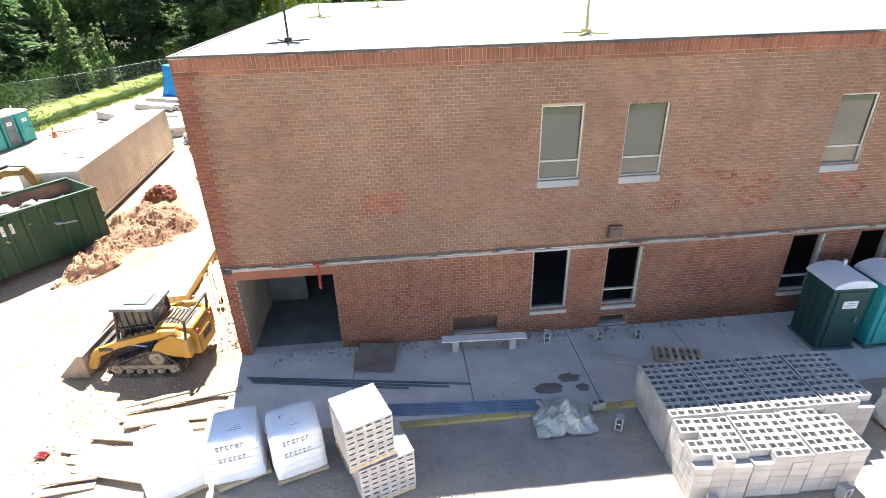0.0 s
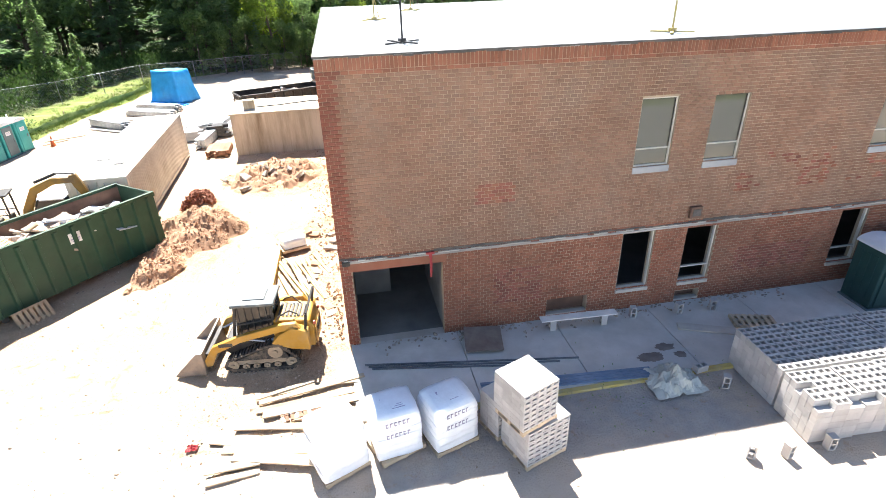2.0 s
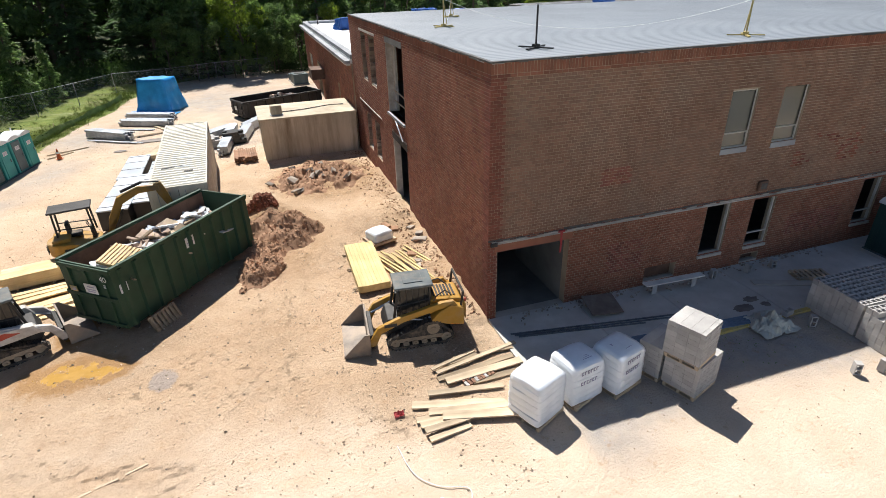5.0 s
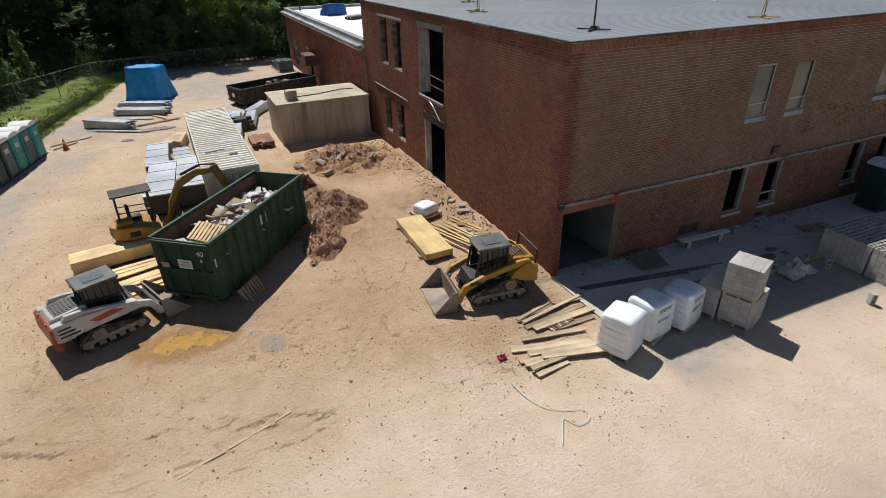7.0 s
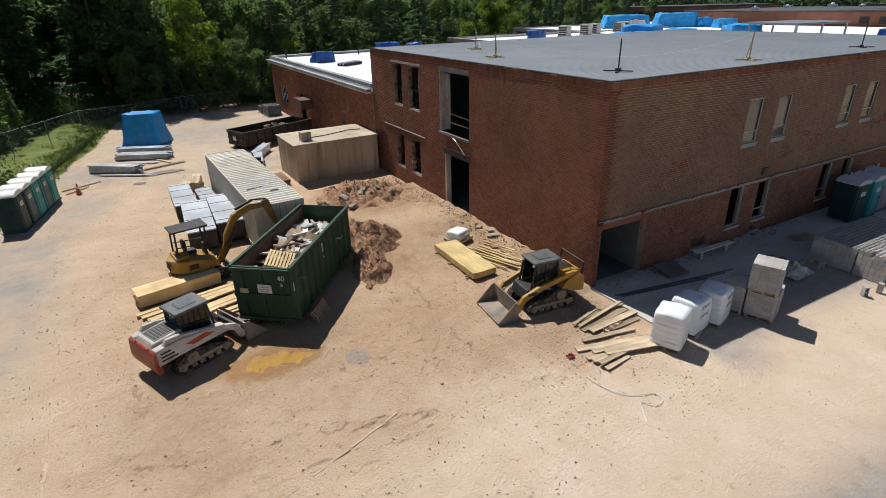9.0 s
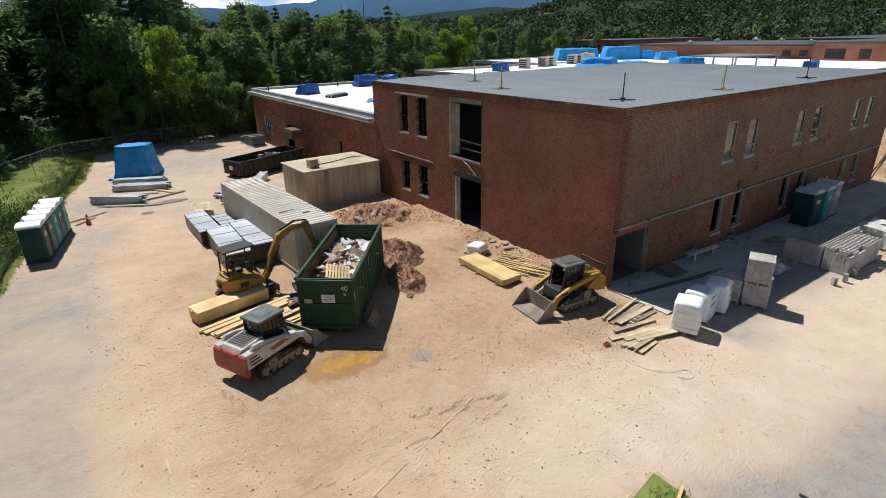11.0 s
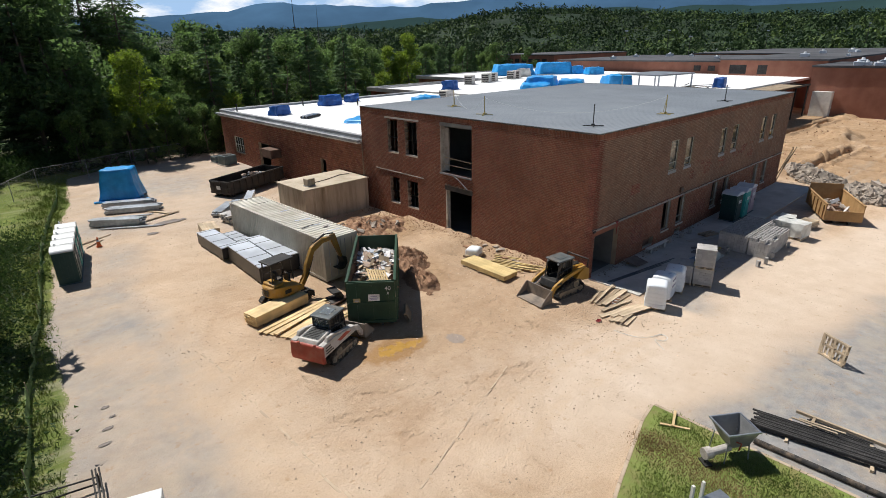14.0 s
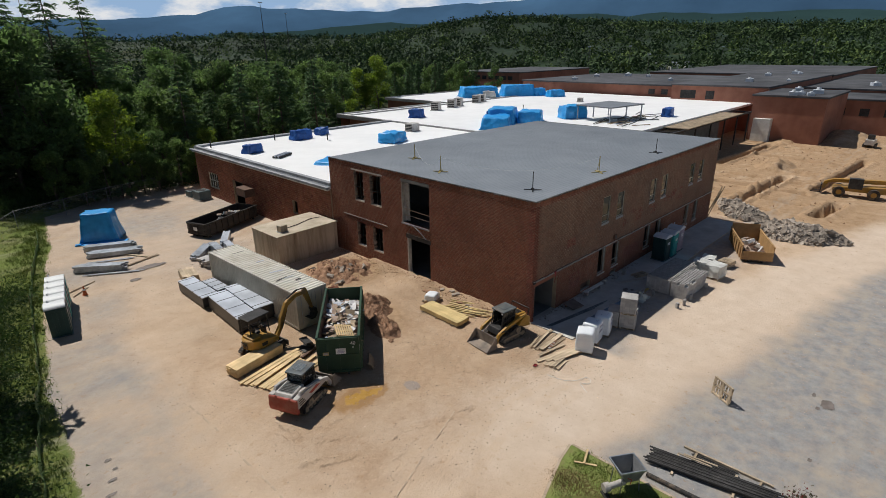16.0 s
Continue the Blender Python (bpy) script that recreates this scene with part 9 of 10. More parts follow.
sk = thing("skip", pose(19.0, 4.75, 0.02, 0, 0, 27.5), "worn yellow-brown steel skip with rubble inside", "skip")
L, W, H = 5.2, 2.4, 1.45
for sy in (-1, 1):
    bm = bm_new()
    prism(bm, [(0.0, 0.25), (0.0, H), (L, H), (L, 0.25)], sy * W / 2 - 0.03, sy * W / 2 + 0.03)
    p_ = part("side_panel", bm, SKIP_YELLOW, sk)
    for k in range(6):
        bm = bm_new()
        x = 0.35 + k * 0.9
        box(bm, x, x + 0.12, min(sy * (W / 2 + 0.031), sy * (W / 2 + 0.11)), max(sy * (W / 2 + 0.031), sy * (W / 2 + 0.11)), 0.28, H - 0.1)
        part("rib", bm, SKIP_YELLOW, p_)
    bm = bm_new()
    box(bm, -0.03, L + 0.03, sy * W / 2 - 0.07, sy * W / 2 + 0.07, H + 0.001, H + 0.09, bev=0.015)
    part("top_rail", bm, SKIP_YELLOW, sk)
bm = bm_new()
box(bm, L - 0.06, L, -W / 2 + 0.031, W / 2 - 0.031, 0.25, H + 0.5)
part("front_panel", bm, SKIP_YELLOW, sk)
bm = bm_new()
box(bm, 0, 0.06, -W / 2 + 0.031, W / 2 - 0.031, 0.25, 1.0)
part("tail_panel", bm, SKIP_YELLOW, sk)
bm = bm_new()
box(bm, 0.02, L - 0.02, -W / 2 + 0.04, W / 2 - 0.04, 0.2, 0.32)
part("floor_plate", bm, RUST, sk)
for y in (-0.5, 0.5):
    bm = bm_new()
    box(bm, 0.1, L - 0.1, y - 0.08, y + 0.08, 0, 0.199)
    part("skid_rail", bm, STEEL_DARK, sk)
skw = thing("rubble_load", pose(19.0, 4.75, 0.36, 0, 0, 27.5), "broken masonry lying in the skip", "rubble")
debris_pile(skw, 0.4, 4.8, -0.9, 0.9, 0.12, 40, [RUBBLE, DEBRIS_WHITE, DEBRIS_BROWN], 0.5, 9, "chunk")


def chunk_field(name, spots, size, material, label, seed, cat="rubble"):
    """Angular fragments as one joined mass."""
    r = np.random.default_rng(seed)
    base = np.array([(-1, -1, -1), (1, -1, -1), (1, 1, -1), (-1, 1, -1), (-1, -1, 1), (1, -1, 1), (1, 1, 1), (-1, 1, 1)], float)
    faces = np.array([(3, 2, 1, 0), (4, 5, 6, 7), (0, 1, 5, 4), (1, 2, 6, 5), (2, 3, 7, 6), (3, 0, 4, 7)])
    v, f = [], []
    for i, (x, y, z) in enumerate(spots):
        s = size * r.uniform(0.35, 1.3) * np.array([r.uniform(0.6, 1.6), r.uniform(0.6, 1.2), r.uniform(0.3, 0.8)]) / 2
        e = Euler(r.uniform(-0.9, 0.9, 2).tolist() + [r.uniform(0, 6.28)]).to_matrix()
        q = (base + r.normal(size=(8, 3)) * 0.18) * s
        q = q @ np.array(e).T + [x, y, z]
        v.append(q)
        f.append(faces + 8 * i)
    return tagged(new(name, mesh_np(name, np.concatenate(v), np.concatenate(f), [material])), label, cat, kind="stuff")


def heap_mesh(name, cx, cy, rx, ry, h, turn, material, label, seed, rough=0.3, n=70):
    """A loose spoil heap with an uneven skirt."""
    v, f = [], []
    c, s = math.cos(turn), math.sin(turn)
    for j in range(n + 1):
        for i in range(n + 1):
            u, w = 2 * i / n - 1, 2 * j / n - 1
            x, y = cx + c * u * rx - s * w * ry, cy + s * u * rx + c * w * ry
            q = math.hypot(u, w) + 0.22 * noise.noise(Vector((u * 2.2, w * 2.2, seed)))
            k = max(0.0, 1 - q * q)
            z = ground_z(x, y) - 0.06 + h * k ** 1.1 + k ** 0.5 * rough * (noise.noise(Vector((x * 1.5, y * 1.5, seed))) + 0.6 * noise.noise(Vector((x * 3.7, y * 3.7, seed))) + 0.35 * noise.noise(Vector((x * 9, y * 9, seed))))
            v.append((x, y, z if k > 0 else ground_z(x, y) - 0.12))
    for j in range(n):
        for i in range(n):
            a = j * (n + 1) + i
            f.append((a, a + 1, a + n + 2, a + n + 1))
    me = mesh_np(name, v, f, [material])
    me.shade_smooth()
    return tagged(new(name, me), label, "spoil heap"), v


def heap_spots(v, share, seed, lift=0.0):
    r = random.Random(seed)
    return [(x, y, z + lift) for x, y, z in v if z > ground_z(x, y) + 0.05 and r.random() < share]


_, hv = heap_mesh("earth_mound", -9.6, 22.3, 2.5, 2.1, 0.75, 0.5, CLAY, "heap of red-brown clay spoil beside the dumpster", 1.0)
chunk_field("clay_clods", heap_spots(hv, 0.4, 1), 0.06, RUBBLE_CLAY, "red-brown clods on the spoil heap", 1)
_, hv = heap_mesh("earth_mound", -10.2, 19.5, 1.0, 2.2, 0.5, -0.3, CLAY, "long heap of red-brown clay by the dumpster", 2.0)
chunk_field("clay_clods", heap_spots(hv, 0.38, 2), 0.058, RUBBLE_CLAY, "red-brown clods on the spoil heap", 2)
_, hv = heap_mesh("earth_mound", -10.0, 25.6, 0.9, 0.75, 0.55, 0.0, CLAY, "small heap of broken red brick", 3.0)
chunk_field("brick_bats", heap_spots(hv, 0.22, 3), 0.15, BRICK_RED, "broken red bricks on the small heap", 3)
_, hv = heap_mesh("earth_mound", -6.6, 29.5, 3.2, 3.0, 0.3, 0.2, CLAY, "low rubble-strewn clay heap by the wall", 4.0, 0.4)
chunk_field("masonry_rubble", heap_spots(hv, 0.008, 4), 0.4, RUBBLE, "broken masonry strewn over the clay", 4)
chunk_field("clay_clods", heap_spots(hv, 0.3, 5), 0.065, RUBBLE_CLAY, "clay clods strewn by the wall", 5)
r_ = random.Random(6)
chunk_field("wall_foot_rubble", [(x, y, ground_z(x, y) + 0.02) for x, y in ((-3.15 - abs(r_.gauss(0, 0.6)), r_.uniform(12.7, 34)) for k in range(700))], 0.06, RUBBLE_CLAY, "crumbled brick and earth along the wall foot", 6)
_, hv = heap_mesh("concrete_mound", 29.6, 4.2, 3.0, 4.4, 0.9, 0.15, RUBBLE, "large grey heap of broken concrete", 5.0, 0.5)
chunk_field("concrete_rubble", heap_spots(hv, 0.4, 7), 0.38, RUBBLE, "broken concrete chunks in a grey heap", 7)
_, hv = heap_mesh("concrete_mound", 33.6, 10.4, 3.4, 2.0, 0.6, 0.9, RUBBLE, "low grey heap of broken concrete", 6.0, 0.4)
chunk_field("concrete_rubble", heap_spots(hv, 0.4, 8), 0.45, RUBBLE, "broken concrete chunks in a low heap", 8)
r_ = random.Random(31)
chunk_field("clay_clods", [(x, y, ground_z(x, y) + 0.05) for x, y in ((r_.uniform(31, 90), r_.uniform(1, 21)) for k in range(420))], 0.13, RUBBLE_CLAY, "clay clods strewn over the excavation", 15)
# pebbles and litter over the whole yard
r_ = random.Random(9)
chunk_field("pebbles", [(x, y, ground_z(x, y) + 0.008) for x, y in ((r_.uniform(-24, -3.5), r_.uniform(5, 44)) for k in range(4600))], 0.04, PEBBLE, "scattered pebbles over the dirt", 9, "pebbles")
chunk_field("pebbles", [(x, y, ground_z(x, y) + 0.01) for x, y in ((r_.gauss(-5.5, 2.2), r_.gauss(13, 3.0)) for k in range(1600)) if x < -3.3], 0.036, PEBBLE, "scattered grey stones by the loader", 10, "pebbles")
chunk_field("pebbles", [(x, y, ground_z(x, y) + 0.008) for x, y in ((r_.uniform(-28, 24), r_.uniform(-10, 9)) for k in range(1500)) if not (x > -3 and y > 9)], 0.03, PEBBLE, "scattered stones on the lot", 11, "pebbles")
chunk_field("apron_litter", [(x, y, 0.09) for x, y in ((r_.uniform(-2.5, 12), 12.45 - abs(r_.gauss(0, 0.25))) for k in range(240))], 0.07, RUBBLE, "crumbs of masonry at the foot of the wall", 12, "litter")
for k in range(4):
    bm = bm_new()
    rod(bm, (0, 0, 0), (rnd(0.3, 0.9), -rnd(0.7, 1.4), 3.2 + rnd(-0.3, 0.3)), 0.045)
    o = part("prop_pole", bm, WOOD_DARK)
    o.matrix_basis = pose(29.9 + k * 0.3, 12.9 + rnd(-0.4, 0.2), ground_z(30, 12.9) - 0.05)
    tagged(o, "dark timber prop leaning by the corner", "pole", "leaning props")

# ---- verge: island, kerbs, fences ----
isl = tagged(new("ground_island"), "grassed kerb island with a bare brown patch", "island", kind="structure")
ring = [(-11.45, 4.05), (-11.08, -8.0), (-24.0, -8.0), (-21.5, 1.0), (-15.9, 2.85), (-12.6, 3.85)]
GRASS_SOIL = mat("lawn", (0.15, 0.20, 0.042), (0.22, 0.26, 0.075), 3.0, 0.9, bump=0.6, fine=25, big=0.2, dirt=(0.24, 0.16, 0.09), dirt_amount=0.6)
bm = bm_new()
lo_, hi_ = [bm.verts.new((x, y, -0.1)) for x, y in ring], [bm.verts.new((x, y, 0.12)) for x, y in ring]
bm.faces.new(hi_)
for i in range(len(ring)):
    bm.faces.new((lo_[i], lo_[(i + 1) % 6], hi_[(i + 1) % 6], hi_[i]))
bmesh.ops.recalc_face_normals(bm, faces=bm.faces)
part("turf", bm, GRASS_SOIL, isl)
for (xa, ya), (xb, yb) in ((ring[0], ring[1]), (ring[4], ring[5]), (ring[5], ring[0]), (ring[3], ring[4])):
    d = math.hypot(xb - xa, yb - ya)
    n_ = max(1, int(d / 0.9))
    ang = math.degrees(math.atan2(yb - ya, xb - xa))
    for k in range(n_):
        bm = bm_new()
        box(bm, 0.003, d / n_ - 0.003, -0.0, 0.13, -0.1, 0.13, bev=0.02)
        part("kerb_stone", bm, PEBBLE, isl, at=pose(xa + (xb - xa) * k / n_, ya + (yb - ya) * k / n_, 0, 0, 0, ang))
r_ = random.Random(13)


def on_island(x, y):
    return x < -11.6 and y > -7.5 and y < 4.05 - 0.29 * (-11.45 - x) - 0.4


def bare(x, y):
    return math.hypot((x + 13.5) / 0.75, (y - 1.7) / 1.9) < 1


tufts("grass", [p for p in ((r_.uniform(-19, -11.3), r_.uniform(-5, 4)) for k in range(5200)) if on_island(*p) and not bare(*p)], 14, 0.075, GRASS, 44, "mown green grass on the kerb island")
for o in bpy.data.objects:
    if o.name == "grass.001":
        o.location.z = 0.12
DRYGRASS = mat("dry_grass", (0.24, 0.16, 0.08), (0.34, 0.23, 0.12), 2.0, 0.9, bump=0.0, spread=0.3, island=True)
dg = tufts("dry_grass", [p for p in ((r_.uniform(-14.3, -12.7), r_.uniform(-0.2, 3.6)) for k in range(700)) if bare(*p)], 14, 0.06, DRYGRASS, 45, "dead brown grass patch on the kerb island")
dg.location.z = 0.12
board(-12.35, 3.35, -62, 1.0, 0.09, 0.04, 0.15, WOOD_NEW, label="short pale board on the grass")
board(-12.2, 2.95, 20, 0.95, 0.09, 0.04, 0.19, WOOD_NEW, label="short pale board on the grass")

# spray hopper
hop = thing("mortar_hopper", pose(-12.1, 1.05, 0.12, 0, 0, 56), "grey steel mortar hopper with a motor, on legs", "hopper")
bm = bm_new()
top_, bot_ = [(-0.5, -0.55), (0.5, -0.55), (0.5, 0.55), (-0.5, 0.55)], [(-0.28, -0.42), (0.28, -0.42), (0.28, 0.2), (-0.28, 0.2)]
for inset, flip in ((0.0, False), (0.03, True)):
    a = [bm.verts.new((x * (1 - inset * 1.8), y * (1 - inset * 1.8), 1.2)) for x, y in top_]
    b = [bm.verts.new((x * (1 - inset), y * (1 - inset), 0.5 + inset)) for x, y in bot_]
    for i in range(4):
        q = (b[i], b[(i + 1) % 4], a[(i + 1) % 4], a[i])
        bm.faces.new(q[::-1] if flip else q)
    bm.faces.new(b if flip else b[::-1])
    if inset == 0:
        a0 = a
    else:
        for i in range(4):
            bm.faces.new((a0[i], a0[(i + 1) % 4], a[(i + 1) % 4], a[i]))
part("tank", bm, MACHINE_GREY, hop)
for x0, x1, y0, y1 in ((-0.53, 0.53, -0.58, -0.53), (-0.53, 0.53, 0.53, 0.58), (-0.53, -0.48, -0.529, 0.529), (0.48, 0.53, -0.529, 0.529)):
    bm = bm_new()
    box(bm, x0, x1, y0, y1, 1.18, 1.24)
    part("rim", bm, GALV, hop)
for x, y in ((-0.35, -0.45), (0.35, -0.45), (0.4, 0.45), (-0.4, 0.45)):
    bm = bm_new()
    rod(bm, (x, y, 0), (x * 0.9, y * 0.9, 0.75), 0.022)
    part("leg", bm, GALV, hop)
bm = bm_new()
rod(bm, (-0.2, 0.2, 0.5), (-0.25, 0.9, 0.42), 0.13, seg=14)
rod(bm, (-0.25, 0.9, 0.42), (-0.26, 1.15, 0.4), 0.2, seg=16)
part("motor", bm, MACHINE_WHITE, hop, "pale drive motor")
bm = bm_new()
rod(bm, (-0.26, 1.05, 0.3), (-0.26, 1.05, 0.0), 0.05)
box(bm, -0.45, -0.05, 0.9, 1.15, 0.0, 0.06)
part("motor_foot", bm, STEEL_DARK, hop)
bm = bm_new()
tube(bm, [(-0.5, 0.1, 0.6), (-0.56, 0.1, 0.9), (-0.5, 0.25, 0.95)], 0.02)
part("lever", bm, MACHINE_RED, hop)
rack = thing("metal_rack", pose(-15.45, 0.45, 0.12, 0, 0, -20), "grey steel sheet on two short posts", "rack")
bm = bm_new()
box(bm, -0.5, 0.9, -0.35, 0.35, 0.5, 0.54)
part("sheet", bm, GALV, rack)
for x in (-0.2, 0.2):
    bm = bm_new()
    box(bm, x - 0.04, x + 0.04, 0.36, 0.44, 0, 1.05)
    part("post", bm, WHITE_PAINT, rack)
bm = bm_new()
box(bm, -0.45, 0.85, -0.3, 0.3, 0, 0.499)
part("base", bm, WRAP_GREY, rack)

# dark pipes and timber frame on the lot
random.seed(47)
pp = thing("pipe_pile", pose(-9.45, 1.1, 0.0, 0, 0, -79), "pile of long black steel pipes on bearers", "pipes")
for k in range(16):
    bm = bm_new()
    dx = rnd(-0.25, 0.15)
    rod(bm, (dx, -0.55 + (k % 11) * 0.1 + rnd(-0.02, 0.02), 0.14 + 0.085 * (k // 11)), (5.2 + dx + rnd(-0.4, 0.2), -0.42 + (k % 11) * 0.085 + rnd(-0.03, 0.03), 0.14 + 0.085 * (k // 11)), 0.042, seg=8)
    part("pipe", bm, STEEL_DARK, pp)
for x in (1.0, 3.4):
    bm = bm_new()
    box(bm, x, x + 0.1, -0.75, 0.7, 0, 0.095)
    part("bearer", bm, WOOD_OLD, pp)
for k in range(5):
    bm = bm_new()
    rod(bm, (0, 0, 0.03), (1.9, rnd(-0.1, 0.1), 0.03), 0.026, seg=8)
    o = part("pipe", bm, STEEL_DARK)
    o.matrix_basis = pose(-8.35 + 0.09 * k, -0.3 + rnd(-0.1, 0.1), 0.01, 0, 0, -86 + rnd(-3, 3))
    tagged(o, "short dark pipe beside the timber frame", "pipe", "short pipes")
fr = thing("wooden_trestle", pose(-7.85, 0.2, 0.0, 0, 0, -88), "long timber frame lying on the asphalt", "timber frame")
bm = bm_new()
box(bm, 0, 3.7, -0.05, 0.05, 0.02, 0.11)
part("rail", bm, WOOD_OLD, fr)
for x in (0.55, 3.2):
    bm = bm_new()
    box(bm, x, x + 0.09, -0.75, -0.051, 0.02, 0.1)
    part("cross_piece", bm, WOOD_DARK, fr)
for k in range(2):
    board(-8.75 + 0.12 * k, 0.15 - 0.2 * k, -84 + 4 * k, 1.4, 0.08, 0.04, 0.27, WOOD_OLD, label="pale timber batten on the pipes")
dpipe = thing("drain_pipe", pose(-10.75, 0.7, 0.0, 0, 0, -88), "long black corrugated drain pipe along the kerb", "pipe")
bm = bm_new()
rod(bm, (0, 0, 0.1), (6.5, 0.1, 0.1), 0.1, seg=14)
part("pipe_wall", bm, BLACK, dpipe)
sp = thing("pallet", pose(-2.9, 0.3, 0.02, 0, 0, 60) @ pose(0, 0, 0.53, 94, 0, 0), "weathered wooden pallet standing on its edge", "pallet")
pallet_parts(sp, 1.22, 1.02, None, WOOD_OLD)
# Dark stains on the asphalt, and flat spots for wood chips by the verge.
for k, (x, y, rx_, ry_) in enumerate(((0.4, -3.9, 0.5, 0.28), (0.9, -3.2, 0.18, 0.1), (-0.3, -3.6, 0.15, 0.1), (-4.8, -4.2, 0.14, 0.09), (-27.2, 17.5, 0.2, 0.09), (-27.0, 19.0, 0.15, 0.08), (-27.5, 16.6, 0.22, 0.1), (-26.9, 18.2, 0.12, 0.06))):
    blot(x, y, rx_, ry_, ground_z(x, y) + 0.03, STAIN, "oil_stain", "dark spot on the lot", 10 + k)
# broken edge line of the old road
KERB_DUSTY = mat("dust_covered_kerb", (0.50, 0.385, 0.275), (0.62, 0.49, 0.36), 2.0, 0.95, bump=0.3, spread=0.1)
edge = tagged(new("kerb_line"), "broken flush kerb edge across the dirt", "kerb", kind="structure")
random.seed(53)
y = 6.5
while y < 20.3:
    L_ = rnd(0.3, 0.9)
    if random.random() < 0.8:
        bm = bm_new()
        box(bm, 0, L_, -0.05, 0.05, -0.06, 0.022, bev=0.01)
        bmesh.ops.subdivide_edges(bm, edges=bm.edges, cuts=1)
        rumple(bm, 0.02, 4, y)
        part("kerb_stone", bm, KERB_DUSTY, edge, at=pose(-22.5 - 0.013 * (y - 9) + rnd(-0.06, 0.06), y, ground_z(-22.6, y) - 0.02, 0, 0, 91 + rnd(-5, 5)))
    y += L_ + rnd(0.02, 0.15)
for k in range(12):
    bm = bm_new()
    L_ = rnd(0.4, 0.7)
    box(bm, 0, L_, -0.03, 0.03, -0.05, 0.02)
    t_ = k / 12
    part("joint_strip", bm, KERB_DUSTY, edge, at=pose(-20.6 + 7.4 * t_, 7.2 + 2.7 * t_, ground_z(-20.6 + 7.4 * t_, 7.2 + 2.7 * t_), 0, 0, 20 + rnd(-4, 4)))

# chain-link fence
fline = [(-38, 47), (-33, 51), (-28.2, 55.6), (-25.9, 59.8), (-23.4, 64.2), (-18.5, 66.6), (-13.5, 69.0), (-7.0, 70.0)]
fence = thing("chain_link_fence", pose(0, 0, 0), "grey chain-link fence along the woods", "fence")
for (xa, ya), (xb, yb) in zip(fline, fline[1:]):
    za = ground_z(xa, ya)
    bm = bm_new()
    rod(bm, (xa, ya, za - 0.1), (xa, ya, za + 2.1), 0.035)
    part("post", bm, FENCE_GREY, fence)
    d = math.hypot(xb - xa, yb - ya)
    bm = bm_new()
    rod(bm, (xa, ya, za + 2.05), (xb, yb, ground_z(xb, yb) + 2.05), 0.022)
    part("top_rail", bm, FENCE_GREY, fence)
    v, f = [], []
    ux, uy = (xb - xa) / d, (yb - ya) / d
    k = -2.0
    while k < d:
        for s in (0, 1):
            s0, s1 = (k, k + 2.0) if s == 0 else (k + 2.0, k)
            ends = []
            for sv, zv in ((s0, 0.05), (s1, 2.05)):
                ends.append((min(max(sv, 0), d), zv if 0 <= sv <= d else None))
            (p0, z0), (p1, z1) = ends
            if z0 is None:
                z0 = 0.05 + 2.0 * (p0 - s0) / (s1 - s0)
            if z1 is None:
                z1 = 0.05 + 2.0 * (p1 - s0) / (s1 - s0)
            i = len(v)
            w = 0.005
            v += [(xa + ux * p0, ya + uy * p0, za + z0 - w), (xa + ux * p0, ya + uy * p0, za + z0 + w), (xa + ux * p1, ya + uy * p1, za + z1 + w), (xa + ux * p1, ya + uy * p1, za + z1 - w)]
            f.append((i, i + 1, i + 2, i + 3))
        k += 0.16
    o = new("wire_mesh", mesh_np("wire_mesh", v, f, [FENCE_GREY]))
    o.parent = fence
# green silt fence on the verge
SILT = mat("green_silt_fabric", (0.10, 0.16, 0.05), (0.17, 0.24, 0.09), 2.0, 0.8, bump=0.3, fine=8)
silt = thing("silt_fence", pose(0, 0, 0), "sagging green silt fence with timber stakes on the verge", "silt fence")
sl_pts = [(-30.2, 10.0), (-29.8, 15.8), (-29.1, 21.7), (-28.4, 26.0), (-27.7, 30.0), (-26.9, 35.5), (-26.2, 41.0), (-24.9, 48.0), (-23.4, 55.0), (-22.3, 61.0)]
for (xa, ya), (xb, yb) in zip(sl_pts, sl_pts[1:]):
    v, f, n_ = [], [], 14
    for k in range(n_ + 1):
        t = k / n_
        x, y = xa + (xb - xa) * t, ya + (yb - ya) * t
        sag = 0.62 - 0.3 * math.sin(math.pi * t) * (0.6 + 0.6 * noise.noise(Vector((x, y, 1))))
        off = 0.22 * noise.noise(Vector((x * 0.8, y * 0.8, 4)))
        z = ground_z(x, y)
        v += [(x + off * 0.3, y, z - 0.03), (x + off * 0.7 + 0.05, y, z + sag * 0.5), (x + off, y, z + sag), (x + off + 0.012, y, z + sag), (x + off * 0.7 + 0.062, y, z + sag * 0.5), (x + off * 0.3 + 0.012, y, z - 0.03)]
    for k in range(n_):
        for j in range(5):
            a = k * 6 + j
            f.append((a, a + 6, a + 7, a + 1))
    o = new("fabric", mesh_np("fabric", v, f, [SILT]))
    o.parent = silt
    bm = bm_new()
    box(bm, xa - 0.02, xa + 0.02, ya - 0.02, ya + 0.02, ground_z(xa, ya) - 0.1, ground_z(xa, ya) + 0.85)
    part("stake", bm, WOOD_OLD, silt)
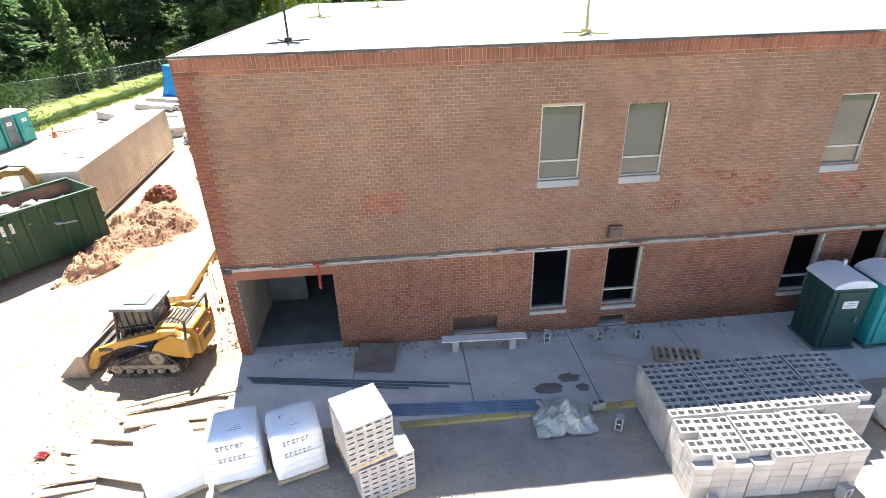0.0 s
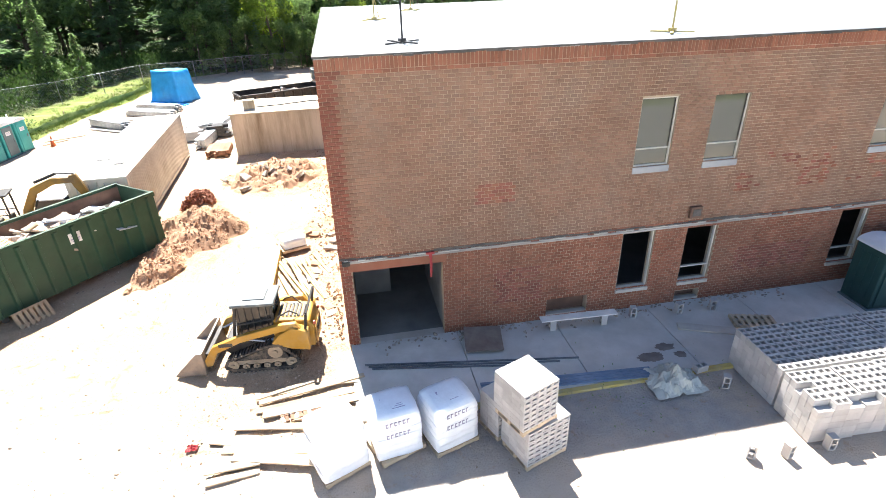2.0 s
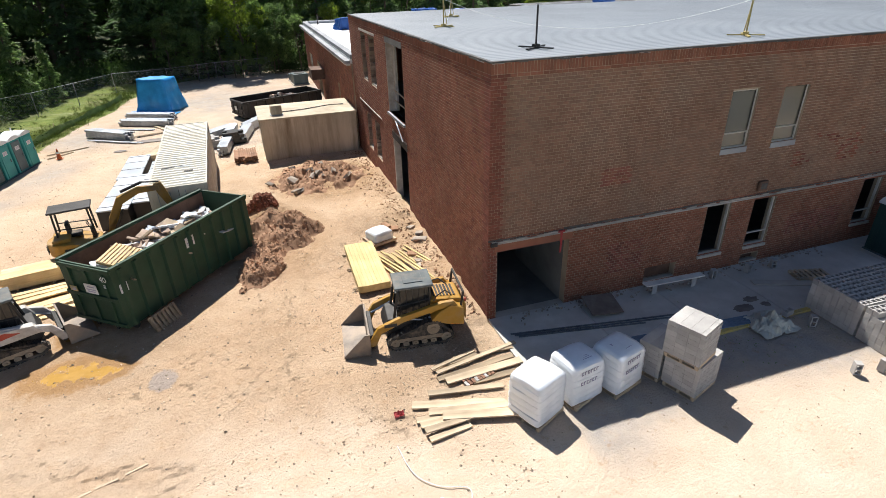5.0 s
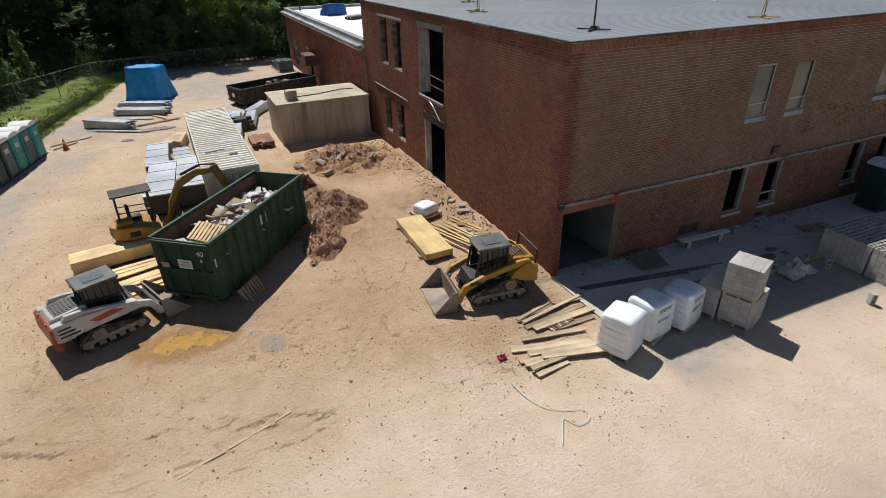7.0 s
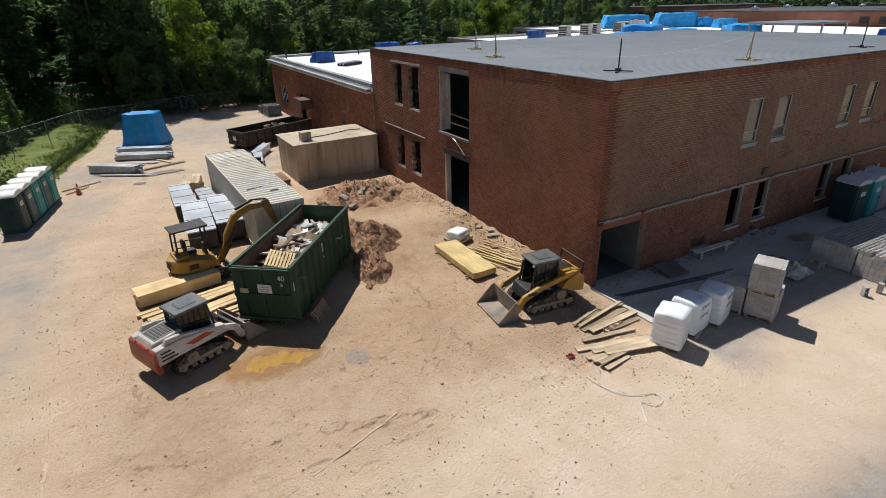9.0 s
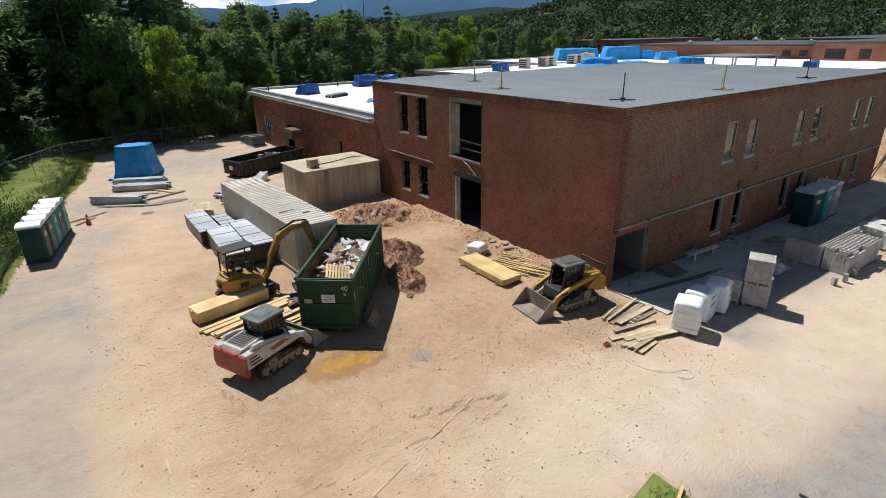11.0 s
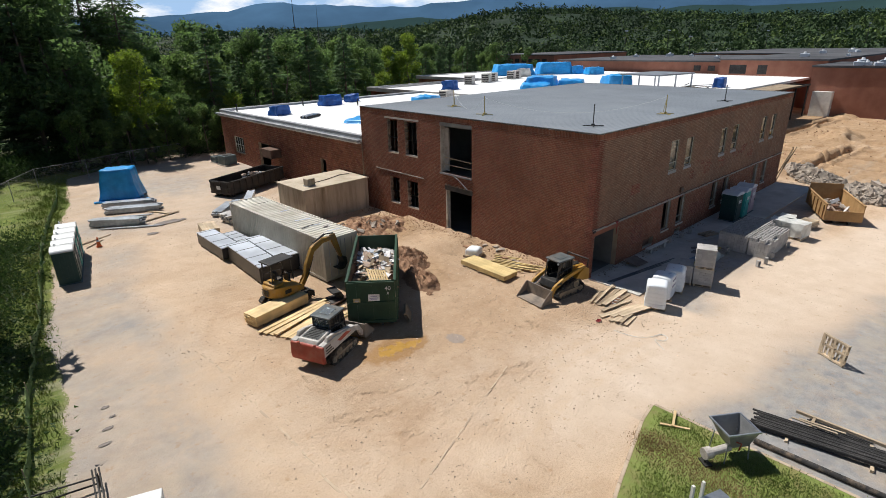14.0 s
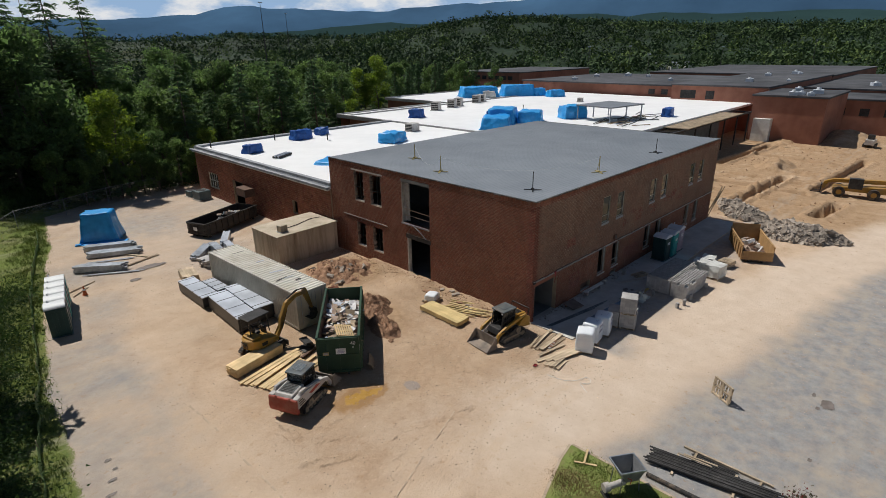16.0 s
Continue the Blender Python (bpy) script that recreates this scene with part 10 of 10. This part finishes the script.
# cone
cone = thing("traffic_cone", pose(-22.84, 40.46, 0.02), "orange traffic cone with a pale band", "cone")
bm = bm_new()
rod(bm, (0, 0, 0.03), (0, 0, 0.72), 0.16, 0.035, seg=18)
part("cone_body", bm, ORANGE, cone)
bm = bm_new()
box(bm, -0.19, 0.19, -0.19, 0.19, 0, 0.03, bev=0.01)
part("cone_base", bm, ORANGE, cone)
bm = bm_new()
rod(bm, (0, 0, 0.38), (0, 0, 0.52), 0.101, 0.076, seg=18)
part("band", bm, WHITE_PLASTIC, cone)
board(-23.9, 41.6, 28, 2.6, 0.1, 0.05, 0.03, WOOD_DARK)
board(-23.6, 40.6, 44, 1.8, 0.08, 0.05, 0.03, WOOD_DARK)
# steel gate panel and pale box at the near edge of the old road
gp_ = thing("gate_panel", pose(-29.0, 14.4, 0.02, 0, 0, -10), "dark tubular steel gate panel dropped by the verge", "gate panel")
bm = bm_new()
for z in (0.1, 0.3):
    rod(bm, (-1.6, 0.2 + z, z + 0.1), (0.9, 0.1 + z * 0.4, z + 0.1), 0.03)
part("rail", bm, STEEL_DARK, gp_)
for x in (0.75, 0.85, 0.95):
    bm = bm_new()
    rod(bm, (x, 0.6, 0.45), (x + 0.15, -1.6, 0.35), 0.028)
    part("bar", bm, STEEL_DARK, gp_)
for x in (-1.4, 0.9):
    bm = bm_new()
    rod(bm, (x, 0.25, 0), (x, 0.25, 0.5), 0.035)
    part("stand", bm, STEEL_DARK, gp_)
wb = thing("white_box", pose(-27.75, 12.15, 0.02, 0, 0, -20), "pale flat storage box by the old road", "box")
bm = bm_new()
box(bm, -0.9, 0.9, -0.6, 0.6, 0, 0.5, bev=0.03)
part("box_body", bm, WHITE_PLASTIC, wb)
# condensers at the low wing
for x, y, w, h in ((-4.6, 62.3, 1.6, 1.15), (-5.0, 64.6, 1.1, 0.8)):
    ac = thing("condenser_unit", pose(x, y, 0.02, 0, 0, 8), "grey condenser unit beside the low wing", "condenser", "condensers")
    bm = bm_new()
    box(bm, -w / 2, w / 2, -w / 2, w / 2, 0.08, h, bev=0.05)
    part("casing", bm, GREY_PLASTIC, ac)
    bm = bm_new()
    rod(bm, (0, 0, h), (0, 0, h + 0.05), w * 0.36, seg=20)
    part("fan_guard", bm, STEEL_DARK, ac)
    bm = bm_new()
    box(bm, -w / 2 - 0.1, w / 2 + 0.1, -w / 2 - 0.1, w / 2 + 0.1, 0, 0.079)
    part("plinth", bm, CONCRETE, ac)

# reddish ornamental tree on the island
RED_LEAF = leafy(mat("red_leaf", (0.10, 0.035, 0.03), (0.22, 0.05, 0.05), 0.7, 0.6, bump=0.0, spread=0.4, island=True))
GREY_LEAF = leafy(mat("bronze_leaf", (0.07, 0.065, 0.04), (0.12, 0.10, 0.06), 0.7, 0.6, bump=0.0, spread=0.4, island=True))
for k, (x, y, h) in enumerate(((-13.3, -4.6, 4.6), (-11.9, -5.4, 4.4), (-12.7, -6.2, 4.7))):
    t = thing("ornamental_tree", pose(x, y, 0.1), "small bronze-leaved tree with red flower heads", "tree", "ornamental trees")
    bm, tips, pts = limb_tree(h * 0.8, 0.05, 14, 70 + k)
    part("trunk", bm, BARK, t)
    rr = np.random.default_rng(80 + k)
    cs, cr = [], []
    for base, tip in tips:
        for q in range(60):
            cs.append(np.array(base.lerp(tip, rr.uniform(0.3, 1.15))) + rr.normal(size=3) * 0.16 + [0, 0, h * 0.1])
        for q in range(26):
            cr.append(np.array(tip) + rr.normal(size=3) * [0.1, 0.1, 0.2] + [0, 0, h * 0.13])
    v, f = leaf_quads(np.array(cs), 0.075, seed=k)
    o = new("crown", mesh_np("crown", v, f, [GREY_LEAF]))
    o.parent = t
    v, f = leaf_quads(np.array(cr), 0.05, seed=k + 5)
    o = tagged(new("flower_heads", mesh_np("flower_heads", v, f, [RED_LEAF])), kind="stuff")
    o.parent = t

# red ribbon on the ledge
rib = thing("red_ribbon", pose(-0.35, SY - 0.07, 3.02), "torn red ribbon hanging from the ledge", "ribbon")
bm = bm_new()
for k in range(6):
    box(bm, -0.05 + rnd(-0.015, 0.015), 0.02 + rnd(-0.015, 0.015), -0.01, 0.005, -0.13 * (k + 1), -0.13 * k + 0.01)
part("ribbon_strip", bm, RED_CLOTH, rib)
bm = bm_new()
box(bm, -0.14, 0.1, -0.02, 0.02, -0.02, 0.05)
part("knot", bm, RED_CLOTH, rib)

# vents on the far school roofs
random.seed(61)
for x0, x1, y0, y1, z in ((104, 149, 48, 91, 8.65), (100, 158, 28, 45, 9.25), (89, 106, 15, 25, 8.55), (128, 190, -20, 24, 7.75)):
    for k in range(5):
        w_ = rnd(0.5, 1.1)
        uv = thing("roof_unit", pose(rnd(x0, x1), rnd(y0, y1), z + 0.003, 0, 0, rnd(0, 30)), "small pale vent housing on the far school roof", "roof unit", "far roof vents")
        bm = bm_new()
        box(bm, -w_, w_, -w_ * 0.8, w_ * 0.8, 0, w_ * 0.7, bev=0.04)
        part("housing", bm, WRAP_GREY, uv)
        bm = bm_new()
        rod(bm, (0, 0, w_ * 0.7), (0, 0, w_ * 1.1), w_ * 0.4, w_ * 0.3, seg=10)
        part("cowl", bm, WHITE_PLASTIC, uv)
# distant poles and houses
for x, y, h in ((150, 330, 45), (255, 480, 48), (205, 130, 17), (225, 120, 17), (260, 90, 16), (185, 92, 14), (300, 60, 18)):
    pl = thing("light_pole", pose(x, y, ground_z(x, y)), "tall distant light pole", "light pole", "light poles")
    bm = bm_new()
    rod(bm, (0, 0, 0), (0, 0, h), 0.22 * h / 20, 0.1, seg=8)
    part("pole", bm, STEEL_DARK, pl)
    bm = bm_new()
    box(bm, -1.2, 1.2, -0.2, 0.2, h, h + 0.5)
    part("lamp_head", bm, GALV, pl)
for k, (x, y) in enumerate(((318, 153), (322, 146), (326, 139), (338, 134))):
    hs = thing("house", pose(x, y, ground_z(x, y) + 0.2, 0, 0, 20 + 7 * k), "distant white house with a grey roof", "house", "distant houses")
    bm = bm_new()
    box(bm, -4.2, 4.2, -3, 3, -1.5, 2.6)
    part("wall", bm, WHITE_PAINT, hs)
    bm = bm_new()
    prism(bm, [(-4.6, 2.61), (4.6, 2.61), (0, 4.8)], -3.4, 3.4)
    part("roof", bm, ROOF_GREY, hs)
    for q in range(3):
        bm = bm_new()
        box(bm, -3.2 + 2.4 * q, -2.4 + 2.4 * q, -3.05, -2.98, 0.6, 1.7)
        part("window", bm, STEEL_DARK, hs)


# ---- bricks of the corner, picked out one by one ----
def brick_mesh(length, material, nm):
    bm = bm_new()
    j = JT / 2
    box(bm, j, length - j, 0.0, 0.02, j, BH - j, bev=0.003)
    me = bpy.data.meshes.new(nm)
    bm.to_mesh(me)
    bm.free()
    me.materials.append(material)
    return me


brick_kinds = {(w, zn): brick_mesh(BL if w else BL / 2, BRICK_ONE_TAN if zn == 0 else BRICK_ONE, "brick") for w in (0, 1) for zn in (0, 1, 2)}
random.seed(11)
for s, e, z0, z1, zn in s_single:
    ob = new("brick", brick_kinds[(1 if e - s > 0.2 else 0, zn)])
    ob.parent = wall_south
    ob.matrix_basis = pose(s, SY - random.uniform(0.001, 0.004), z0)
